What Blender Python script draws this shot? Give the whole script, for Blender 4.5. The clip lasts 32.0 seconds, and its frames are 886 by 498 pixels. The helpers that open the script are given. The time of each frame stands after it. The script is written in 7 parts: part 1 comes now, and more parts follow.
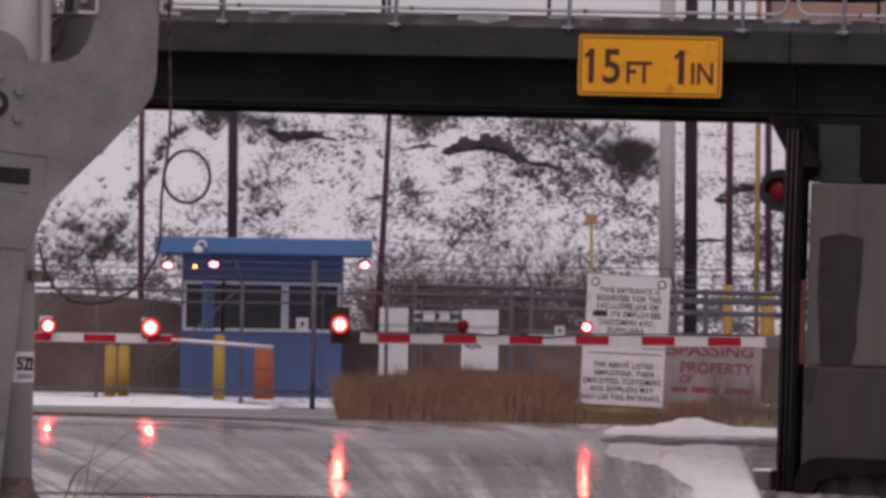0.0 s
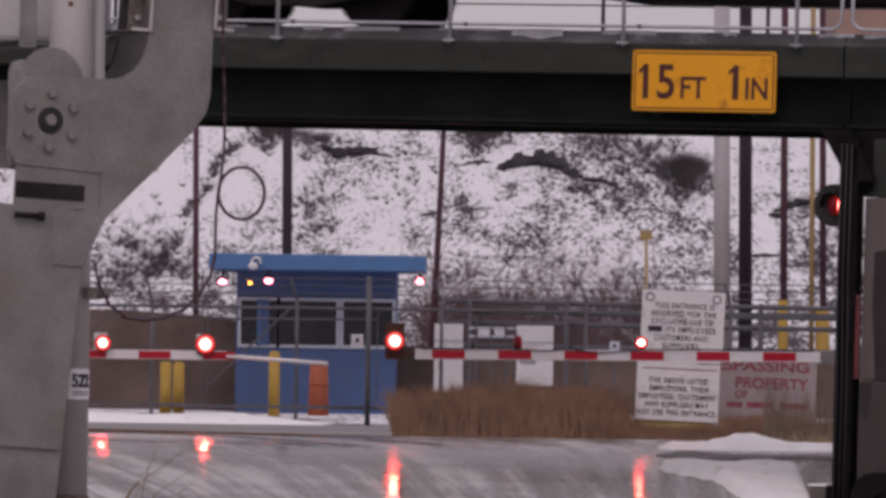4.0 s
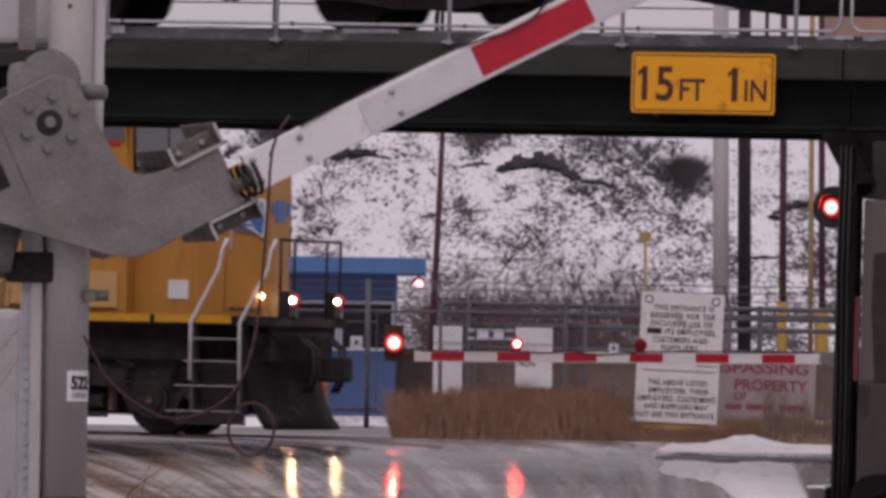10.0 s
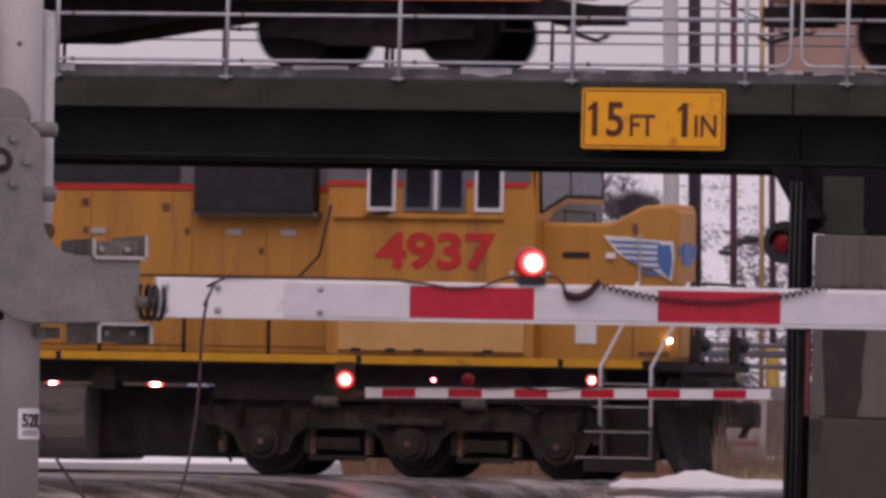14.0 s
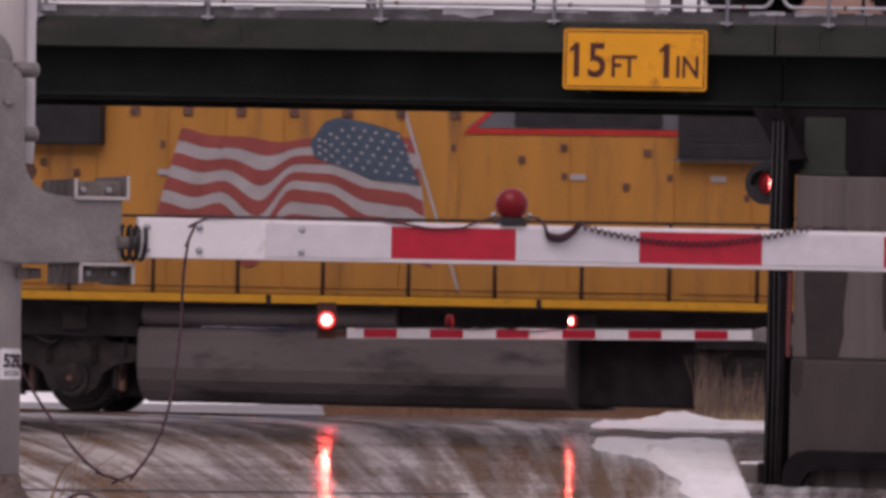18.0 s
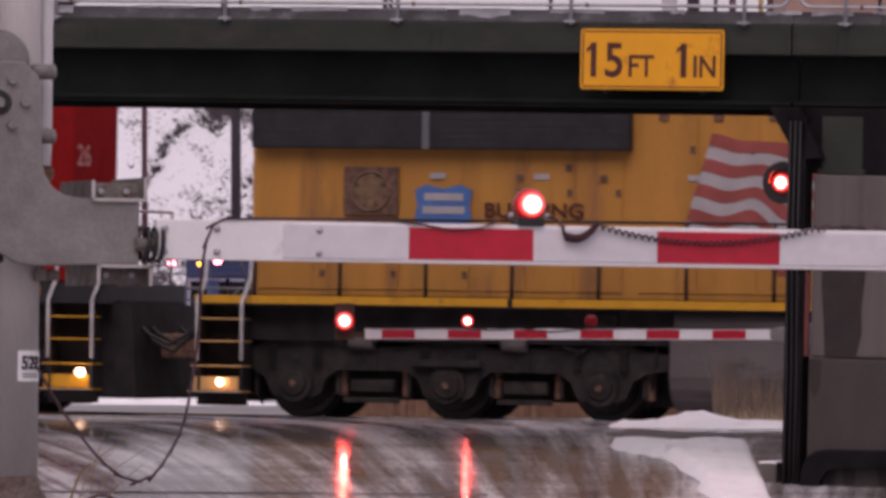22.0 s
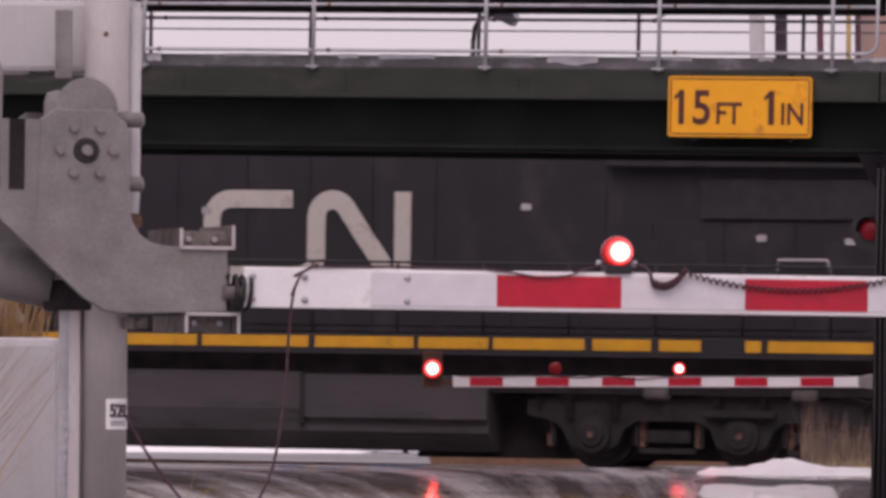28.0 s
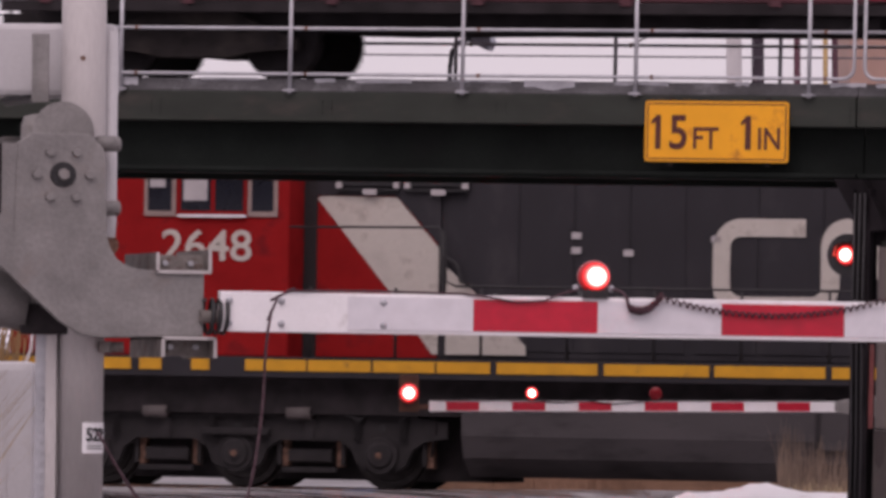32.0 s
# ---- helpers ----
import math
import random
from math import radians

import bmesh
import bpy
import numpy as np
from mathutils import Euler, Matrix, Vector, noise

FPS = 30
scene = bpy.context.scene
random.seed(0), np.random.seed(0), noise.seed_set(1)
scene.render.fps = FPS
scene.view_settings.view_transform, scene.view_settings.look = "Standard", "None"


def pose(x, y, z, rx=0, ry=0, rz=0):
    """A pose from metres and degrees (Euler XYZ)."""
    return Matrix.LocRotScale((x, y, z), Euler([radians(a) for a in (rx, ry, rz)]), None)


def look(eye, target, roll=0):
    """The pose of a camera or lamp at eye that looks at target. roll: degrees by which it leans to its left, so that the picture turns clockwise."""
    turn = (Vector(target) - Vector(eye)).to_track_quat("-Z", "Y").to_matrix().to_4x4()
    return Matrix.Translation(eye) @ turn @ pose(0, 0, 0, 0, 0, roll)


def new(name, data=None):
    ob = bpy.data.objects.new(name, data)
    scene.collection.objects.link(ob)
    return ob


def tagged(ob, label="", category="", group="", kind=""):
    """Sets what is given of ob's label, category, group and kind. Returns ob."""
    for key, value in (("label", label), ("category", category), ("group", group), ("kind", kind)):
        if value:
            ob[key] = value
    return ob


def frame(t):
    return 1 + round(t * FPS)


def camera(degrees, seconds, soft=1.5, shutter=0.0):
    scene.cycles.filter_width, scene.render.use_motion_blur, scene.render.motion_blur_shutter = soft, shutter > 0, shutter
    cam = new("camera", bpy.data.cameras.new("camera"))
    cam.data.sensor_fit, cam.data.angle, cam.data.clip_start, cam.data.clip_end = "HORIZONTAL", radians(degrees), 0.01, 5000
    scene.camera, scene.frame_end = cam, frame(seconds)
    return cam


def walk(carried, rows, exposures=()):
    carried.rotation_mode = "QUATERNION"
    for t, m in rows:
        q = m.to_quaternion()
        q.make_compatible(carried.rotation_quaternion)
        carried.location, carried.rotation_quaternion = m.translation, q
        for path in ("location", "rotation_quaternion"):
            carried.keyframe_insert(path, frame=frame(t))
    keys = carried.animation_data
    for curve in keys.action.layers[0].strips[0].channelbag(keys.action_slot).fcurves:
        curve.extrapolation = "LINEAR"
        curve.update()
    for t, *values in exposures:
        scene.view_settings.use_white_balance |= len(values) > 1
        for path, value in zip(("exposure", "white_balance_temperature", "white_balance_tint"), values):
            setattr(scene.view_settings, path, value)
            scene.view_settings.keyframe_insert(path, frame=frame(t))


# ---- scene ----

# ---- camera: on a tripod beside the road, long lens ----
EYE = (0.0, 0.0, 1.0)
cam = camera(5.6105, 32.0, soft=3.5, shutter=0.5)
# seconds, pan to the right, tilt up, lean to the left (degrees)
PAN = [
    (0.0, 0.006, 0.641, 0.96), (0.5, -0.026, 0.619, 0.94), (1.0, -0.052, 0.690, 0.96), (1.5, -0.135, 0.682, 0.94),
    (2.0, -0.201, 0.588, 0.93), (2.5, -0.236, 0.561, 0.97), (3.0, -0.269, 0.625, 0.99), (3.5, -0.294, 0.738, 0.88),
    (5.5, -0.379, 0.661, 0.74), (6.0, -0.399, 0.588, 0.77), (6.5, -0.427, 0.489, 0.87), (7.0, -0.299, 0.407, 0.93),
    (7.5, -0.195, 0.391, 0.93), (8.0, -0.189, 0.445, 0.90), (8.5, -0.229, 0.463, 0.88), (9.0, -0.269, 0.456, 0.87),
    (9.5, -0.293, 0.595, 0.84), (10.0, -0.336, 0.750, 0.79), (10.5, -0.374, 0.786, 0.73), (11.0, -0.353, 0.837, 0.72),
    (11.5, -0.300, 0.979, 0.71), (12.0, -0.272, 1.080, 0.70), (12.5, -0.265, 1.091, 0.69), (13.0, -0.222, 1.052, 0.68),
    (13.5, -0.119, 1.043, 0.64), (14.0, -0.026, 0.984, 0.59), (14.5, 0.050, 0.931, 0.62), (16.5, 0.033, 0.754, 0.70),
    (17.0, 0.047, 0.628, 0.77), (17.5, 0.065, 0.557, 0.75), (18.0, 0.094, 0.609, 0.65), (18.5, 0.036, 0.756, 0.54),
    (19.0, 0.003, 0.842, 0.53), (19.5, 0.014, 0.828, 0.56), (20.0, 0.019, 0.866, 0.62), (20.5, -0.002, 0.890, 0.69),
    (21.0, 0.029, 0.683, 0.64), (21.5, 0.077, 0.560, 0.53), (22.0, -0.018, 0.611, 0.44), (22.5, -0.143, 0.882, 0.42),
    (23.0, -0.236, 0.963, 0.47), (23.5, -0.311, 0.818, 0.55), (24.0, -0.321, 0.731, 0.58), (24.5, -0.293, 0.768, 0.55),
    (26.5, -0.302, 0.734, 0.44), (27.0, -0.402, 0.747, 0.31), (27.5, -0.492, 0.832, 0.32), (28.0, -0.577, 0.909, 0.39),
    (28.5, -0.637, 0.901, 0.41), (29.0, -0.606, 0.930, 0.38), (29.5, -0.535, 1.055, 0.41), (30.0, -0.513, 1.144, 0.46),
    (30.5, -0.495, 1.088, 0.42), (31.0, -0.463, 1.088, 0.41), (31.5, -0.452, 1.119, 0.45), (32.0, -0.430, 1.065, 0.47),
]


def aim(pan, tilt, lean):
    """The camera's pose from its pan, tilt and lean."""
    a, b = radians(pan), radians(tilt)
    way = Vector((math.sin(a) * math.cos(b), math.cos(a) * math.cos(b), math.sin(b)))
    return look(EYE, Vector(EYE) + way, lean)


walk(cam, [(t, aim(p, q, r)) for t, p, q, r in PAN], exposures=[(0, -0.55, 6750, 25), (11, -0.53, 6750, 25), (14, -0.38, 6800, 31), (17, -0.3, 6800, 31), (24, -0.27, 6800, 31), (28, 0.02, 6800, 31), (30, -0.02, 6800, 31), (32, -0.02, 6800, 31)])

# ---- overcast winter light ----
world = bpy.data.worlds.new("overcast")
scene.world = world
world.use_nodes = True
wn, wl = world.node_tree.nodes, world.node_tree.links
wn.clear()
sky = wn.new("ShaderNodeTexSky")
sky.sky_type, sky.sun_disc = "NISHITA", False
sky.sun_elevation, sky.sun_rotation = radians(52), radians(190)
sky.air_density, sky.dust_density, sky.ozone_density = 1.0, 4.0, 1.0
grey = wn.new("ShaderNodeMixRGB")
grey.inputs[0].default_value = 0.9
grey.inputs[2].default_value = (7.6, 7.6, 7.9, 1)
bg = wn.new("ShaderNodeBackground")
bg.inputs[1].default_value = 0.095
wo = wn.new("ShaderNodeOutputWorld")
wl.new(sky.outputs[0], grey.inputs[1])
wl.new(grey.outputs[0], bg.inputs[0])
wl.new(bg.outputs[0], wo.inputs[0])

sun = new("sun", bpy.data.lights.new("sun", "SUN"))
sun.data.energy, sun.data.angle, sun.data.color = 1.2, radians(40), (1, 0.97, 0.94)
sun.matrix_world = look((-8, 22, 50), (0, 60, 0))


# ---- materials ----
def mat(name, base, rough=0.6, metal=0.0, var=0.25, scale=6.0, fine=60.0, bump=0.15, dirt=None, dirt_amt=0.0,
        dirt_scale=2.0, stretch=(1, 1, 1), per=0.0, spec=0.5):
    """Painted or natural surface: base colour, mottled at two scales, with stains and fine relief."""
    m = bpy.data.materials.new(name)
    m.use_nodes = True
    n, l = m.node_tree.nodes, m.node_tree.links
    p = n["Principled BSDF"]
    p.inputs["Roughness"].default_value, p.inputs["Metallic"].default_value = rough, metal
    p.inputs["Specular IOR Level"].default_value = spec
    tc = n.new("ShaderNodeTexCoord")
    mp = n.new("ShaderNodeMapping")
    mp.inputs["Scale"].default_value = stretch
    l.new(tc.outputs["Object"], mp.inputs[0])
    big = n.new("ShaderNodeTexNoise")
    big.inputs["Scale"].default_value, big.inputs["Detail"].default_value = scale, 5
    sm = n.new("ShaderNodeTexNoise")
    sm.inputs["Scale"].default_value, sm.inputs["Detail"].default_value = fine, 4
    l.new(mp.outputs[0], big.inputs[0]), l.new(mp.outputs[0], sm.inputs[0])
    r1 = n.new("ShaderNodeMapRange")
    r1.inputs["From Min"].default_value, r1.inputs["From Max"].default_value = 0.3, 0.7
    r1.inputs["To Min"].default_value, r1.inputs["To Max"].default_value = 1 - var, 1 + var
    l.new(big.outputs["Fac"], r1.inputs[0])
    r2 = n.new("ShaderNodeMapRange")
    r2.inputs["From Min"].default_value, r2.inputs["From Max"].default_value = 0.3, 0.7
    r2.inputs["To Min"].default_value, r2.inputs["To Max"].default_value = 1 - var * 0.5, 1 + var * 0.5
    l.new(sm.outputs["Fac"], r2.inputs[0])
    mul = n.new("ShaderNodeMath")
    mul.operation = "MULTIPLY"
    l.new(r1.outputs[0], mul.inputs[0]), l.new(r2.outputs[0], mul.inputs[1])
    last = mul.outputs[0]
    if per:
        oi = n.new("ShaderNodeObjectInfo")
        r3 = n.new("ShaderNodeMapRange")
        r3.inputs["To Min"].default_value, r3.inputs["To Max"].default_value = 1 - per, 1 + per
        l.new(oi.outputs["Random"], r3.inputs[0])
        m2 = n.new("ShaderNodeMath")
        m2.operation = "MULTIPLY"
        l.new(last, m2.inputs[0]), l.new(r3.outputs[0], m2.inputs[1])
        last = m2.outputs[0]
    vm = n.new("ShaderNodeVectorMath")
    vm.operation = "SCALE"
    vm.inputs[0].default_value = base
    l.new(last, vm.inputs["Scale"])
    col = vm.outputs[0]
    if dirt:
        dn = n.new("ShaderNodeTexNoise")
        dn.inputs["Scale"].default_value, dn.inputs["Detail"].default_value = dirt_scale, 8
        dn.inputs["Roughness"].default_value = 0.65
        l.new(mp.outputs[0], dn.inputs[0])
        rr = n.new("ShaderNodeMapRange")
        rr.inputs["From Min"].default_value, rr.inputs["From Max"].default_value = 0.62 - 0.3 * dirt_amt, 0.75 - 0.2 * dirt_amt
        l.new(dn.outputs["Fac"], rr.inputs[0])
        mx = n.new("ShaderNodeMixRGB")
        mx.inputs[2].default_value = (*dirt, 1)
        l.new(rr.outputs[0], mx.inputs[0]), l.new(col, mx.inputs[1])
        col = mx.outputs[0]
    l.new(col, p.inputs["Base Color"])
    if bump:
        bp = n.new("ShaderNodeBump")
        bp.inputs["Strength"].default_value, bp.inputs["Distance"].default_value = bump, 0.02
        l.new(sm.outputs["Fac"], bp.inputs["Height"]), l.new(bp.outputs[0], p.inputs["Normal"])
    return m


def glow(name, colour, strength):
    m = bpy.data.materials.new(name)
    m.use_nodes = True
    p = m.node_tree.nodes["Principled BSDF"]
    p.inputs["Base Color"].default_value = (*colour, 1)
    p.inputs["Emission Color"].default_value, p.inputs["Emission Strength"].default_value = (*colour, 1), strength
    return m


M_CAST = mat("galvanised_casting", (0.215, 0.203, 0.2), 0.62, 0.2, 0.2, 7, 90, 0.16, (0.2, 0.17, 0.16), 0.25, 5)
M_MAST = mat("aluminium_mast", (0.46, 0.432, 0.43), 0.55, 0.0, 0.1, 5, 90, 0.15, (0.22, 0.2, 0.19), 0.2, 3, (1, 1, 0.3))
M_RUST = mat("rusty_steel", (0.16, 0.085, 0.06), 0.85, 0.1, 0.5, 12, 90, 0.5)
M_ARMW = mat("white_arm_paint", (0.8, 0.78, 0.8), 0.45, 0, 0.05, 6, 80, 0.05, (0.5, 0.47, 0.46), 0.12, 4)
M_TAPEW = mat("white_reflective_tape", (0.66, 0.64, 0.68), 0.35, 0, 0.06, 20, 300, 0.05)
M_TAPER = mat("red_reflective_tape", (0.5, 0.008, 0.03), 0.35, 0, 0.12, 20, 300, 0.05)
M_BLACK = mat("black_rubber", (0.012, 0.011, 0.013), 0.55, 0, 0.3, 20, 200, 0.1)
M_CABLE = mat("dark_red_cable", (0.05, 0.016, 0.026), 0.5, 0, 0.2, 20, 200, 0.05)
M_WHITEBOX = mat("white_cabinet_paint", (0.5, 0.485, 0.5), 0.5, 0, 0.07, 3, 70, 0.05, (0.4, 0.37, 0.36), 0.15, 3)
M_LABEL = mat("white_sticker", (0.75, 0.74, 0.76), 0.5, 0, 0.04, 10, 100, 0)
M_INK = mat("black_ink", (0.015, 0.014, 0.017), 0.6, 0, 0.1, 10, 100, 0)
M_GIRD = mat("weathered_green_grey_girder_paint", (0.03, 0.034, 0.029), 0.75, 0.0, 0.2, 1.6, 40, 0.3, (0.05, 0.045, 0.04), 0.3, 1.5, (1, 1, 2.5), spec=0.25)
# girder paint darkened for the shade behind and below the fascia
M_WEB = mat("shaded_green_girder_paint", (0.0115, 0.0145, 0.013), 0.8, 0.0, 0.3, 1.2, 40, 0.3, (0.012, 0.012, 0.012), 0.3, 1.0, spec=0.12)
M_CONC = mat("stained_concrete", (0.054, 0.044, 0.043), 0.9, 0, 0.2, 2, 50, 0.4, (0.06, 0.048, 0.045), 0.35, 1.2, (1.5, 1.5, 0.35))
M_PALEC = mat("pale_streaked_concrete", (0.115, 0.096, 0.092), 0.9, 0, 0.2, 2.5, 50, 0.4, (0.12, 0.1, 0.095), 0.3, 1.6, (2.4, 2.4, 0.12))
M_CHAN = mat("rust_stained_galvanised_channel", (0.17, 0.15, 0.14), 0.7, 0.1, 0.3, 18, 90, 0.3, (0.12, 0.055, 0.045), 0.3, 14)
M_REED = mat("brown_winter_reeds", (0.21, 0.15, 0.115), 0.9, 0, 0.3, 2, 20, 0)
M_KERB = mat("snowy_concrete_kerb", (0.095, 0.092, 0.098), 0.9, 0, 0.4, 1.6, 30, 0.4, (0.3, 0.3, 0.32), 0.25, 1.4, (0.8, 1, 1.6))
M_RAIL = mat("galvanised_pipe", (0.42, 0.42, 0.45), 0.5, 0.5, 0.15, 4, 60, 0.1)
M_SIGN = mat("amber_sign_face", (0.84, 0.36, 0.002), 0.5, 0, 0.06, 3, 60, 0.03, (0.5, 0.18, 0.01), 0.15, 3)
M_SIGNINK = mat("dark_brown_sign_ink", (0.08, 0.014, 0.01), 0.6, 0, 0.2, 10, 100, 0)
M_CAP = mat("sooty_black_steel", (0.011, 0.009, 0.0105), 0.85, 0.0, 0.4, 3, 60, 0.2, spec=0.12)
M_STEEL = mat("black_steel_column", (0.026, 0.022, 0.024), 0.8, 0.1, 0.4, 3, 60, 0.2, spec=0.2)
M_YEL = mat("armour_yellow_locomotive_paint", (0.5, 0.222, 0.038), 0.5, 0, 0.12, 1.5, 40, 0.08, (0.27, 0.12, 0.045), 0.3, 1.3, (1.6, 1, 0.22))
M_YEL2 = mat("faded_yellow_patch_paint", (0.58, 0.33, 0.12), 0.5, 0, 0.08, 1.5, 40, 0.05)
M_STRIPE = mat("yellow_frame_stripe", (0.62, 0.3, 0.01), 0.5, 0, 0.1, 4, 60, 0.05, (0.2, 0.1, 0.03), 0.15, 3)
M_LGREY = mat("harbour_grey_roof_paint", (0.13, 0.135, 0.15), 0.55, 0, 0.12, 2, 40, 0.08)
M_LRED = mat("red_locomotive_paint", (0.55, 0.03, 0.025), 0.5, 0, 0.12, 2, 60, 0.05)
M_DKGRILL = mat("sooty_grille", (0.018, 0.017, 0.02), 0.7, 0, 0.4, 5, 60, 0.3)
M_TRUCK = mat("dusty_black_truck_frame", (0.03, 0.025, 0.025), 0.85, 0.05, 0.4, 4, 50, 0.4, (0.062, 0.051, 0.048), 0.35, 3, spec=0.25)
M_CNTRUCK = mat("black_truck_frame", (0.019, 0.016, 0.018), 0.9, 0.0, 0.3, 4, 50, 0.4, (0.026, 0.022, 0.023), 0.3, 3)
M_TANK = mat("dusty_grey_fuel_tank", (0.115, 0.098, 0.098), 0.75, 0, 0.18, 1.2, 40, 0.15, (0.04, 0.035, 0.035), 0.3, 1.5, (0.6, 1, 2))
M_WHEEL = mat("dark_wheel_steel", (0.035, 0.03, 0.03), 0.6, 0.4, 0.3, 6, 60, 0.2)
M_CNB = mat("black_locomotive_paint", (0.025, 0.023, 0.028), 0.6, 0, 0.15, 1.5, 50, 0.08, (0.042, 0.038, 0.042), 0.25, 1.5, (1, 1, 0.5), spec=0.3)
M_CNR = mat("orange_red_locomotive_paint", (0.27, 0.014, 0.014), 0.85, 0, 0.15, 2, 50, 0.08, (0.15, 0.014, 0.016), 0.25, 2, spec=0.03)
M_CREAM = mat("cream_locomotive_lettering", (0.5, 0.46, 0.42), 0.6, 0, 0.1, 3, 50, 0.05, (0.3, 0.26, 0.23), 0.25, 3)
M_WHITE = mat("white_paint", (0.72, 0.71, 0.74), 0.5, 0, 0.08, 4, 60, 0.05, (0.5, 0.46, 0.46), 0.15, 3)
M_BLUE = mat("blue_decal", (0.06, 0.16, 0.42), 0.5, 0, 0.1, 5, 60, 0.03)
M_NAVY = mat("faded_navy_decal", (0.06, 0.095, 0.14), 0.55, 0, 0.15, 5, 60, 0.03)
M_FRED = mat("faded_red_decal", (0.32, 0.07, 0.06), 0.55, 0, 0.15, 3, 60, 0.03)
M_FWHITE = mat("faded_white_decal", (0.42, 0.39, 0.4), 0.55, 0, 0.12, 3, 60, 0.03)
M_WINDOW = mat("dark_window_glass", (0.012, 0.013, 0.02), 0.12, 0, 0.2, 2, 30, 0)
M_BOOTH = mat("blue_booth_paint", (0.05, 0.1, 0.24), 0.55, 0, 0.12, 1.5, 40, 0.05, (0.06, 0.1, 0.2), 0.2, 2)
M_BOOTHR = mat("bright_blue_fascia_paint", (0.065, 0.165, 0.36), 0.5, 0, 0.08, 1.5, 40, 0.05)
M_FRAME = mat("pale_window_frame", (0.5, 0.53, 0.6), 0.5, 0.1, 0.08, 4, 60, 0.05)
M_BOLL = mat("yellow_bollard_paint", (0.42, 0.25, 0.03), 0.55, 0, 0.12, 4, 60, 0.1)
M_ORANGE = mat("orange_drum_plastic", (0.36, 0.08, 0.03), 0.6, 0, 0.15, 4, 60, 0.1)
M_POLE = mat("dark_timber_pole", (0.03, 0.02, 0.03), 0.85, 0, 0.3, 3, 40, 0.4, None, 0, 2, (1, 1, 0.1))
M_POLER = mat("red_brown_pole", (0.075, 0.025, 0.04), 0.8, 0, 0.3, 3, 40, 0.3, None, 0, 2, (1, 1, 0.1))
M_POLEG = mat("pale_concrete_pole", (0.42, 0.4, 0.41), 0.85, 0, 0.12, 3, 40, 0.2, None, 0, 2, (1, 1, 0.2))
M_FENCE = mat("galvanised_fence_pipe", (0.11, 0.105, 0.12), 0.6, 0.4, 0.2, 4, 60, 0.1)
M_BOARD = mat("weathered_white_board", (0.8, 0.78, 0.8), 0.6, 0, 0.08, 2, 40, 0.08, (0.5, 0.46, 0.46), 0.25, 2)
M_BOARD2 = mat("dirty_pinkish_board", (0.33, 0.28, 0.285), 0.7, 0, 0.15, 2, 40, 0.1, (0.24, 0.19, 0.19), 0.35, 2)
M_REDINK = mat("faded_red_lettering", (0.25, 0.06, 0.085), 0.7, 0, 0.25, 8, 80, 0)
M_TAN = mat("tan_timber_post", (0.4, 0.27, 0.12), 0.8, 0, 0.2, 3, 40, 0.2)
M_GRASS = mat("dry_winter_grass", (0.27, 0.155, 0.1), 0.9, 0, 0.35, 0.7, 8, 0, per=0.2)
M_GRASS2 = mat("pale_straw", (0.42, 0.32, 0.2), 0.85, 0, 0.3, 2, 20, 0)
M_BRUSH = mat("bare_brush", (0.07, 0.06, 0.066), 0.95, 0, 0.4, 0.6, 8, 0)
M_ROCK = mat("dark_slag_rock", (0.035, 0.032, 0.036), 0.95, 0, 0.5, 2, 20, 0.6)
M_SNOW = mat("snow", (0.92, 0.91, 0.93), 0.75, 0, 0.04, 1.5, 30, 0.3, (0.42, 0.38, 0.38), 0.1, 2.5)
M_DIRT = mat("brown_mud_bank", (0.13, 0.09, 0.075), 0.95, 0, 0.3, 1.5, 30, 0.5)
M_CARO = mat("faded_orange_wagon_paint", (0.5, 0.16, 0.07), 0.6, 0, 0.2, 1.5, 40, 0.1, (0.2, 0.07, 0.04), 0.3, 2)
M_CARB = mat("blue_container_paint", (0.06, 0.07, 0.28), 0.6, 0, 0.15, 1.5, 40, 0.1, (0.3, 0.05, 0.05), 0.2, 1)
M_BRICK = mat("pale_brick_wall", (0.32, 0.2, 0.165), 0.9, 0, 0.1, 1, 30, 0.2)


def lit_lens(name, core, mid, rim, power):
    """A burning signal lens: hottest at its middle, deep red at its rim."""
    m = bpy.data.materials.new(name)
    m.use_nodes = True
    n, l = m.node_tree.nodes, m.node_tree.links
    p = n["Principled BSDF"]
    p.inputs["Base Color"].default_value = (0.2, 0.004, 0.008, 1)
    p.inputs["Roughness"].default_value = 0.25
    tc = n.new("ShaderNodeTexCoord")
    mp = n.new("ShaderNodeMapping")
    mp.inputs["Location"].default_value, mp.inputs["Scale"].default_value = (-1, 0, -1), (2, 0, 2)
    ln = n.new("ShaderNodeVectorMath")
    ln.operation = "LENGTH"
    cr = n.new("ShaderNodeValToRGB")
    e = cr.color_ramp.elements
    e[0].position, e[0].color = 0.2, (*core, 1)
    e[1].position, e[1].color = 1.0, (*rim, 1)
    for at, k, g in ((0.34, 0.0045, 0.5), (0.5, 0.0024, 0.3), (0.68, 0.0008, 0.06), (0.85, 0.0002, 0.03)):
        q = e.new(at)
        q.color = (mid[0] * k, mid[1] * k * g, mid[2] * k * g, 1)
    l.new(tc.outputs["Generated"], mp.inputs[0]), l.new(mp.outputs[0], ln.inputs[0]), l.new(ln.outputs["Value"], cr.inputs[0])
    l.new(cr.outputs[0], p.inputs["Emission Color"])
    p.inputs["Emission Strength"].default_value = power
    return m


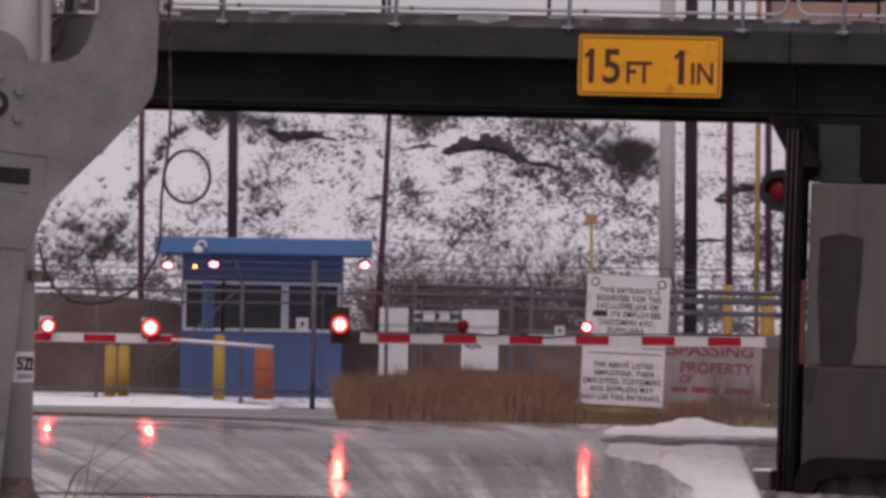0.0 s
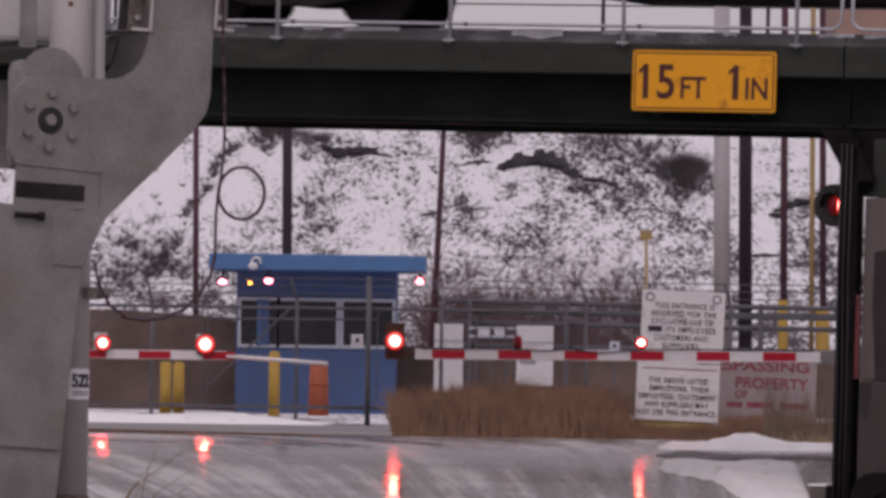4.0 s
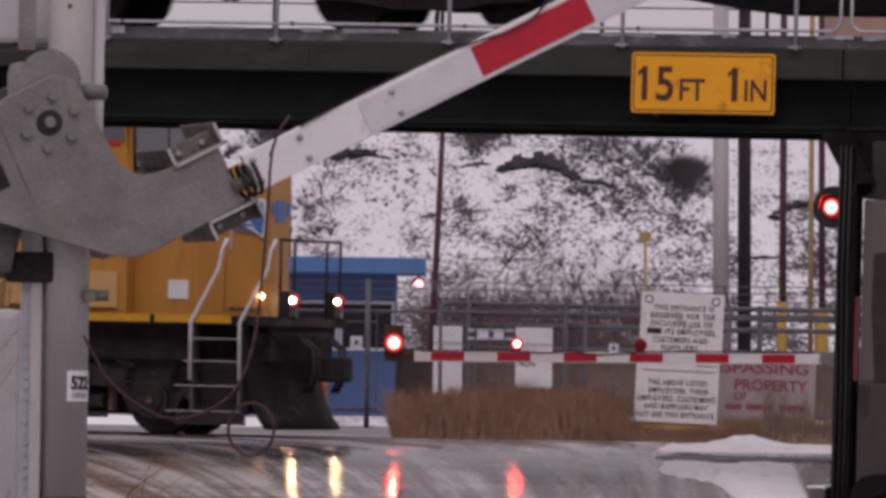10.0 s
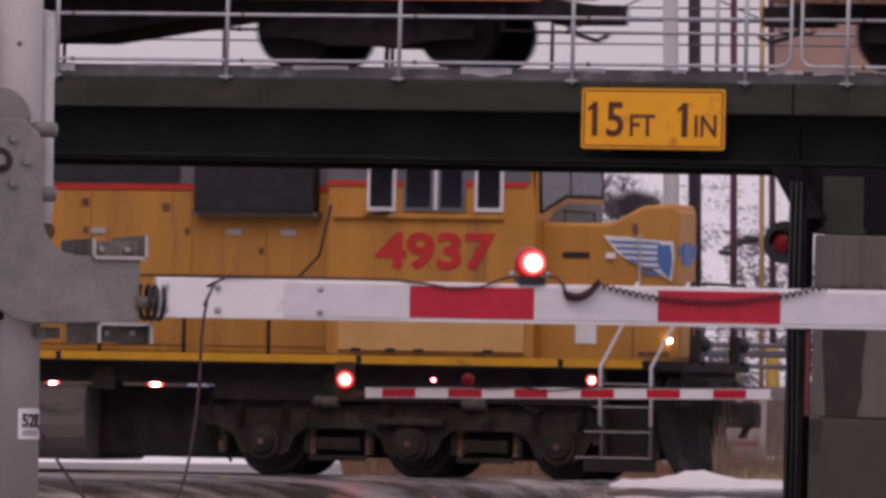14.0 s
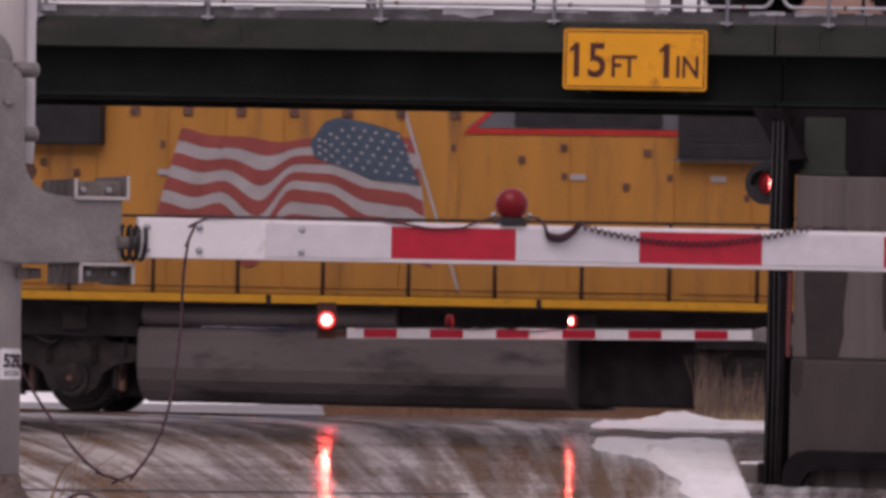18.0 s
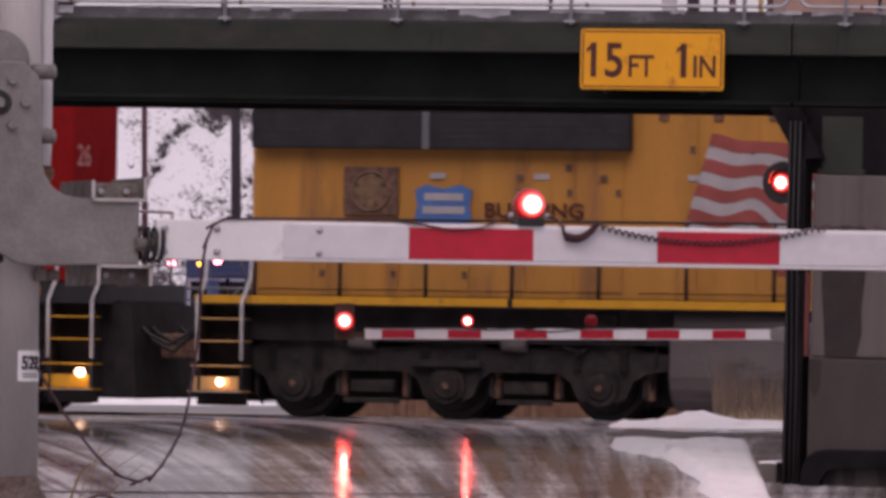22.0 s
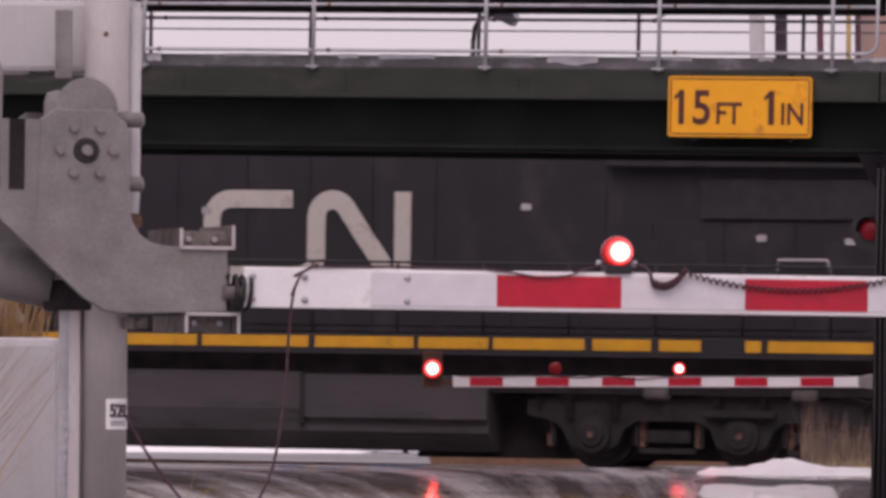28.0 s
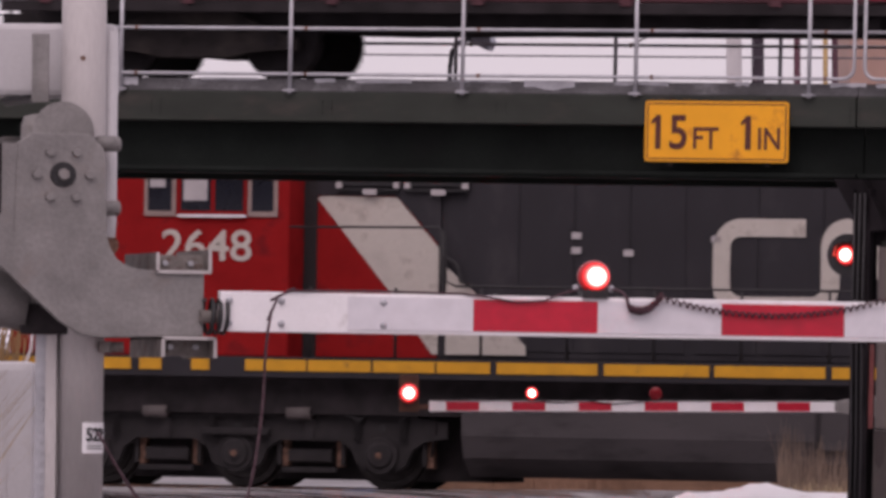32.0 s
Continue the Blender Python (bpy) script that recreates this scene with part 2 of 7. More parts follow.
G_RED = lit_lens("lit_red_signal", (1.0, 0.06, 0.04), (1.0, 1.0, 0.85), (0.00002, 0.0, 0.0), 2300)
G_WARM = glow("lit_warm_lamp", (1.0, 0.75, 0.5), 14)
G_PINK = glow("lit_booth_lamp", (1.0, 0.2, 0.25), 14)
G_AMBER = glow("lit_amber_lamp", (1.0, 0.42, 0.05), 8)
M_LENS = mat("unlit_red_lens", (0.2, 0.004, 0.01), 0.3, 0, 0.1, 10, 60, 0, spec=0.3)


def road_material(name, dark, mid, pale, wet, dry):
    """Wet asphalt: curved slush and salt streaks along the tyre tracks over a fine grain."""
    m = bpy.data.materials.new(name)
    m.use_nodes = True
    n, l = m.node_tree.nodes, m.node_tree.links
    p = n["Principled BSDF"]
    p.inputs["IOR"].default_value = 1.03
    tc = n.new("ShaderNodeTexCoord")

    def layer(scale, turn, size, detail, rough, twist):
        mp = n.new("ShaderNodeMapping")
        mp.inputs["Rotation"].default_value = (0, 0, radians(turn))
        mp.inputs["Scale"].default_value = scale
        nd = n.new("ShaderNodeTexNoise")
        nd.inputs["Scale"].default_value, nd.inputs["Detail"].default_value = size, detail
        nd.inputs["Roughness"].default_value, nd.inputs["Distortion"].default_value = rough, twist
        l.new(tc.outputs["Object"], mp.inputs[0]), l.new(mp.outputs[0], nd.inputs[0])
        return nd.outputs["Fac"]

    def mixed(a, b, k):
        q = n.new("ShaderNodeMath")
        q.operation = "MULTIPLY_ADD"
        q.inputs[1].default_value = k
        l.new(a, q.inputs[0]), l.new(b, q.inputs[2])
        return q.outputs[0]

    # coordinates that bend with the turning tyre tracks
    sp = n.new("ShaderNodeSeparateXYZ")
    l.new(tc.outputs["Object"], sp.inputs[0])
    bend = n.new("ShaderNodeMath")
    bend.operation = "MULTIPLY_ADD"
    bend.inputs[1].default_value, bend.inputs[2].default_value = -0.034, 1 + 0.034 * 106
    l.new(sp.outputs["Y"], bend.inputs[0])
    off = n.new("ShaderNodeMath")
    off.inputs[1].default_value = -2.2
    l.new(sp.outputs["X"], off.inputs[0])
    arc_x = n.new("ShaderNodeMath")
    arc_x.operation = "MULTIPLY"
    l.new(off.outputs[0], arc_x.inputs[0]), l.new(bend.outputs[0], arc_x.inputs[1])
    bent = n.new("ShaderNodeCombineXYZ")
    l.new(arc_x.outputs[0], bent.inputs[0]), l.new(sp.outputs["Y"], bent.inputs[1])

    def along(scale, size, detail, rough, twist):
        mp = n.new("ShaderNodeMapping")
        mp.inputs["Scale"].default_value = scale
        nd = n.new("ShaderNodeTexNoise")
        nd.inputs["Scale"].default_value, nd.inputs["Detail"].default_value = size, detail
        nd.inputs["Roughness"].default_value, nd.inputs["Distortion"].default_value = rough, twist
        l.new(bent.outputs[0], mp.inputs[0]), l.new(mp.outputs[0], nd.inputs[0])
        return nd.outputs["Fac"]

    streak = along((1.0, 0.035, 1), 2.4, 5, 0.6, 0.25)
    patch = along((0.5, 0.09, 1), 0.9, 3, 0.5, 0.2)
    grain = layer((0.6, 0.16, 1), 0, 24, 5, 0.7, 0.0)
    cross = layer((0.12, 0.5, 1), 0, 1.6, 4, 0.6, 0.3)
    fac = mixed(cross, mixed(patch, mixed(grain, streak, 0.3), 0.45), 0.3)
    half = n.new("ShaderNodeMath")
    half.operation = "MULTIPLY"
    half.inputs[1].default_value = 0.5
    l.new(fac, half.inputs[0])
    fac = half.outputs[0]
    cr = n.new("ShaderNodeValToRGB")
    e = cr.color_ramp.elements
    e[0].position, e[0].color = 0.45, (*dark, 1)
    e[1].position, e[1].color = 0.585, (*pale, 1)
    q = e.new(0.52)
    q.color = (*mid, 1)
    l.new(fac, cr.inputs[0])
    l.new(cr.outputs[0], p.inputs["Base Color"])
    rr = n.new("ShaderNodeMapRange")
    rr.inputs["From Min"].default_value, rr.inputs["From Max"].default_value = 0.43, 0.58
    rr.inputs["To Min"].default_value, rr.inputs["To Max"].default_value = wet, dry
    l.new(fac, rr.inputs[0]), l.new(rr.outputs[0], p.inputs["Roughness"])
    bp = n.new("ShaderNodeBump")
    bp.inputs["Strength"].default_value, bp.inputs["Distance"].default_value = 0.06, 0.01
    l.new(grain, bp.inputs["Height"]), l.new(bp.outputs[0], p.inputs["Normal"])
    return m


M_ROAD = road_material("wet_salted_asphalt", (0.12, 0.104, 0.1), (0.27, 0.258, 0.266), (0.55, 0.54, 0.55), 0.07, 0.18)
M_ROADDRY = road_material("damp_salted_asphalt", (0.12, 0.104, 0.1), (0.27, 0.258, 0.266), (0.55, 0.54, 0.55), 0.32, 0.5)


def hill_material():
    """Thin snow over a slag bank: brush and stones show through in patches."""
    m = bpy.data.materials.new("patchy_snow_on_bank")
    m.use_nodes = True
    n, l = m.node_tree.nodes, m.node_tree.links
    p = n["Principled BSDF"]
    p.inputs["Roughness"].default_value = 0.9
    tc = n.new("ShaderNodeTexCoord")
    mp = n.new("ShaderNodeMapping")
    mp.inputs["Scale"].default_value = (1, 0.21, 1)
    l.new(tc.outputs["Object"], mp.inputs[0])
    big, mid, fine = (n.new("ShaderNodeTexNoise") for _ in range(3))
    for nd, s, d in ((big, 0.3, 4), (mid, 2.0, 6), (fine, 10, 5)):
        nd.inputs["Scale"].default_value, nd.inputs["Detail"].default_value = s, d
        nd.inputs["Roughness"].default_value = 0.62
        l.new(mp.outputs[0], nd.inputs[0])
    a = n.new("ShaderNodeMath")
    a.operation = "MULTIPLY_ADD"
    a.inputs[1].default_value = 0.85
    soft = n.new("ShaderNodeMath")
    soft.operation = "MULTIPLY"
    soft.inputs[1].default_value = 0.85
    l.new(fine.outputs["Fac"], soft.inputs[0])
    l.new(big.outputs["Fac"], a.inputs[0]), l.new(soft.outputs[0], a.inputs[2])
    b = n.new("ShaderNodeMath")
    b.operation = "MULTIPLY_ADD"
    b.inputs[1].default_value = 0.6
    l.new(mid.outputs["Fac"], b.inputs[0]), l.new(a.outputs[0], b.inputs[2])
    cr = n.new("ShaderNodeValToRGB")
    cr.color_ramp.elements[0].position, cr.color_ramp.elements[0].color = 0.48, (0.84, 0.83, 0.88, 1)
    cr.color_ramp.elements[1].position, cr.color_ramp.elements[1].color = 0.66, (0.055, 0.042, 0.055, 1)
    sub = n.new("ShaderNodeMath")
    sub.operation = "SUBTRACT"
    sub.inputs[1].default_value = 0.625
    l.new(b.outputs[0], sub.inputs[0])
    l.new(sub.outputs[0], cr.inputs[0])
    l.new(cr.outputs[0], p.inputs["Base Color"])
    bp = n.new("ShaderNodeBump")
    bp.inputs["Strength"].default_value, bp.inputs["Distance"].default_value = 0.5, 0.3
    l.new(b.outputs[0], bp.inputs["Height"]), l.new(bp.outputs[0], p.inputs["Normal"])
    return m


M_HILL = hill_material()


# ---- mesh helpers ----
def box(bm, x0, x1, y0, y1, z0, z1, bev=0.0, m=None):
    vs = [bm.verts.new(Vector((x, y, z))) for x in (x0, x1) for y in (y0, y1) for z in (z0, z1)]
    if m:
        for v in vs:
            v.co = m @ v.co
    fs = [bm.faces.new([vs[i] for i in q]) for q in ((0, 1, 3, 2), (4, 6, 7, 5), (0, 4, 5, 1), (2, 3, 7, 6), (0, 2, 6, 4), (1, 5, 7, 3))]
    if bev:
        es = list({e for f in fs for e in f.edges})
        bmesh.ops.bevel(bm, geom=es, offset=bev, segments=2, affect="EDGES", profile=0.6)
    return bm


def cyl(bm, p0, p1, r0, r1=None, seg=16):
    r1 = r0 if r1 is None else r1
    p0, p1 = Vector(p0), Vector(p1)
    q = (p1 - p0).to_track_quat("Z", "Y").to_matrix()
    rings = []
    for p, r in ((p0, r0), (p1, r1)):
        rings.append([bm.verts.new(p + q @ Vector((r * math.cos(2 * math.pi * i / seg), r * math.sin(2 * math.pi * i / seg), 0))) for i in range(seg)])
    for i in range(seg):
        j = (i + 1) % seg
        bm.faces.new((rings[0][i], rings[0][j], rings[1][j], rings[1][i])).smooth = True
    bm.faces.new(rings[0][::-1]), bm.faces.new(rings[1])
    return bm


def tube(bm, pts, r, seg=8):
    """A round rod along a line of points."""
    pts = [Vector(p) for p in pts]
    rings = []
    up = Vector((0.03, 0.91, 0.4)).normalized()
    for i, p in enumerate(pts):
        d = (pts[min(i + 1, len(pts) - 1)] - pts[max(i - 1, 0)]).normalized()
        a = d.cross(up)
        a = a.normalized() if a.length > 1e-4 else Vector((1, 0, 0))
        b = d.cross(a).normalized()
        rings.append([bm.verts.new(p + r * (math.cos(2 * math.pi * k / seg) * a + math.sin(2 * math.pi * k / seg) * b)) for k in range(seg)])
    for r0, r1 in zip(rings, rings[1:]):
        for k in range(seg):
            j = (k + 1) % seg
            bm.faces.new((r0[k], r0[j], r1[j], r1[k])).smooth = True
    bm.faces.new(rings[0][::-1]), bm.faces.new(rings[-1])
    return bm


def prism(bm, poly, y0, y1, bev=0.0):
    """A plate: an outline in x and z, from y0 to y1."""
    a = [bm.verts.new((x, y0, z)) for x, z in poly]
    b = [bm.verts.new((x, y1, z)) for x, z in poly]
    f0, f1 = bm.faces.new(a), bm.faces.new(b[::-1])
    k = len(poly)
    for i in range(k):
        j = (i + 1) % k
        bm.faces.new((a[j], a[i], b[i], b[j]))
    if bev:
        es = list({e for f in (f0, f1) for e in f.edges})
        bmesh.ops.bevel(bm, geom=es, offset=bev, segments=2, affect="EDGES", profile=0.6)
    return bm


def ball(bm, c, r, sx=1, sy=1, sz=1, seg=16, rings=10):
    m = Matrix.Translation(c) @ Matrix.Diagonal((r * sx, r * sy, r * sz, 1))
    out = bmesh.ops.create_uvsphere(bm, u_segments=seg, v_segments=rings, radius=1, matrix=m)
    for v in out["verts"]:
        for f in v.link_faces:
            f.smooth = True
    return bm


def mesh_of(name, bm, material):
    bmesh.ops.recalc_face_normals(bm, faces=bm.faces)
    me = bpy.data.meshes.new(name)
    bm.to_mesh(me)
    bm.free()
    me.materials.append(material)
    return me


def part(name, bm, material, parent, label=""):
    ob = new(name, mesh_of(name, bm, material))
    ob.parent = parent
    return tagged(ob, label) if label else ob


def thing(name, label, category, m=None, group="", kind=""):
    ob = new(name)
    if m is not None:
        ob.matrix_basis = m
    return tagged(ob, label, category, group, kind)


def solid(name, bm, material, label="", category="", m=None, group="", kind=""):
    ob = new(name, mesh_of(name, bm, material))
    if m is not None:
        ob.matrix_basis = m
    return tagged(ob, label, category, group, kind)


def B():
    return bmesh.new()


def lettering(name, text, size, x, z, y, material, parent, width=None, bold=0.0, label="", spread=1.0):
    """Raised letters facing the camera, lower left corner at x, z, on the plane y."""
    cu = bpy.data.curves.new(name, "FONT")
    cu.body, cu.size, cu.extrude, cu.offset = text, size, 0.004, bold
    cu.space_character = spread
    tmp = bpy.data.objects.new(name, cu)
    scene.collection.objects.link(tmp)
    bpy.context.view_layer.update()
    me = bpy.data.meshes.new_from_object(tmp.evaluated_get(bpy.context.evaluated_depsgraph_get()))
    bpy.data.objects.remove(tmp)
    xs = [v.co.x for v in me.vertices]
    k = width / (max(xs) - min(xs)) if width else 1
    x_lo = min(xs)
    for v in me.vertices:
        v.co = Vector((x + (v.co.x - x_lo) * k, y - v.co.z, z + v.co.y))
    me.materials.clear()
    me.materials.append(material)
    ob = new(name, me)
    ob.parent = parent
    return tagged(ob, label) if label else ob


# ---- the ground: a dip under the bridge, a level crossing, then a snowy bank ----
def lerp_tab(tab, y):
    for (a, za), (b, zb) in zip(tab, tab[1:]):
        if y <= b:
            k = (y - a) / (b - a)
            k = k * k * (3 - 2 * k)
            return za + (zb - za) * k
    return tab[-1][1]


PROFILE = [(-60, 0.0), (40, 0.0), (95, -0.95), (97, -0.95), (116, -0.04), (126, -0.02), (134, -0.16), (150, 0.0), (165, 0.08), (186, 0.3)]
BANK = [(186, 0.3), (227, 7.9), (245, 8.1), (400, 8.0), (2600, 8.0)]


def ground_z(x, y):
    if y <= 186:
        return lerp_tab(PROFILE, y)
    z = lerp_tab(BANK, y) if y > 186 else 0
    return z + 0.5 * noise.noise(Vector((x * 0.1, y * 0.1, 0))) * min(1, (y - 186) / 10) + 0.25 * noise.noise(Vector((x * 0.5, y * 0.4, 3))) * min(1, (y - 186) / 10)


def sheet(name, xs, ys, zf, material, label, category, kind="structure"):
    me = bpy.data.meshes.new(name)
    vs = [(x, y, zf(x, y)) for y in ys for x in xs]
    k = len(xs)
    fs = [(j * k + i, j * k + i + 1, (j + 1) * k + i + 1, (j + 1) * k + i) for j in range(len(ys) - 1) for i in range(k - 1)]
    me.from_pydata(vs, [], fs)
    for p in me.polygons:
        p.use_smooth = True
    me.materials.append(material)
    return tagged(new(name, me), label, category, kind=kind)


def steps(*runs):
    """Ascending stations from (start, stop, step) runs."""
    out = []
    for a, b, s in runs:
        k = max(1, round((b - a) / s))
        out += [a + (b - a) * i / k for i in range(k)]
    return out + [runs[-1][1]]


gx = steps((-2500, -300, 500), (-300, -40, 26), (-40, -14, 2), (-14, 14, 0.5), (14, 40, 2), (40, 300, 26), (300, 2500, 500))
gy = steps((-60, 60, 10), (60, 130, 0.7), (130, 186, 1.5), (186, 262, 0.7), (262, 400, 12), (400, 2600, 300))
sheet("ground", gx, gy, ground_z, M_HILL, "snowy ground rising to a slag bank with patches of dark brush", "ground")
rx = steps((-40, -12, 4), (-12, 6.4, 0.6))



def road_z(x, y):
    return ground_z(x, y) + 0.02


sheet("road", rx, steps((-60, 60, 10), (60, 101.2, 0.7)), road_z, M_ROADDRY, "damp grey asphalt road streaked with slush and salt", "road")
sheet("road", rx, steps((101.2, 132, 0.7)), road_z, M_ROAD, "wet grey asphalt road streaked with slush and salt", "road")
# tar of the joint; on the gutter it also carries shade
M_TARSHADE = mat("dark_tar_and_gutter_shade", (0.03, 0.026, 0.03), 0.5, 0, 0.3, 3, 40, 0.2)
sheet("road_joint", steps((-9, 0.5, 0.5)), steps((103.05, 103.3, 0.125)), lambda x, y: ground_z(x, y) + 0.025 + 0.012 * noise.noise(Vector((x * 1.5, y * 6, 8))), M_TARSHADE, "dark tar joint across the wet road", "road joint")

# ---- the railway bridge over the road ----
BRIDGE = pose(0, 106.67, 0, 0, 0.8, -20)


def xprism(bm, poly, x0, x1):
    """A bar along x with the given outline in y and z."""
    a = [bm.verts.new((x0, y, z)) for y, z in poly]
    b = [bm.verts.new((x1, y, z)) for y, z in poly]
    bm.faces.new(a), bm.faces.new(b[::-1])
    for i in range(len(poly)):
        j = (i + 1) % len(poly)
        bm.faces.new((a[j], a[i], b[i], b[j]))
    return bm


def rrect(x0, x1, z0, z1, r, k=5):
    """A rounded rectangle's outline."""
    out = []
    for cx, cz, a0 in ((x1 - r, z1 - r, 0), (x0 + r, z1 - r, 90), (x0 + r, z0 + r, 180), (x1 - r, z0 + r, 270)):
        out += [(cx + r * math.cos(radians(a0 + 90 * i / k)), cz + r * math.sin(radians(a0 + 90 * i / k))) for i in range(k + 1)]
    return out


bridge = thing("railway_bridge", "dark green-grey steel girder railway bridge with snowy concrete kerb", "bridge", BRIDGE)
for x0, x1 in ((-40, 4.19), (4.21, 30)):
    band = part("girder_fascia", box(B(), x0, x1, 0, 0.3, 4.47, 4.825, 0.012), M_GIRD, bridge, "green-grey steel fascia band")
    for u in steps((max(x0, -14) + 0.6, min(x1, 12), 2.17)):
        for dx in (-0.06, 0.06):
            for dz in (4.57, 4.64, 4.71):
                part("rivet", cyl(B(), (u + dx, 0.002, dz), (u + dx, -0.012, dz), 0.017, 0.012, 6), M_GIRD, band)
    # web and flanges carry the shade under the fascia in their colour
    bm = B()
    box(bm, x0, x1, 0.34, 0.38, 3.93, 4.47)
    part("girder_web", bm, M_WEB, bridge, "green girder web, coloured dark for the shade there")
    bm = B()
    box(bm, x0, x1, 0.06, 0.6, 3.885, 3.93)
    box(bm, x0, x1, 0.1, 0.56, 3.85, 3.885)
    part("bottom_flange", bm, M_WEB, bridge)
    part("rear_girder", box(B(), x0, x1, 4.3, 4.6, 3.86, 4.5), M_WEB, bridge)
    part("deck_slab", box(B(), x0, x1, 0.3, 4.7, 4.5, 4.8), M_GIRD, bridge)
    for u in steps((max(x0, -16), min(x1, 14), 1.09))[:-1]:
        part("kerb_block", box(B(), u, u + 1.08, 0.04, 0.3, 4.826, 4.975, 0.012), M_KERB, bridge, "snow-dusted grey concrete kerb")
M_KSNOW = mat("thin_crusted_snow", (0.4, 0.4, 0.43), 0.85, 0, 0.2, 6, 40, 0.3)
rnd = random.Random(21)
u = -11.0
while u < 9:
    w, h = rnd.uniform(0.15, 0.75), rnd.choice((0.03, 0.05, 0.09, 0.12))
    k = 5
    low = [(u + w * (1 - i / k), 4.978 - h * rnd.uniform(0.55, 1.0)) for i in range(k + 1)]
    part("snow_patch", prism(B(), [(u, 4.984), (u + w, 4.984)] + low, 0.026, 0.04), M_KSNOW, bridge, "thin snow clinging to the kerb")
    u += w + rnd.uniform(0.1, 1.1)
for y in (1.55, 3.05):
    bm = B()
    box(bm, -40, 30, y - 0.035, y + 0.035, 4.95, 5.0)
    box(bm, -40, 30, y - 0.012, y + 0.012, 4.86, 4.95)
    box(bm, -40, 30, y - 0.07, y + 0.07, 4.82, 4.86)
    part("rail", bm, M_RUST, bridge)
part("ballast", box(B(), -40, 30, 0.31, 4.2, 4.8, 4.83), M_ROCK, bridge)


def railing(name, x0, x1, y, posts, label):
    """A pipe railing whose end posts bend into the rails."""
    rl = thing(name, label, "railing", BRIDGE)
    r = 0.022
    for z in (5.03, 5.575, 6.1):
        pts = [(x0 + 0.02, y, z), (x1 - 0.14, y, z)]
        if z == 5.03:
            pts += [(x1 - 0.14 + 0.14 * math.sin(radians(a)), y, z + 0.14 - 0.14 * math.cos(radians(a))) for a in range(15, 91, 15)] + [(x1, y, 6.1)]
            pts = [(x0, y, 6.1), (x0, y, z + 0.14)] + [(x0 + 0.14 - 0.14 * math.cos(radians(a)), y, z + 0.14 - 0.14 * math.sin(radians(a))) for a in range(15, 91, 15)] + pts[1:]
        else:
            pts[-1] = (x1, y, z)
        part("pipe_rail", tube(B(), pts, r), M_RAIL, rl)
    for u in posts:
        bm = B()
        cyl(bm, (u, y, 4.8), (u, y, 6.12), 0.026, seg=10)
        box(bm, u - 0.07, u + 0.07, y - 0.05, y + 0.05, 4.825, 4.85)
        p = part("post", bm, M_RAIL, rl)
        for z in (5.005, 5.55):
            part("coupling", cyl(B(), (u + 0.2, y, z), (u + 0.2, y, z + 0.05), 0.028, seg=8), M_RUST, p)


railing("bridge_railing", -13.8, 4.17, -0.02, [-13.75, -11.58, -9.41, -7.24, -5.06, -2.88, -0.69, 1.48, 3.62], "grey galvanised pipe railing along the bridge kerb")
railing("bridge_railing", 4.3, 16, -0.02, [4.86, 7.03, 9.2, 11.4, 13.6], "grey galvanised pipe railing along the bridge kerb")
railing("bridge_railing", -16, 14, 4.4, [-15.2, -13.1, -11.0, -8.9, -6.8, -4.65, -2.42, -0.33, 1.8, 3.9, 6.0, 8.1], "grey pipe railing on the far edge of the bridge")

# clearance sign
sign = thing("clearance_sign", "amber rectangular clearance sign reading 15 FT 1 IN on the girder", "sign", BRIDGE)
part("panel", prism(B(), rrect(1.62, 3.39, 4.045, 4.755, 0.04), -0.05, -0.03), M_SIGN, sign)
bm = B()
for a, b, c, d in ((1.66, 3.35, 4.715, 4.73), (1.66, 3.35, 4.07, 4.085), (1.645, 1.66, 4.085, 4.715), (3.35, 3.365, 4.085, 4.715)):
    box(bm, a, b, -0.054, -0.05, c, d)
part("border", bm, M_SIGNINK, sign)
lettering("numeral", "15", 0.56, 1.75, 4.2, -0.052, M_SIGNINK, sign, 0.39, 0.009)
lettering("letters", "FT", 0.36, 2.22, 4.2, -0.052, M_SIGNINK, sign, 0.31, 0.005)
lettering("numeral", "1", 0.56, 2.86, 4.2, -0.052, M_SIGNINK, sign, None, 0.008)
lettering("letters", "IN", 0.36, 3.02, 4.2, -0.052, M_SIGNINK, sign, 0.27, 0.005)
for u in (1.755, 2.865):
    part("numeral_flag", prism(B(), [(u + 0.02, 4.585), (u - 0.055, 4.525), (u - 0.055, 4.475), (u + 0.02, 4.53)], -0.056, -0.05), M_SIGNINK, sign)
for u in (1.9, 3.1):
    part("bracket", box(B(), u, u + 0.05, -0.03, 0.0, 4.0, 4.8), M_STEEL, sign)

# pier
pier = thing("bridge_pier", "stained concrete bridge pier with dark steel cap", "pier", BRIDGE)
part("shaft", box(B(), 4.53, 9.0, -0.1, 4.4, 0.96, 3.08, 0.03), M_PALEC, pier, "pale streaked concrete shaft")
part("plinth", box(B(), 4.53, 9.1, -0.16, 4.5, -1.2, 0.95, 0.04), M_CONC, pier, "dirty grey concrete plinth")
part("ledge", prism(B(), [(4.5, -0.62), (4.52, -0.34), (4.58, -0.2), (4.68, -0.13), (4.82, -0.1), (9.2, -0.1), (9.2, -0.29), (4.98, -0.29), (4.82, -0.34), (4.74, -0.46), (4.72, -0.62)], -0.32, -0.15, 0.02), M_CAP, pier, "dark rounded rubber ledge")
M_STAIN = mat("brown_water_stain", (0.03, 0.022, 0.022), 0.9, 0, 0.25, 4, 50, 0.2)
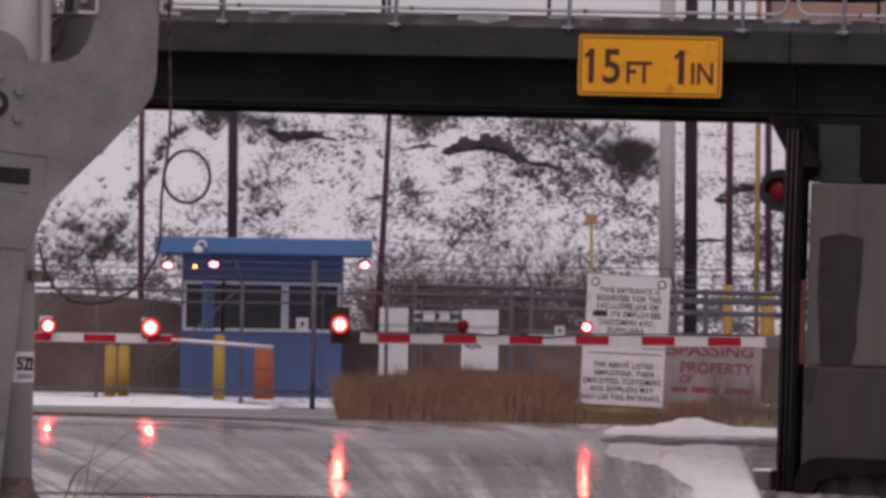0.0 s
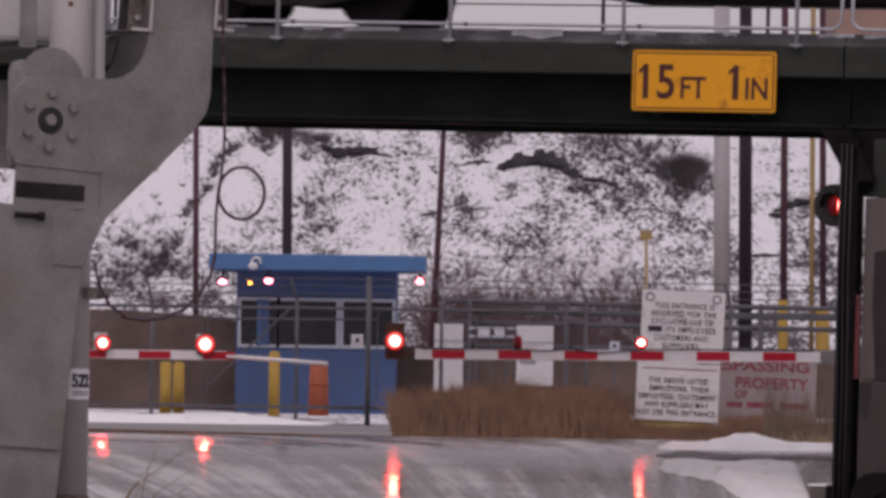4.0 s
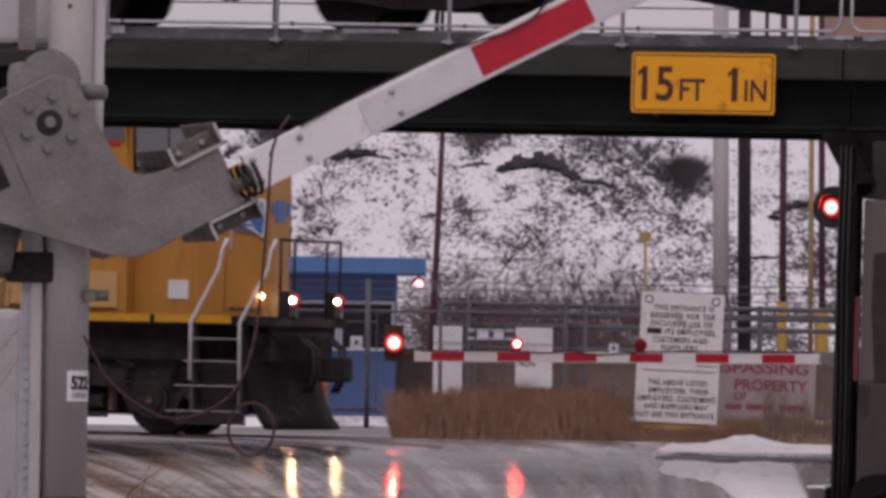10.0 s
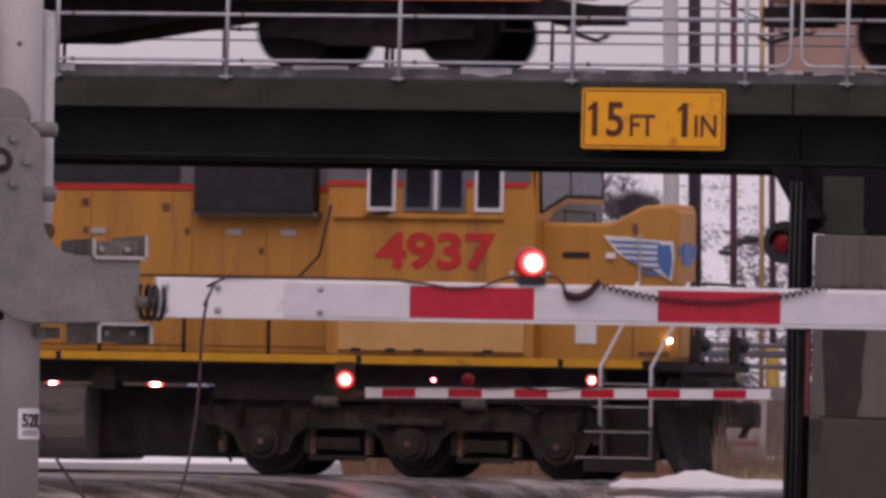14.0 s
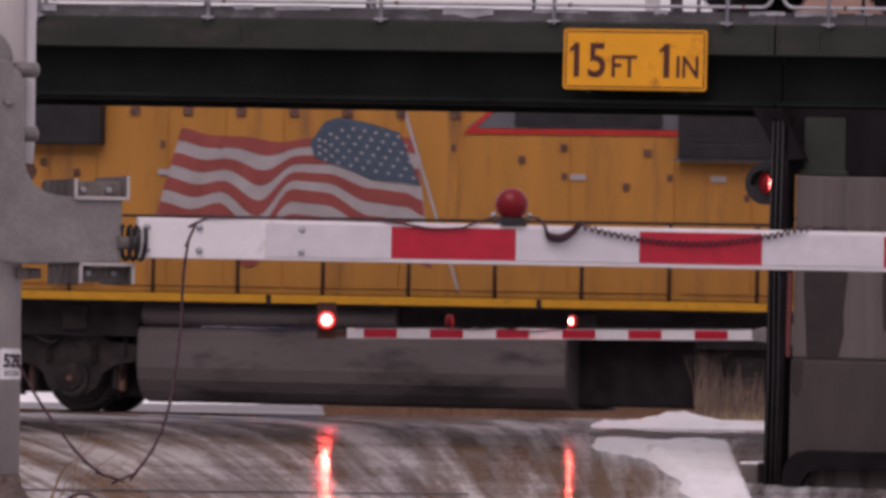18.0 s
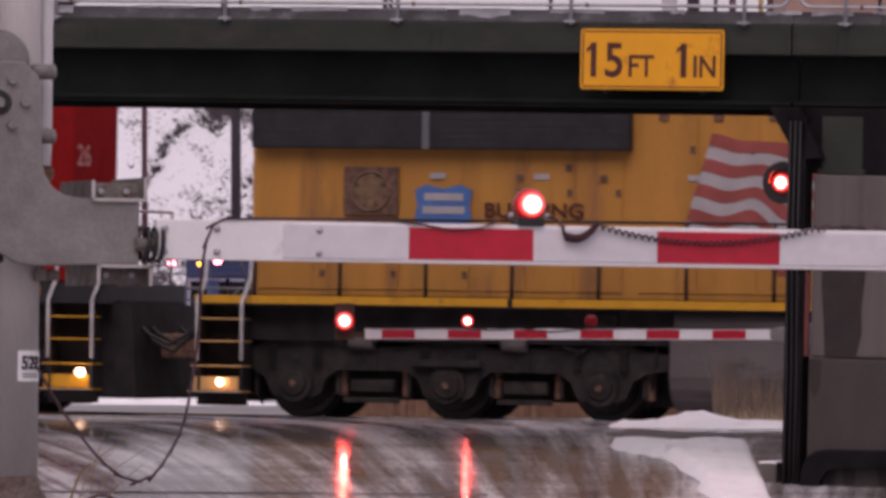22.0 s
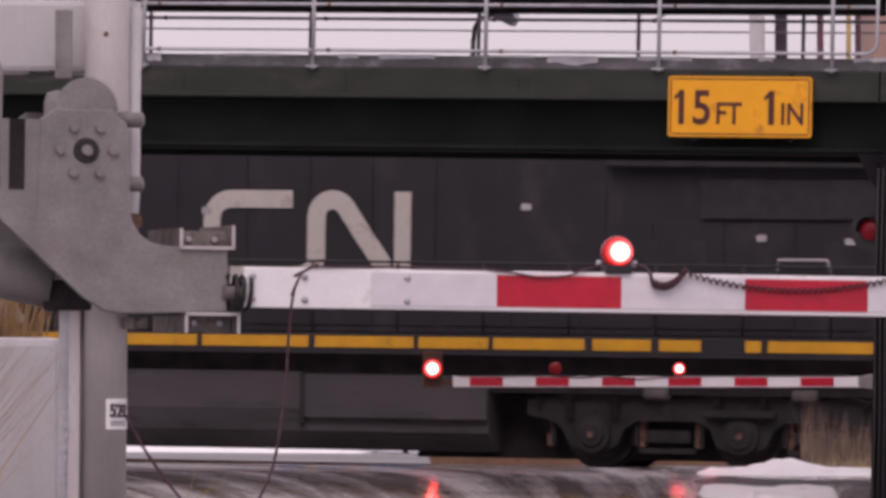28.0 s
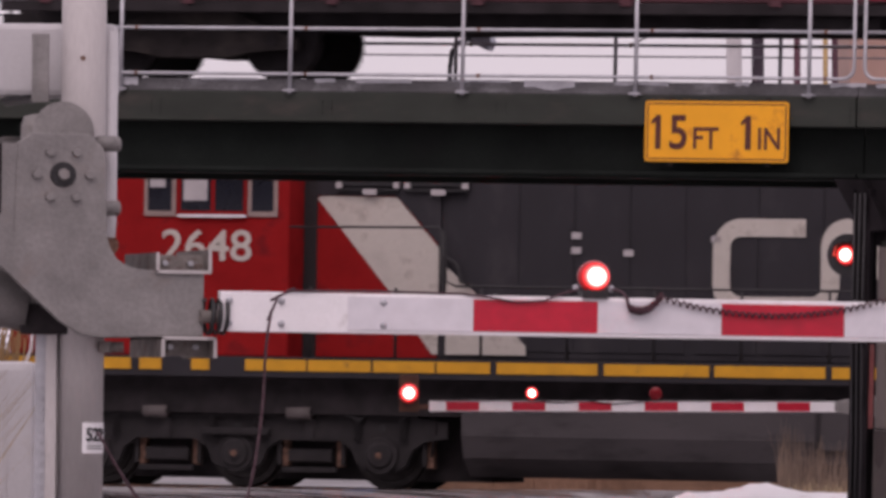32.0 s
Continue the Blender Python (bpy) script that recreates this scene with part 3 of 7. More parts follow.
for u, w, z1, z0 in ((4.67, 0.53, 2.45, 0.97), (5.62, 0.3, 2.1, 1.3), (6.6, 0.4, 2.4, 1.1)):
    part("water_stain", prism(B(), [(u, z1), (u + 0.5 * w, z1 + 0.05), (u + w, z1), (u + w * 0.98, 1.95), (u + w * 0.9, 1.5), (u + w * 0.92, 1.25), (u + w * 0.8, z0), (u + w * 0.08, z0), (u + w * 0.04, 1.35), (u - w * 0.02, 1.8)], -0.104, -0.1), M_STAIN, pier, "dark brown water stain")
for u, w, z0 in ((4.55, 0.15, 0.5), (5.9, 0.2, 0.6)):
    part("water_stain", prism(B(), [(u, 0.94), (u + w, 0.94), (u + w * 0.85, z0 + 0.1), (u + w * 0.5, z0), (u + w * 0.1, z0 + 0.08)], -0.165, -0.161), M_STAIN, pier, "dark brown water stain")
for u, w, z0 in ((4.78, 0.12, -0.75), (4.98, 0.16, -0.9), (5.4, 0.14, -0.6)):
    part("water_stain", prism(B(), [(u, -0.3), (u + w, -0.3), (u + w * 0.8, z0 + 0.12), (u + w * 0.5, z0), (u + w * 0.15, z0 + 0.1)], -0.165, -0.161), M_STAIN, pier, "dark brown water stain")
part("bearing", box(B(), 4.6, 5.1, -0.03, 0.0, 3.12, 3.76, 0.015), M_GIRD, pier, "dark grey steel bearing block")
part("bearing_plate", box(B(), 4.56, 5.14, -0.06, 0.0, 3.09, 3.15, 0.01), M_GIRD, pier)
bm = B()
box(bm, 4.3, 9.2, 0.0, 4.4, 3.1, 3.86)
part("steel_cap", bm, M_CAP, pier, "dark steel cap and bearings")
column = thing("steel_column", "black steel column carrying cables beside the pier", "column", BRIDGE)
bm = B()
box(bm, 4.25, 4.3, -0.2, 0.1, -1.2, 3.75)
box(bm, 4.3, 4.38, -0.1, -0.06, -1.2, 3.75)
box(bm, 4.38, 4.46, -0.2, 0.1, -1.2, 3.75)
part("shaft", bm, M_CAP, column)
part("knee_bracket", prism(B(), [(4.0, 3.86), (4.36, 3.86), (4.66, 3.27), (4.36, 3.25)], -0.2, 0.12, 0.01), M_CAP, column)
for i in range(3):
    part("cable", tube(B(), [(4.28 + i * 0.06, -0.22, 3.7), (4.27 + i * 0.06, -0.23, 2.2), (4.29 + i * 0.06, -0.22, 0.8), (4.28 + i * 0.06, -0.22, -1.1)], 0.014), M_BLACK, column)
part("marker_strip", box(B(), 4.465, 4.52, -0.14, -0.11, 0.97, 1.95, 0.004), mat("faded_red_strip", (0.14, 0.034, 0.033), 0.7, 0, 0.3, 5, 60, 0.1, (0.1, 0.05, 0.05), 0.3, 3, (1, 1, 0.5)), column, "faded red vertical strip")
part("pale_edge", box(B(), 4.395, 4.41, -0.212, -0.2, -1.1, 1.9), M_CONC, column)
kerb = thing("kerb_block", "low snow-capped concrete block beside the pier", "concrete block", BRIDGE)
part("block", box(B(), 3.94, 4.15, -0.1, 1.8, -1.0, -0.29, 0.03), M_PALEC, kerb)
part("snow_cap", box(B(), 3.93, 4.16, -0.11, 1.81, -0.29, -0.262, 0.012), M_SNOW, kerb)


def lens_mesh(name, r, sy=0.6, hot=0.62, mats=None):
    """A domed lens: one side lit, with a hot centre; the other side dark."""
    bm = B()
    ball(bm, (0, 0, 0), 1, seg=24, rings=16)
    for f in bm.faces:
        c = f.calc_center_median()
        f.material_index = 2 if c.y > 0 else (1 if c.y < -hot else 0)
    for v in bm.verts:
        v.co = Vector((v.co.x * r, v.co.y * r * sy, v.co.z * r))
    me = bpy.data.meshes.new(name)
    bm.to_mesh(me)
    bm.free()
    for q in mats or (G_RED, G_RED, M_LENS):
        me.materials.append(q)
    return me


def lens(name, r, parent, at, sy=0.6, hot=0.62, mats=None):
    ob = new(name, lens_mesh(name, r, sy, hot, mats))
    ob.parent, ob.location = parent, at
    return ob


flasher = thing("crossing_flasher", "round red crossing flasher with black backplate on the column", "signal light", BRIDGE)
bm = B()
cyl(bm, (4.07, 0.18, 2.985), (4.07, 0.21, 2.985), 0.25, 0.25, 28)
part("backplate", bm, M_BLACK, flasher, "black round backplate")
bm = B()
for a in range(-100, 101, 20):
    p, q = radians(a), radians(a + 20)
    vs = [(4.07 + 0.15 * math.sin(s), y, 2.985 + 0.15 * math.cos(s)) for s in (p, q) for y in (0.18, 0.04)]
    bm.faces.new([bm.verts.new(v) for v in (vs[0], vs[1], vs[3], vs[2])])
me = mesh_of("hood", bm, M_BLACK)
hood = new("hood", me)
hood.parent = flasher
hood.modifiers.new("wall", "SOLIDIFY").thickness = 0.008
part("arm_bracket", cyl(B(), (4.07, 0.21, 2.985), (4.3, 0.09, 2.985), 0.035, seg=10), M_BLACK, flasher)
pier_lens = lens("lens", 0.125, flasher, (4.07, 0.15, 2.985), 0.5)

# ---- the near crossing gate ----
GATE = (-1.405, 29.63, 0.0)
gate = thing("crossing_gate", "grey cast-metal railway crossing gate with striped arm beside the road", "crossing gate", pose(*GATE))
mast = part("mast", cyl(B(), (0, 0, 0.42), (0, 0, 3.6), 0.073, seg=32), M_MAST, gate, "round aluminium mast")
bm = B()
rings = []
for z, r in ((0.3, 0.18), (0.36, 0.178), (0.375, 0.158), (0.4, 0.152), (0.415, 0.16), (0.44, 0.158), (0.46, 0.146), (0.475, 0.122), (0.49, 0.1), (0.52, 0.085), (0.56, 0.077)):
    ring = []
    for k in range(40):
        a = 2 * math.pi * k / 40
        q = r * (1 + 0.12 * noise.noise(Vector((math.cos(a) * 2.2, math.sin(a) * 2.2, z * 14))))
        ring.append(bm.verts.new((q * math.cos(a), q * math.sin(a), z)))
    rings.append(ring)
for r0, r1 in zip(rings, rings[1:]):
    for k in range(40):
        bm.faces.new((r0[k], r0[(k + 1) % 40], r1[(k + 1) % 40], r1[k])).smooth = True
bm.faces.new(rings[0][::-1]), bm.faces.new(rings[-1])
mast_base = part("mast_base", bm, mat("rusty_grey_casting", (0.15, 0.115, 0.1), 0.9, 0.05, 0.4, 9, 70, 0.9, (0.07, 0.04, 0.035), 0.4, 9), gate, "rust-streaked cast base")
part("foundation", box(B(), -0.3, 0.3, -0.3, 0.3, -0.2, 0.3, 0.02), M_CONC, gate)


def wrapped(ob, r):
    """Lays a flat mesh round the mast: x becomes the way along its curve."""
    for v in ob.data.vertices:
        k, q = v.co.x / r, -v.co.y
        v.co.x, v.co.y = q * math.sin(k), -q * math.cos(k)
    return ob


bm = B()
for i in range(14):
    box(bm, 0.0085 + 0.0075 * i, 0.0085 + 0.0075 * (i + 1), -0.0748, -0.072, 0.872, 0.972)
bmesh.ops.remove_doubles(bm, verts=bm.verts[:], dist=0.0002)
sticker = wrapped(part("number_sticker", bm, M_LABEL, gate, "white sticker with black digits round the mast"), 0.074)
wrapped(lettering("digits", "522", 0.06, 0.0215, 0.913, -0.0752, M_INK, sticker, 0.071, 0.0015), 0.0755)
for z in (0.885, 0.894):
    bm = B()
    for i in range(8):
        box(bm, 0.024 + 0.0085 * i, 0.024 + 0.0085 * (i + 1), -0.0756, -0.0735, z, z + 0.004)
    bmesh.ops.remove_doubles(bm, verts=bm.verts[:], dist=0.0002)
    wrapped(part("fine_print", bm, M_INK, sticker), 0.0755)
bm = B()
cyl(bm, (-0.09, 0.02, 0.45), (-0.09, 0.02, 1.42), 0.03, seg=12)
box(bm, -0.115, -0.08, -0.04, 0.0, 0.5, 1.42)
part("conduit", bm, M_MAST, gate)
bm = B()
box(bm, -0.15, -0.11, -0.02, 0.03, 0.42, 1.45, 0.002)
for i in range(26):
    cyl(bm, (-0.128, -0.021, 0.48 + i * 0.036), (-0.128, -0.026, 0.48 + i * 0.036), 0.007, seg=6)
part("perforated_post", bm, M_RAIL, gate, "perforated galvanised angle post")
# pale conduit with clamps on the road side of the mast
part("pale_conduit", tube(B(), [(0.085, 0.06, 2.26), (0.085, 0.06, 1.64), (0.082, 0.05, 1.58), (0.06, 0.03, 1.55)], 0.024, 12), M_WHITEBOX, gate, "off-white cable conduit")
for z in (1.885, 1.675, 2.62):
    bm = B()
    cyl(bm, (0.03, -0.045, z), (0.115, -0.045, z), 0.026, seg=14)
    ball(bm, (0.115, -0.045, z), 0.026, 0.5, seg=12, rings=8)
    box(bm, -0.07, 0.045, -0.082, -0.03, z - 0.018, z + 0.018, 0.004)
    part("clamp", bm, M_CAST, gate)
bm = B()
cyl(bm, (0.05, 0.0, 1.565), (0.1, -0.05, 1.55), 0.02, 0.03, 10)
part("cable_gland", bm, M_RUST, gate)
# mechanism housing behind the arm
bm = B()
box(bm, -0.2, 0.02, -0.14, 0.28, 1.62, 1.98, 0.04)
cyl(bm, (-0.06, -0.16, 1.92), (-0.06, 0.2, 1.92), 0.1, seg=24)
part("mechanism_housing", bm, M_CAST, gate, "weathered cast housing")
bm = B()
box(bm, -0.6, 0.1, 0.1, 0.36, 2.045, 2.285, 0.02)
part("relay_box", bm, M_WHITEBOX, gate, "off-white relay box")
part("relay_box_lid", prism(B(), [(-0.27, 2.02), (-0.13, 2.04), (-0.13, 2.055), (-0.27, 2.035)], 0.02, 0.36), M_BLACK, gate)
bm = B()
box(bm, -0.168, -0.112, -0.06, -0.03, 2.02, 2.245, 0.002)
for i in range(9):
    cyl(bm, (-0.157, -0.061, 2.06 + i * 0.02), (-0.157, -0.066, 2.06 + i * 0.02), 0.004, seg=6)
part("perforated_strap", bm, M_CAST, gate)
part("plug_hole", cyl(B(), (0.0, -0.072, 2.165), (0.0, -0.0745, 2.165), 0.009, seg=10), M_RUST, gate, "rusty plugged hole in the mast")
part("lower_cylinder", cyl(B(), (-0.52, 0.0, 1.42), (-0.17, 0.0, 1.36), 0.085, 0.095, 24), M_CAST, gate, "buffer cylinder")
# dark block added for the shade under the buffer cylinder
part("cylinder_shade_block", box(B(), -0.2, 0.03, -0.06, 0.08, 1.26, 1.36, 0.01), M_STEEL, gate)
bm = B()
box(bm, 0.06, 0.1, -0.07, 0.07, 1.2, 1.24, 0.006)
cyl(bm, (0.1, -0.05, 1.22), (0.14, -0.05, 1.22), 0.018, seg=8)
part("mast_clamp", bm, M_CHAN, gate)

# the swinging arm, about its pivot
PIVOT = (-0.068, -0.15, 1.78)
arm = new("gate_arm")
arm.parent = gate
arm.location = PIVOT
ARM_YAW = 15.0  # the arm falls square across the road
arm.scale = (1.047, 1, 1)
hook = [(-0.146, 0.10), (-0.10, 0.135), (0.08, 0.135), (0.128, 0.09), (0.135, 0.05), (0.135, -0.19), (0.145, -0.235), (0.17, -0.275), (0.205, -0.3), (0.25, -0.31),
        (0.455, -0.315), (0.455, -0.52), (0.12, -0.53), (0.06, -0.52), (0.0, -0.48), (-0.12, -0.37), (-0.29, -0.2), (-0.45, -0.14), (-0.45, -0.04), (-0.28, -0.02), (-0.27, -0.19), (-0.146, -0.19)]
casting = new("arm_casting", mesh_of("arm_casting", prism(B(), hook, -0.05, -0.015, 0.006), M_CAST))
casting.parent = arm
tagged(casting, "curved grey cast arm support")
for a in range(6):
    bm = B()
    x, z = 0.084 * math.cos(radians(60 * a)), 0.084 * math.sin(radians(60 * a))
    cyl(bm, (x, -0.05, z), (x, -0.066, z), 0.017, 0.014, 6)
    part("bolt", bm, M_CAST, arm)
bm = B()
cyl(bm, (0, -0.05, 0), (0, -0.058, 0), 0.042, 0.038, 24)
part("hub_bush", bm, M_BLACK, arm)
part("hub_shaft", cyl(B(), (0, -0.055, 0), (0, -0.075, 0), 0.02, 0.016, 16), M_CAST, arm)
bm = B()
prism(bm, [(-1.3, -0.1), (-0.45, -0.14), (-0.27, -0.1), (-0.265, 0.26), (-0.3, 0.33), (-0.36, 0.345), (-1.3, 0.3)], -0.045, -0.02, 0.006)
part("counterweight_plate", bm, M_CAST, arm, "long grey counterweight plate")
part("counterweight_seam", box(B(), -1.02, -1.0, -0.055, -0.044, -0.1, 0.3), M_CAST, arm)
part("pin", cyl(B(), (-0.3, -0.06, 0.1), (-0.3, -0.06, 0.02), 0.009, seg=10), M_STEEL, arm)
part("pin_head", cyl(B(), (-0.3, -0.06, 0.02), (-0.3, -0.06, 0.0), 0.014, seg=10), M_STEEL, arm)
part("web_plate", box(B(), -0.27, -0.146, -0.045, -0.02, -0.19, 0.1), M_CAST, arm)
# raised dark plate; the slot's shade is only its colour
part("slot_shade", box(B(), -0.245, -0.195, -0.0475, -0.044, -0.13, 0.1), M_STEEL, arm, "dark patch for the shade in the casting's slot")
rear = part("rear_casting", prism(B(), hook, 0.4, 0.43, 0.006), M_CAST, arm, "second grey cast support behind the mast")
for z0, z1, x0, x1, up_side in ((-0.315, -0.248, 0.3, 0.475, True), (-0.59, -0.522, 0.32, 0.495, False)):
    zf = z0 if up_side else z1 - 0.009
    bm = B()
    box(bm, x0, x1, -0.058, 0.42, zf, zf + 0.009)
    box(bm, x0, x0 + 0.008, -0.058, 0.42, z0, z1)
    box(bm, x1 - 0.008, x1, -0.058, 0.42, z0, z1 + (0.012 if up_side else 0))
    br = part("channel_bracket", bm, M_CHAN, arm, "rust-stained channel between the two castings")
    bm = B()
    box(bm, x0 - 0.001, x1 + 0.001, -0.062, -0.0582, zf - 0.001, zf + 0.01)
    box(bm, x0 - 0.001, x0 + 0.009, -0.062, -0.0582, z0, z1)
    box(bm, x1 - 0.009, x1 + 0.001, -0.062, -0.0582, z0, z1 + (0.012 if up_side else 0))
    part("edge_strip", bm, M_MAST, br, "pale strip along the front edges")
    part("web", box(B(), x0 + 0.008, x1 - 0.008, 0.03, 0.038, z0 + 0.005, z1 - 0.006), M_CHAN, br)
    for k in (0.25, 0.72):
        x = x0 + (x1 - x0) * k
        part("bolt", cyl(B(), (x, 0.03, (z0 + z1) / 2), (x, 0.012, (z0 + z1) / 2), 0.01, seg=6), M_RAIL, br)
bm = B()
pts = [(0.456 + 0.072 * i / 60, -0.06 + 0.05 * math.sin(i * 0.33), -0.455 + 0.055 * math.cos(i * 0.33)) for i in range(61)]
tube(bm, pts, 0.0075, 6)
part("spring", bm, M_BLACK, arm, "black coil spring")
part("spring_core", cyl(B(), (0.44, -0.06, -0.455), (0.535, -0.06, -0.455), 0.022, seg=10), M_CHAN, arm)
beam = part("beam", box(B(), 0.525, 5.6, -0.085, -0.045, -0.528, -0.396, 0.004), M_ARMW, arm, "white painted beam")
x = 0.935
part("tape", box(B(), x, x + 0.405, -0.089, -0.0851, -0.516, -0.408), M_TAPEW, beam)
for i in range(11):
    x0 = 1.342 + 0.4064 * i
    part("tape", box(B(), x0, x0 + 0.404, -0.0888, -0.0851, -0.514, -0.41), M_TAPER if i % 2 == 0 else M_TAPEW, beam)
for x, z in ((0.552, -0.425), (0.552, -0.5), (0.72, -0.425), (0.72, -0.5), (1.05, -0.425), (1.05, -0.5)):
    bm = B()
    ball(bm, (x, -0.09, z), 0.0115, 1, 0.7, 1, 10, 6)
    part("bolt", bm, M_RAIL, beam)
# lamp on the beam and its wiring
bm = B()
box(bm, 1.695, 1.78, -0.1, -0.03, -0.4, -0.372, 0.004)
box(bm, 1.71, 1.765, -0.09, -0.04, -0.376, -0.352)
lamp_foot = part("lamp_foot", bm, M_BLACK, arm, "black lamp foot")
for dx in (-0.05, 0.05):
    part("lamp_screw", cyl(B(), (1.737 + dx, -0.065, -0.366), (1.737 + dx * 1.3, -0.065, -0.366), 0.011, seg=8), M_RAIL, lamp_foot, "bright lamp screw")
arm_lens = lens("lamp_lens", 0.053, arm, (1.737, -0.068, -0.327), 0.95, 0.55)
bm = B()
tube(bm, [(0.735, -0.09, -0.393), (1.0, -0.08, -0.388), (1.3, -0.085, -0.391), (1.38, -0.095, -0.4), (1.48, -0.098, -0.418), (1.57, -0.098, -0.41), (1.63, -0.09, -0.385), (1.69, -0.07, -0.37)], 0.004, 6)
arm_wire = part("arm_wire", bm, M_CABLE, arm)
bm = B()
pts = [(1.79, -0.07, -0.366), (1.825, -0.08, -0.375), (1.842, -0.095, -0.4), (1.845, -0.1, -0.43)]
tube(bm, pts, 0.005, 6)
cpts = []
for i in range(150):
    k = i / 149
    bx = 1.845 + 0.11 * k
    bz = -0.43 - 0.03 * math.sin(k * 3.0) + 0.05 * k
    cpts.append((bx, -0.105 + 0.012 * math.cos(i * 1.1), bz + 0.012 * math.sin(i * 1.1)))
tube(bm, cpts, 0.0035, 5)
cpts = []
for i in range(420):
    k = i / 419
    bx = 1.955 + 0.75 * k
    bz = -0.393 - 0.055 * math.sin(min(1, k * 1.05) * 3.14) ** 0.8
    cpts.append((bx, -0.1 + 0.006 * math.cos(i * 0.52), bz + 0.008 * math.sin(i * 0.52)))
tube(bm, cpts, 0.0035, 5)
cpts = [(2.705 + 1.2 * i / 300, -0.075 + 0.006 * math.cos(i * 0.45), -0.388 + 0.008 * math.sin(i * 0.45)) for i in range(301)]
tube(bm, cpts, 0.0035, 5)
coiled = part("coiled_cable", bm, M_CABLE, arm, "coiled dark lamp cable")
for ob in (beam, lamp_foot, arm_lens, arm_wire, coiled):
    ob.location += Vector((-0.025, 0, 0.025))  # the beam sits a little high in its clamp

# loose cable between mast and arm, in pieces that shift as the arm swings
CABLE = [part("cable_piece", tube(B(), [(0, 0, 0.006), (0, 0, -0.04), (0, 0, -0.084)], 0.0046, 6), M_CABLE, gate) for _ in range(26)]
bm = B()
tube(bm, [(0.075 * math.cos(i * 0.2618), 0.01 * math.sin(i * 0.13), 0.085 * math.sin(i * 0.2618)) for i in range(25)], 0.0055, 6)
coil = part("cable_coil", bm, M_CABLE, gate)

# snowbank, cabinet and dry grass behind the mast
cab = thing("relay_cabinet", "white relay cabinet behind dry grass, snow on its side", "cabinet", pose(-1.99, 31.2, 0.0))
part("body", box(B(), -0.5, 0.345, 0, 0.6, 0.12, 1.18, 0.03), M_WHITEBOX, cab)
part("door_edge", box(B(), 0.262, 0.34, -0.012, 0.0, 0.2, 1.12), M_WHITEBOX, cab)
part("foot", box(B(), -0.48, 0.32, 0.02, 0.58, 0.0, 0.12), M_CONC, cab)


def tuft(name, x, y, z, n, h, spread, lean, material, label, r=0.003, seed=1, kind="stuff", fall=0.4):
    """A clump of dry blades and stalks."""
    rnd = random.Random(seed)
    vs, fs = [], []
    for _ in range(n):
        bx, by = x + rnd.gauss(0, spread), y + rnd.gauss(0, spread * 0.6)
        hh = h * rnd.uniform(0.45, 1.15)
        lx, ly = lean * hh + rnd.gauss(0, fall) * hh, rnd.gauss(0, fall) * hh
        lx = min(lx, 0.1 * hh if lean < 0 else lx)
        w = r * rnd.uniform(0.6, 1.6)
        k = len(vs)
        for q, ww in ((0, 1), (0.5, 0.9), (1, 0.15)):
            cx, cy, cz = bx + lx * q * q, by + ly * q * q, z + hh * q * (1 - 0.12 * q * abs(lean + fall))
            vs += [(cx - w * ww, cy, cz), (cx + w * ww, cy + w * 0.5, cz)]
        fs += [(k, k + 1, k + 3, k + 2), (k + 2, k + 3, k + 5, k + 4)]
    me = bpy.data.meshes.new(name)
    me.from_pydata(vs, [], fs)
    me.materials.append(material)
    return tagged(new(name, me), label, "grass", kind=kind)


M_HAY = mat("golden_dry_grass", (0.36, 0.22, 0.1), 0.85, 0, 0.4, 3, 20, 0)
tuft("dry_grass", -2.24, 30.95, 0.2, 170, 0.95, 0.1, 0.4, M_GRASS2, "pale dry stalks leaning across the cabinet", 0.0024, 3, fall=0.07)
tuft("dry_grass", -1.98, 31.98, 0.25, 1300, 1.12, 0.09, 0.04, M_HAY, "thick golden dry grass behind the cabinet", 0.0036, 13, fall=0.07)
tuft("dry_grass", -1.22, 29.9, 0.4, 7, 0.36, 0.04, 0.45, M_HAY, "few pale dry stalks at the mast's foot", 0.0025, 5, fall=0.2)
tuft("dead_weeds", -1.7, 29.3, 0.0, 22, 0.6, 0.1, 0.05, M_RUST, "dead reddish weeds by the mast", 0.003, 6, fall=0.2)
for i, (x, y, s) in enumerate(((-0.95, 60, 0.11), (0.05, 60, 0.09), (-0.2, 60.5, 0.08), (-1.35, 60, 0.07), (-0.55, 60, 0.1))):
    bm = B()
    ball(bm, (0, 0, 0), s, 1, 1, 0.5, 14, 8)
    for v in bm.verts:
        v.co *= 1 + 0.25 * noise.noise(v.co * 6 + Vector((i * 5, 0, 0)))
    solid("snow_lump", bm, M_SNOW, "small lump of ploughed snow on the verge", "snow", pose(x, y, ground_z(x, y) + s * 0.2), "snow lumps")
post = thing("marker_post", "yellow topped delineator post beside the road", "post", pose(-0.22, 70, ground_z(-0.22, 70)))
part("shaft", box(B(), -0.05, 0.05, 0, 0.05, 0, 0.22, 0.01), M_BOLL, post)
part("cap", box(B(), -0.075, 0.075, -0.03, 0.08, 0.2, 0.3, 0.02), M_BOLL, post)

# ---- far gate on the bridge side of the track ----
def striped_arm(parent, x0, x1, y, z0, z1, red_start, period, name="gate_arm"):
    b = part(name, box(B(), x0, x1, y, y + 0.05, z0, z1, 0.006), M_ARMW, parent, "white arm with red bands")
    x = red_start
    while x < x1 - 0.3:
        part("red_band", box(B(), x, x + period / 2, y - 0.004, y - 0.0005, z0 + 0.012, z1 - 0.012), M_TAPER, b)
        x += period
    return b


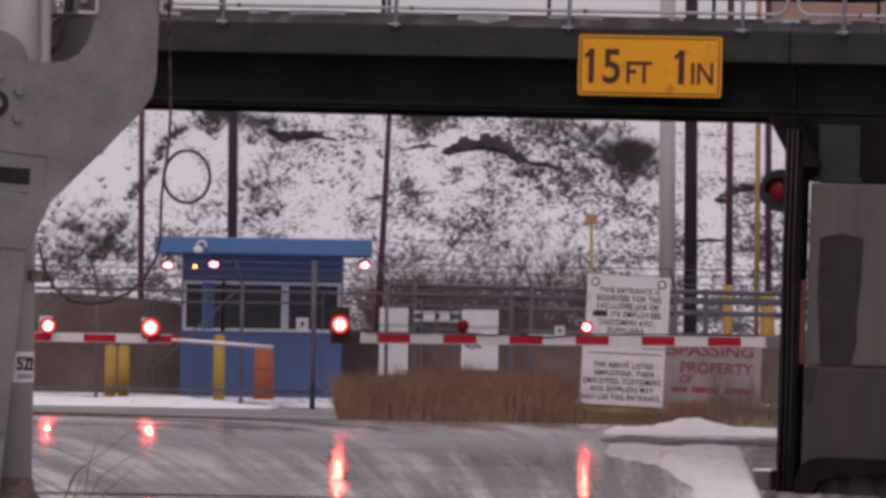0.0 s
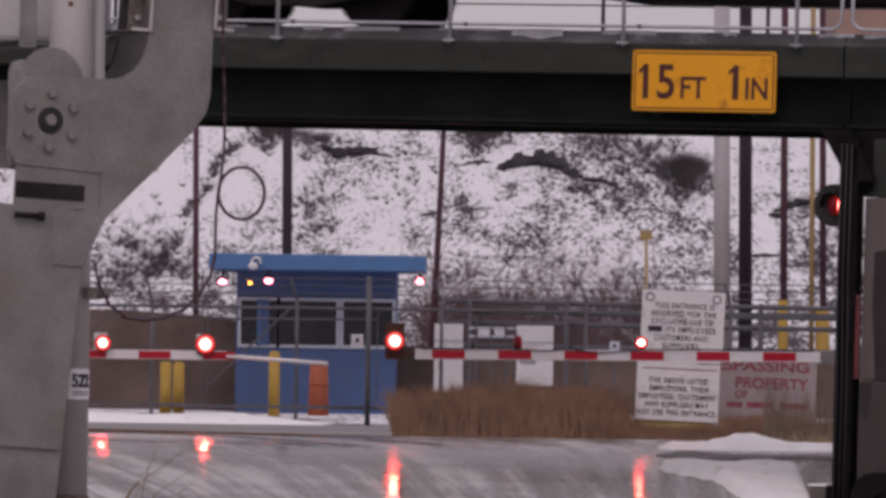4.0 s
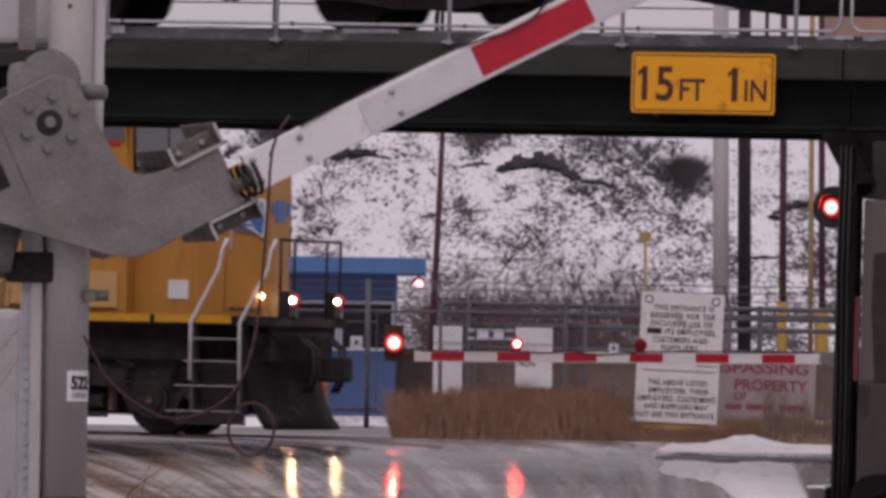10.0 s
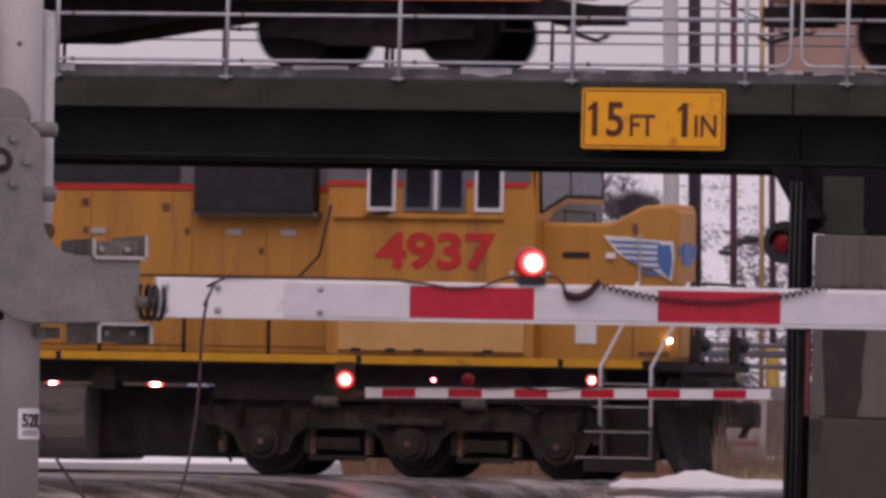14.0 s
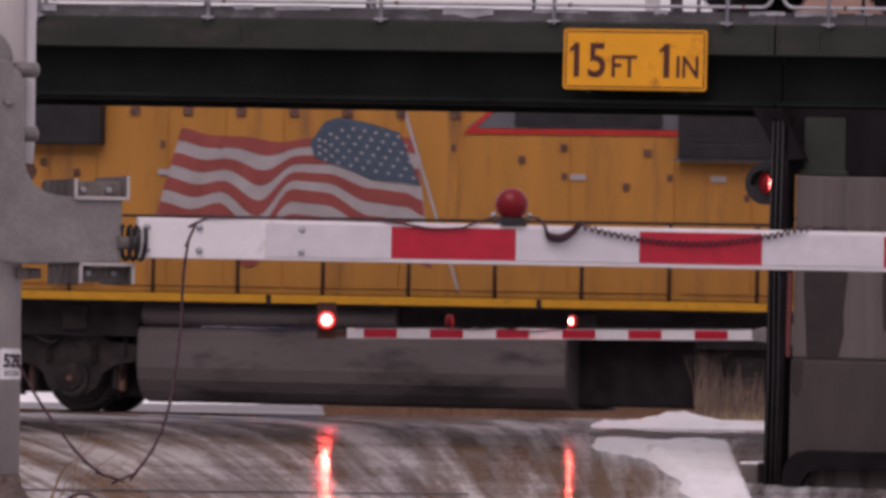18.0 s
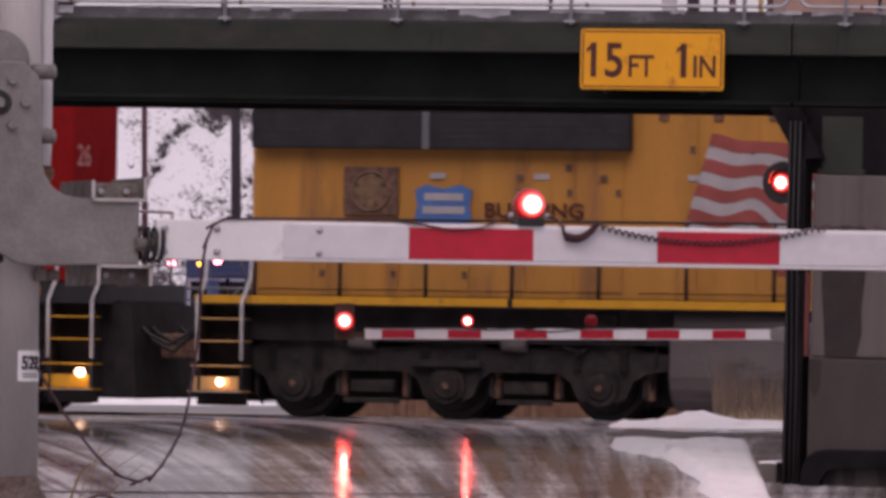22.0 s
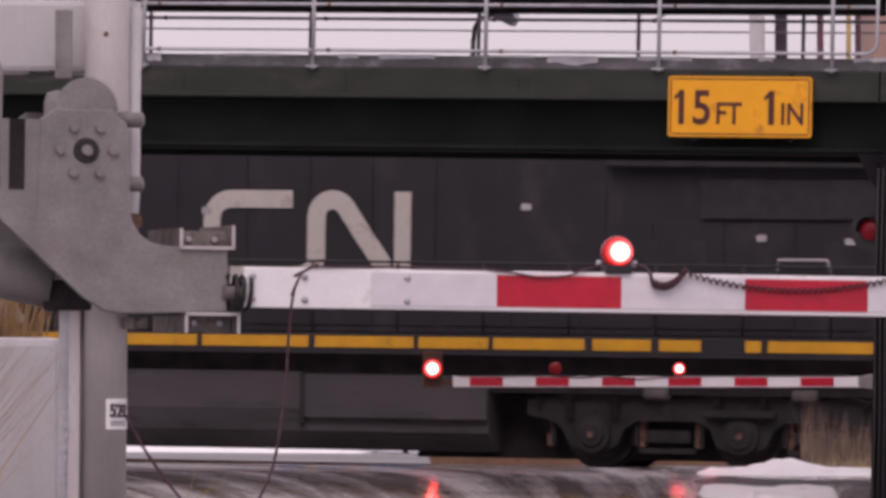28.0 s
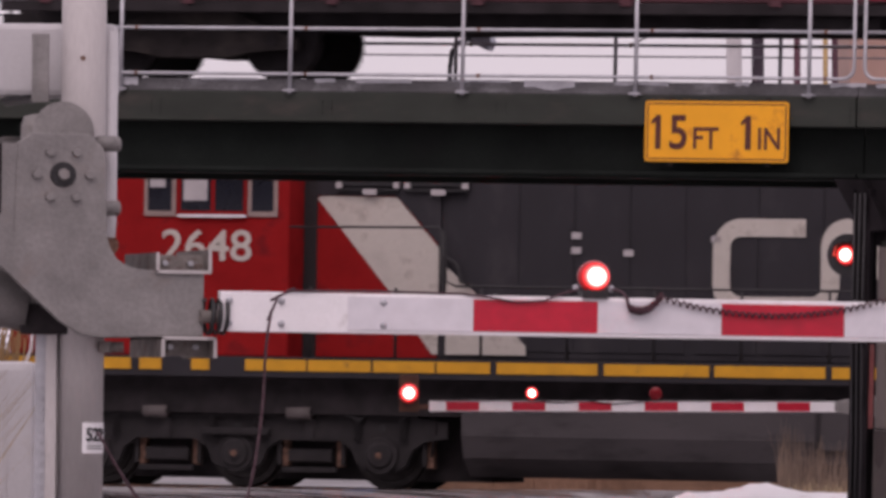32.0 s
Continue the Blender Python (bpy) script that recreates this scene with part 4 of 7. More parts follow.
gate2 = thing("crossing_gate", "lowered crossing gate with slim red and white arm before the track", "crossing gate", pose(0, 118.4, -0.0656, 0, -0.35, 0))
gate2.scale = (1.0656,) * 3
striped_arm(gate2, -0.98, 4.1, 0, 1.075, 1.205, -0.772, 0.813)
bm = B()
cyl(bm, (5.0, 0.2, -0.9), (5.0, 0.2, 3.2), 0.08, seg=16)
part("mast", bm, M_MAST, gate2)
bm = B()
box(bm, 4.6, 5.0, -0.1, 0.3, 0.85, 1.4, 0.03)
prism(bm, [(4.0, 1.09), (4.1, 1.06), (4.7, 1.0), (4.7, 1.3), (4.1, 1.23), (4.0, 1.2)], -0.02, 0.07, 0.006)
part("mechanism", bm, M_CAST, gate2)
part("arm_wire", tube(B(), [(-0.9, -0.01, 1.21), (0.28, -0.01, 1.215), (0.6, -0.01, 1.19), (0.9, -0.01, 1.215), (1.3, -0.01, 1.17), (1.8, -0.01, 1.215), (3.9, -0.01, 1.225)], 0.008, 5), M_BLACK, gate2)
far_lenses = []
for x, r in ((-1.23, 0.125), (0.28, 0.08), (1.8, 0.08)):
    bm = B()
    if x < 0:
        box(bm, x - 0.12, x + 0.12, 0.03, 0.13, 1.07, 1.52, 0.01)
        box(bm, x - 0.05, x + 0.3, 0.02, 0.06, 1.1, 1.16)
    else:
        box(bm, x - 0.05, x + 0.05, -0.01, 0.05, 1.205, 1.25)
        cyl(bm, (x, 0.02, 1.24), (x, 0.02, 1.36), 0.055, 0.045, 12)
    part("lamp_housing", bm, mat("brown_lamp_box", (0.09, 0.035, 0.02), 0.7) if x < 0 else M_LENS, gate2)
    far_lenses.append(lens("lamp_lens", r, gate2, (x, -0.02, 1.3), 0.5, 0.7))

gate3 = thing("crossing_gate", "lowered crossing gate beyond the track with thin white tip", "crossing gate", pose(0, 131, 0.0492))
gate3.scale = (0.9508,) * 3
striped_arm(gate3, -9.2, -4.1, 0, 1.03, 1.17, -8.38, 0.98)
part("arm_tip", cyl(B(), (-4.1, 0.02, 1.09), (-2.55, 0.02, 1.0), 0.035, 0.03, 10), M_ARMW, gate3, "thin white fibreglass tip")
part("mast", cyl(B(), (-9.6, 0.2, -0.2), (-9.6, 0.2, 3.4), 0.08, seg=16), M_MAST, gate3)
part("mechanism", box(B(), -9.8, -9.1, 0.0, 0.4, 0.8, 1.4, 0.03), M_CAST, gate3)
gate3_lens = lens("lamp_lens", 0.13, gate3, (-5.98, -0.06, 1.27), 0.5, 0.7)
lens("lamp_lens", 0.16, gate3, (-4.42, -0.06, 1.27), 0.5, 0.7)
for x in (-5.98, -4.42):
    part("lamp_housing", box(B(), x - 0.14, x + 0.06, 0.0, 0.06, 1.1, 1.42, 0.01), M_WHITE, gate3)

# ---- guard booth ----
booth = thing("guard_booth", "blue flat-roofed guard booth with large dark windows", "booth", pose(0, 166, 0))
part("wall", box(B(), -4.77, -1.83, 0, 3.2, 0.0, 2.72, 0.02), M_BOOTH, booth)
part("roof_fascia", box(B(), -5.25, -1.3, -1.2, 3.6, 2.7, 2.99, 0.02), M_BOOTHR, booth, "bright blue roof fascia")
for x0, x1, x2 in ((-4.68, -4.02, 0), (-3.98, -2.93, 0), (-2.8, -1.9, 0)):
    w = part("window", box(B(), x0 - 0.06, x1 + 0.06, -0.05, -0.005, 1.28, 2.2, 0.008), M_FRAME, booth, "pale framed window")
    part("pane", box(B(), x0, x1, -0.056, -0.0505, 1.34, 2.14), M_WINDOW, w)
part("mullion", box(B(), -4.38, -4.33, -0.075, -0.057, 1.3, 2.18), M_BOOTHR, booth)
part("door", box(B(), -4.34, -4.16, -0.07, -0.0575, 1.32, 2.16), M_BOOTH, booth)
part("notice", box(B(), -2.65, -2.43, -0.07, -0.057, 1.3, 1.55), M_WHITE, booth, "white paper notice")
part("notice_mark", box(B(), -2.57, -2.5, -0.074, -0.0705, 1.4, 1.48), M_INK, booth)
bm = B()
tube(bm, [(-4.45, -1.25, 2.72), (-4.47, -1.25, 2.86), (-4.4, -1.27, 2.92), (-4.32, -1.27, 2.9), (-4.3, -1.27, 2.8)], 0.025, 8)
ball(bm, (-4.44, -1.26, 2.76), 0.09, 1, 1, 0.8)
part("camera_dome", bm, M_WHITE, booth, "white dome security camera")
for x, z, q in ((-5.0, 2.46, G_PINK), (-4.16, 2.5, G_PINK), (-1.4, 2.53, G_PINK)):
    bm = B()
    cyl(bm, (x, -1.0, z + 0.05), (x, -1.0, 2.72), 0.02, seg=8)
    box(bm, x - 0.09, x + 0.09, -1.05, -0.95, z + 0.02, z + 0.1, 0.01)
    part("lamp_bracket", bm, M_BLACK, booth)
    part("lamp", ball(B(), (x, -1.06, z), 0.068, 1.15, 0.6, 0.85), q, booth, "lit pinkish lamp")
part("small_lamp", ball(B(), (-4.5, -1.0, 2.45), 0.035), G_AMBER, booth)

# bollards and drum in front of the booth
for x, z, y in ((-5.83, 1.0, 160), (-5.62, 1.0, 160.6), (-3.91, 1.21, 160), (-6.3, 1.75, 172)):
    bm = B()
    cyl(bm, (0, 0, -0.1), (0, 0, z - 0.05), 0.1, seg=20)
    ball(bm, (0, 0, z - 0.05), 0.1, 1, 1, 0.5)
    solid("bollard", bm, M_BOLL, "yellow painted steel bollard near the booth", "bollard", pose(x, y, 0.0), "bollards by the booth")
drum = thing("traffic_barrel", "orange plastic drum beside the booth wall", "barrel", pose(-3.15, 161.5, 0.05))
part("drum", cyl(B(), (0, 0, 0), (0, 0, 0.95), 0.19, 0.16, 20), M_ORANGE, drum)
part("band", cyl(B(), (0, 0, 0.55), (0, 0, 0.62), 0.182, 0.18, 20), M_ORANGE, drum)
part("lid", cyl(B(), (0, 0, 0.95), (0, 0, 1.0), 0.12, 0.1, 16), M_ORANGE, drum)

# ---- signs ----
signs = thing("entrance_sign", "white two-panel entrance notice with grey capitals on posts", "sign", pose(-0.036, 140.74, 0.085, 0, 2.0, 0))
up = part("upper_panel", box(B(), 2.24, 3.53, 0, 0.03, 1.17, 2.22, 0.005), M_BOARD, signs)
lo = part("lower_panel", box(B(), 2.21, 3.5, -0.02, 0.01, 0.2, 1.15, 0.005), M_BOARD, signs)
part("post", box(B(), 2.3, 2.42, 0.04, 0.14, -0.3, 2.1), M_TAN, signs)
part("post", box(B(), 3.3, 3.42, 0.04, 0.14, -0.3, 2.1), M_TAN, signs)
part("timber_base", box(B(), 2.2, 3.3, 0.02, 0.2, -0.3, 0.22), M_TAN, signs, "tan timber kickboard")
M_SINK = mat("grey_sign_ink", (0.035, 0.027, 0.042), 0.7, 0, 0.2, 8, 80, 0)
for i, (txt, x0, w) in enumerate((("THIS ENTRANCE IS", 2.44, 0.93), ("RESERVED FOR THE", 2.4, 1.0), ("EXCLUSIVE USE OF", 2.4, 0.96), ("ITS EMPLOYEES,", 2.63, 0.8), ("CUSTOMERS AND", 2.45, 0.83), ("SUPPLIERS.", 2.58, 0.6))):
    lettering("line_of_text", txt, 0.118, x0, 1.95 - 0.125 * i, -0.003, M_SINK, up, w, 0.0018, spread=1.2)
part("name_bar", box(B(), 2.35, 2.57, -0.006, -0.001, 1.575, 1.665), M_SINK, up)
for x in (2.36, 3.4):
    bm = B()
    cyl(bm, (x, -0.001, 2.11), (x, -0.006, 2.11), 0.07, seg=20)
    e = part("emblem", bm, M_SINK, up, "round grey emblem")
    part("emblem_centre", cyl(B(), (x, -0.0065, 2.11), (x, -0.009, 2.11), 0.05, seg=20), M_BOARD, up)
for i, (txt, x0, w) in enumerate((("THE ABOVE LISTED", 2.4, 0.92), ("EMPLOYERS, THEIR", 2.42, 0.93), ("EMPLOYEES, CUSTOMERS", 2.25, 1.2), ("AND SUPPLIERS MAY", 2.35, 1.0), ("NOT USE THIS ENTRANCE.", 2.23, 1.24))):
    lettering("line_of_text", txt, 0.116, x0, 0.785 - 0.125 * i, -0.023, M_SINK, lo, w, 0.0018, spread=1.2)
part("faded_rule", box(B(), 2.3, 3.46, -0.024, -0.0205, 1.0, 1.015), M_REDINK, lo)
part("faded_rule", box(B(), 3.15, 3.48, -0.024, -0.0205, 1.095, 1.11), M_REDINK, lo)
tres = thing("trespass_sign", "dirty pinkish board with faded red trespass warning", "sign", pose(-0.07, 142.2, 0.088, 0, 1.5, 0))
tb = part("panel", box(B(), 2.95, 5.1, 0, 0.03, 0.0, 1.18, 0.005), M_BOARD2, tres)
lettering("line_of_text", "TRESPASSING", 0.24, 3.1, 1.0, -0.003, M_REDINK, tb, 1.88, 0.006)
lettering("line_of_text", "PROPERTY", 0.24, 3.83, 0.73, -0.003, M_REDINK, tb, 1.15, 0.006)
lettering("line_of_text", "OF", 0.17, 3.83, 0.57, -0.003, M_REDINK, tb, 0.2, 0.003)
part("name_bar", box(B(), 3.7, 3.95, -0.005, -0.001, 0.42, 0.5), M_REDINK, tb)
part("name_bar", box(B(), 4.02, 4.44, -0.005, -0.001, 0.42, 0.51), M_REDINK, tb)
part("name_bar", box(B(), 4.55, 4.97, -0.005, -0.001, 0.42, 0.51), M_REDINK, tb)
M_FAINT = mat("very_faded_red", (0.34, 0.24, 0.25), 0.7, 0, 0.2, 8, 80, 0)
part("faint_line", box(B(), 3.75, 4.9, -0.005, -0.001, 0.2, 0.28), M_FAINT, tb)
for x in (3.1, 4.95):
    part("post", box(B(), x, x + 0.1, 0.03, 0.13, -0.3, 1.2), M_TAN, tres)

# ---- fences ----
fence = thing("chain_fence", "grey chain-link security fence topped with barbed wire", "fence", pose(0, 150, 0))
for x in steps((-12.9, 11.1, 2.4)):
    p = part("post", cyl(B(), (x, 0, -0.05), (x, 0, 2.05), 0.03, seg=10), M_FENCE, fence)
    part("barb_arm", cyl(B(), (x, 0, 2.03), (x - 0.12, -0.1, 2.42), 0.02, seg=6), M_FENCE, p)
for z in (0.27, 1.92):
    part("rail", cyl(B(), (-12, 0, z), (12, 0, z), 0.024, seg=8), M_FENCE, fence)
for z, x in ((2.15, -0.04), (2.28, -0.08), (2.4, -0.12)):
    part("barbed_wire", tube(B(), [(a, x, z + 0.012 * (i % 2)) for i, a in enumerate(steps((-12, 12, 0.8)))], 0.009, 5), M_FENCE, fence)
vs, fs = [], []


def wire(x0, z0, x1, z1, w):
    dx, dz = x1 - x0, z1 - z0
    q = math.hypot(dx, dz)
    nx, nz = -dz / q * w, dx / q * w
    k = len(vs)
    vs.extend([(x0 + nx, 0, z0 + nz), (x1 + nx, 0, z1 + nz), (x1 - nx, 0, z1 - nz), (x0 - nx, 0, z0 - nz)])
    fs.append((k, k + 1, k + 2, k + 3))


for i in range(-130, 120):
    x = i * 0.1
    wire(x, 0.27, x + 1.65, 1.92, 0.0013)
    wire(x + 1.65, 0.27, x, 1.92, 0.0013)
me = bpy.data.meshes.new("chain_link")
me.from_pydata(vs, [], fs)
me.materials.append(M_FENCE)
mesh = new("chain_link", me)
mesh.parent = fence
tagged(mesh, kind="stuff")
gatef = thing("swing_gate", "grey pipe-framed fence gate with diagonal braces before the booth", "gate", pose(0, 149.2, 0))
for x0, x1 in ((-4.75, -1.95), (-7.6, -4.85)):
    fr = part("gate_frame", tube(B(), [(x0, 0, 0.27), (x1, 0, 0.3), (x1, 0, 1.93), (x0, 0, 1.9), (x0, 0, 0.27)], 0.019, 8), M_FENCE, gatef)
    part("brace", cyl(B(), (x0, 0, 0.6), (x0 + 1.35, 0, 1.9), 0.018, seg=6), M_FENCE, fr)
    part("mid_rail", cyl(B(), (x0, 0, 1.72), (x1, 0, 1.74), 0.02, seg=6), M_FENCE, fr)
part("tall_post", cyl(B(), (-2.1, 0, -0.05), (-2.1, 0, 2.45), 0.045, seg=12), M_FENCE, gatef)
# white panels and pipe racks behind the fence
for x0, x1, z0, z1 in ((-1.02, -0.54, 0.55, 1.69), (0.35, 0.96, 0.68, 1.68)):
    pn = thing("gate_panel", "weathered white panel hung on the fence", "panel", pose(0, 150.4, 0))
    part("board", box(B(), x0, x1, 0, 0.03, z0, z1, 0.006), M_BOARD, pn)
    part("batten", box(B(), x0, x1, -0.02, 0, z1 - 0.3, z1 - 0.26), M_FRAME, pn)
    part("foot", box(B(), x0 + 0.1, x0 + 0.16, 0.03, 0.09, -0.2, z1), M_FENCE, pn)
    if x0 > 0:
        lettering("stencil", "406", 0.16, x0 + 0.05, z0 + 0.35, -0.003, M_INK, pn, 0.28)
rack = thing("pipe_rack", "grey pipe rack with pale crates behind the fence", "rack", pose(0, 153, 0))
for i, x in enumerate((-0.35, -0.1, 0.15, 0.3)):
    part("upright", box(B(), x, x + 0.04, 0, 0.05, -0.2, 1.8), M_FENCE, rack)
for z in (1.2, 1.48, 1.62):
    part("shelf", box(B(), -0.45, 0.4, 0, 0.3, z, z + 0.04), M_FRAME if z > 1.4 else M_FENCE, rack)
for x in (-0.3, -0.02):
    part("crate", box(B(), x, x + 0.2, 0.02, 0.25, 1.52, 1.62, 0.01), M_WHITE, rack)
rails = thing("pipeline", "long grey pipes on low trestles behind the fence", "pipeline", pose(0, 158, 0))
for z in (1.75, 1.95, 2.12, 1.35):
    part("pipe", cyl(B(), (-0.9, z * 0.3, z), (9, z * 0.3, z - 0.05), 0.045, seg=8), M_FENCE, rails)
for x in (-0.5, 1.2, 2.9, 4.6, 6.3):
    part("trestle", box(B(), x, x + 0.08, 0.2, 0.8, -0.1, 2.15), M_FENCE, rails)
bank = thing("mud_bank", "low brown earth bank behind the fence", "bank", pose(0, 160, 0))
bm = B()
prism(bm, [(-30, -0.2), (30, -0.2), (30, 1.2), (12, 1.35), (4, 1.25), (0.5, 1.3), (-3.5, 1.4), (-5.2, 1.85), (-7, 1.95), (-30, 2.0)], 9, 16)
part("earth", bm, M_DIRT, bank)
meter = thing("meter_box", "small grey meter box on a post", "meter", pose(1.92, 146, 0))
part("case", box(B(), -0.08, 0.08, 0, 0.08, 1.25, 1.42, 0.01), M_FRAME, meter)
part("dial", cyl(B(), (0, 0, 1.35), (0, -0.01, 1.35), 0.03, seg=12), M_INK, meter)
part("post", box(B(), -0.02, 0.02, 0.08, 0.12, -0.2, 1.3), M_FENCE, meter)

# ---- poles ----
def pole(x0, z0, x1, z1, y, r0, r1, material, label, extra=None):
    p = thing("utility_pole", label, "pole", pose(0, y, 0))
    part("shaft", cyl(B(), (x0, 0, z0), (x1, 0, z1), r0, r1, 14), material, p)
    return p


pole(-5.79, -0.2, -5.86, 5.8, 175, 0.062, 0.055, M_POLER, "slim red-brown pole behind the booth")
pole(-4.03, -0.2, -4.09, 5.9, 175, 0.105, 0.095, M_POLE, "dark timber pole behind the booth")
pole(-1.28, -0.2, -1.05, 5.9, 175, 0.075, 0.05, M_POLER, "leaning red-brown pole beside the booth")
pole(4.4, -0.2, 4.27, 9.5, 175, 0.165, 0.15, M_POLEG, "pale concrete pole behind the signs")
pole(4.86, -0.2, 4.75, 9.5, 175.5, 0.14, 0.12, M_POLE, "dark timber pole behind the signs")
p = pole(5.58, -0.2, 5.5, 9.5, 175, 0.075, 0.065, M_POLER, "purple-brown pole with yellow painted foot")
part("yellow_foot", cyl(B(), (5.58, 0, -0.1), (5.545, 0, 2.35), 0.095, seg=14), M_BOLL, p)
p = pole(6.36, -0.2, 6.22, 9.5, 175, 0.07, 0.06, M_POLER, "red pole with yellow painted foot")
part("yellow_foot", cyl(B(), (6.36, 0, -0.1), (6.31, 0, 2.2), 0.14, seg=14), M_BOLL, p)
pole(6.12, -0.2, 6.05, 9.5, 175, 0.05, 0.05, M_TAN, "slim tan pole beside the red pole")
p = pole(2.95, -0.2, 2.9, 3.62, 176, 0.03, 0.03, M_TAN, "thin post with small tan marker plate")
part("marker", box(B(), 2.78, 3.02, -0.04, -0.03, 3.5, 3.68, 0.005), M_TAN, p)
for z, y in ((9.1, 175.0), (8.6, 175.1), (8.35, 175.2), (7.9, 175.3)):
    solid("overhead_wire", tube(B(), [(a, y, z + 0.00009 * a * a + 0.12) for a in range(-60, 61, 6)], 0.018, 5), M_FENCE, "sagging overhead wire beyond the bridge", "wire", group="overhead wires")
for a, b in (((2.2, 175, 8.2), (4.6, 175, 9.3)), ((4.75, 175.2, 9.1), (6.3, 175, 8.4))):
    solid("guy_wire", tube(B(), [a, b], 0.018, 5), M_FENCE, "slanting guy wire between poles", "wire", group="overhead wires")
lampp = thing("street_lamp", "grey gooseneck yard lamp beyond the bridge", "street lamp", BRIDGE @ pose(-1.95, 4.55, -2.02))
part("shaft", cyl(B(), (-0.6, 0, 6.6), (-0.6, 0, 7.35), 0.035, 0.03, 10), M_FENCE, lampp)
part("gooseneck", tube(B(), [(-0.6, 0, 7.3), (-0.58, 0, 7.5), (-0.5, 0, 7.62), (-0.36, 0, 7.66), (-0.2, 0, 7.66)], 0.03, 8), M_FENCE, lampp)
part("head", prism(B(), [(-0.3, 7.62), (-0.08, 7.52), (-0.02, 7.62), (-0.08, 7.74), (-0.28, 7.72)], -0.1, 0.1, 0.01), M_FRAME, lampp)
mill = thing("mill_building", "pale brick industrial building beyond the bridge", "building", pose(9.4, 230, 0))
part("wall", box(B(), -0.8, 14, 0, 10, 0, 15.5), M_BRICK, mill)
part("roof", box(B(), -1.0, 14.2, -0.2, 10.2, 15.5, 15.8), M_LGREY, mill)
for i in range(4):
    part("window", box(B(), 0.5 + i * 3, 2.2 + i * 3, -0.03, 0.02, 11, 12.6), M_WINDOW, mill)

M_PAVE = mat("damp_grey_pavement", (0.2, 0.19, 0.195), 0.6, 0, 0.2, 0.8, 20, 0.1, (0.5, 0.49, 0.5), 0.2, 0.6, (0.3, 1, 1))

# ---- grass, snow, brush ----
def turf(name, x0, x1, y0, y1, n, h, material, label, r=0.006, seed=2, thin=None, lean=0.26):
    rnd = random.Random(seed)
    vv, ff = [], []
    for _ in range(n):
        bx, by = rnd.uniform(x0, x1), rnd.uniform(y0, y1)
        hh = h * rnd.uniform(0.35, 1.0) * (0.75 + 0.35 * noise.noise(Vector((bx * 1.3, by * 0.5, seed))))
        if thin:
            hh *= thin(bx)
        z = ground_z(bx, by)
        lx, ly = rnd.gauss(0.04, lean) * hh, rnd.gauss(0, 0.15) * hh
        w = r * rnd.uniform(0.6, 1.5)
        k = len(vv)
        for q, ww in ((0, 1), (0.55, 0.8), (1, 0.1)):
            vv += [(bx + lx * q * q - w * ww, by + ly * q, z + hh * q), (bx + lx * q * q + w * ww, by + ly * q + w * 0.5, z + hh * q)]
        ff += [(k, k + 1, k + 3, k + 2), (k + 2, k + 3, k + 5, k + 4)]
    m = bpy.data.meshes.new(name)
    m.from_pydata(vv, [], ff)
    m.materials.append(material)
    return tagged(new(name, m), label, "grass", kind="stuff")


turf("dry_grass", -1.5, 5.6, 134.2, 140.4, 38000, 1.15, M_GRASS, "dense brown winter grass in front of the notices", 0.0065, 2, lambda x: 1.0 if x < 1.6 else max(0.3, 1.0 - 1.2 * (x - 1.6)) if x < 3.5 else 0.5)
turf("dry_grass", 3.5, 5.0, 116.8, 119.0, 620, 1.28, M_REED, "brown upright reeds between track and pier", 0.0045, 4, None, 0.07)
turf("dry_grass", 3.6, 4.6, 116.0, 118.0, 260, 0.35, M_GRASS2, "sparse pale grass on the snow edge", 0.005, 9)


def mound(name, x0, x1, y0, y1, h, seed, label, edge=None, crest=None):
    """A bank of ploughed snow with an uneven crest and thin edges."""
    xs, ys = steps((x0, x1, (x1 - x0) / 36)), steps((y0, y1, (y1 - y0) / 30))

    def zf(x, y):
        a = (x - x0) / (x1 - x0)
        b = (y - y0) / (y1 - y0)
        if edge:
            a = (x - float(np.interp(y, *edge)) + 0.16 * noise.noise(Vector((y * 0.6, x, seed)))) / (x1 - x0)
        e = max(0, min(1, 14 * a)) * min(1, (30 if edge else 4) * (1 - (x - x0) / (x1 - x0))) * min(1, 3.5 * b) * min(1, (14 if edge else 3.5) * (1 - b))
        k = noise.noise(Vector((x * 0.9, y * 0.5, seed))) + 0.5 * noise.noise(Vector((x * 2.6, y * 1.7, seed))) + 0.35 * noise.noise(Vector((x * 7, y * 3, seed)))
        if crest:
            e *= 0.62 + 0.38 * math.exp(-((x - crest) / 0.3) ** 2)
        return ground_z(x, y) + h * e * (0.65 + 0.6 * k) + 0.16 * e - 0.1 + (0.02 if e > 0 else 0)
    return sheet(name, xs, ys, zf, M_SNOW, label, "snow", kind="")


mound("snowbank", 1.95, 6.0, 114.2, 118.6, 0.17, 3, "ploughed white snowbank beside the track", None, 3.25)
mound("snowbank", 1.75, 3.74, 96.5, 111.3, 0.1, 5, "smooth snow covering the road shoulder by the pier", ((96, 98.5, 105.5, 108.6, 110, 111.3), (3.08, 3.03, 2.9, 2.5, 1.95, 1.9)))

def gutter_z(x, y):
    """Dark wet strip, shade between the snowbanks in its colour, that thins out towards the road."""
    half = 0.5 + 1.1 * math.exp(-((x - 2.45) / 0.4) ** 2) + 0.25 * noise.noise(Vector((x * 2, 0, 4)))
    inside = abs(y - 112.7) < half * min(1, max(0, (x - 1.95) * 2.5))
    return ground_z(x, y) + (0.035 if inside else -0.05)


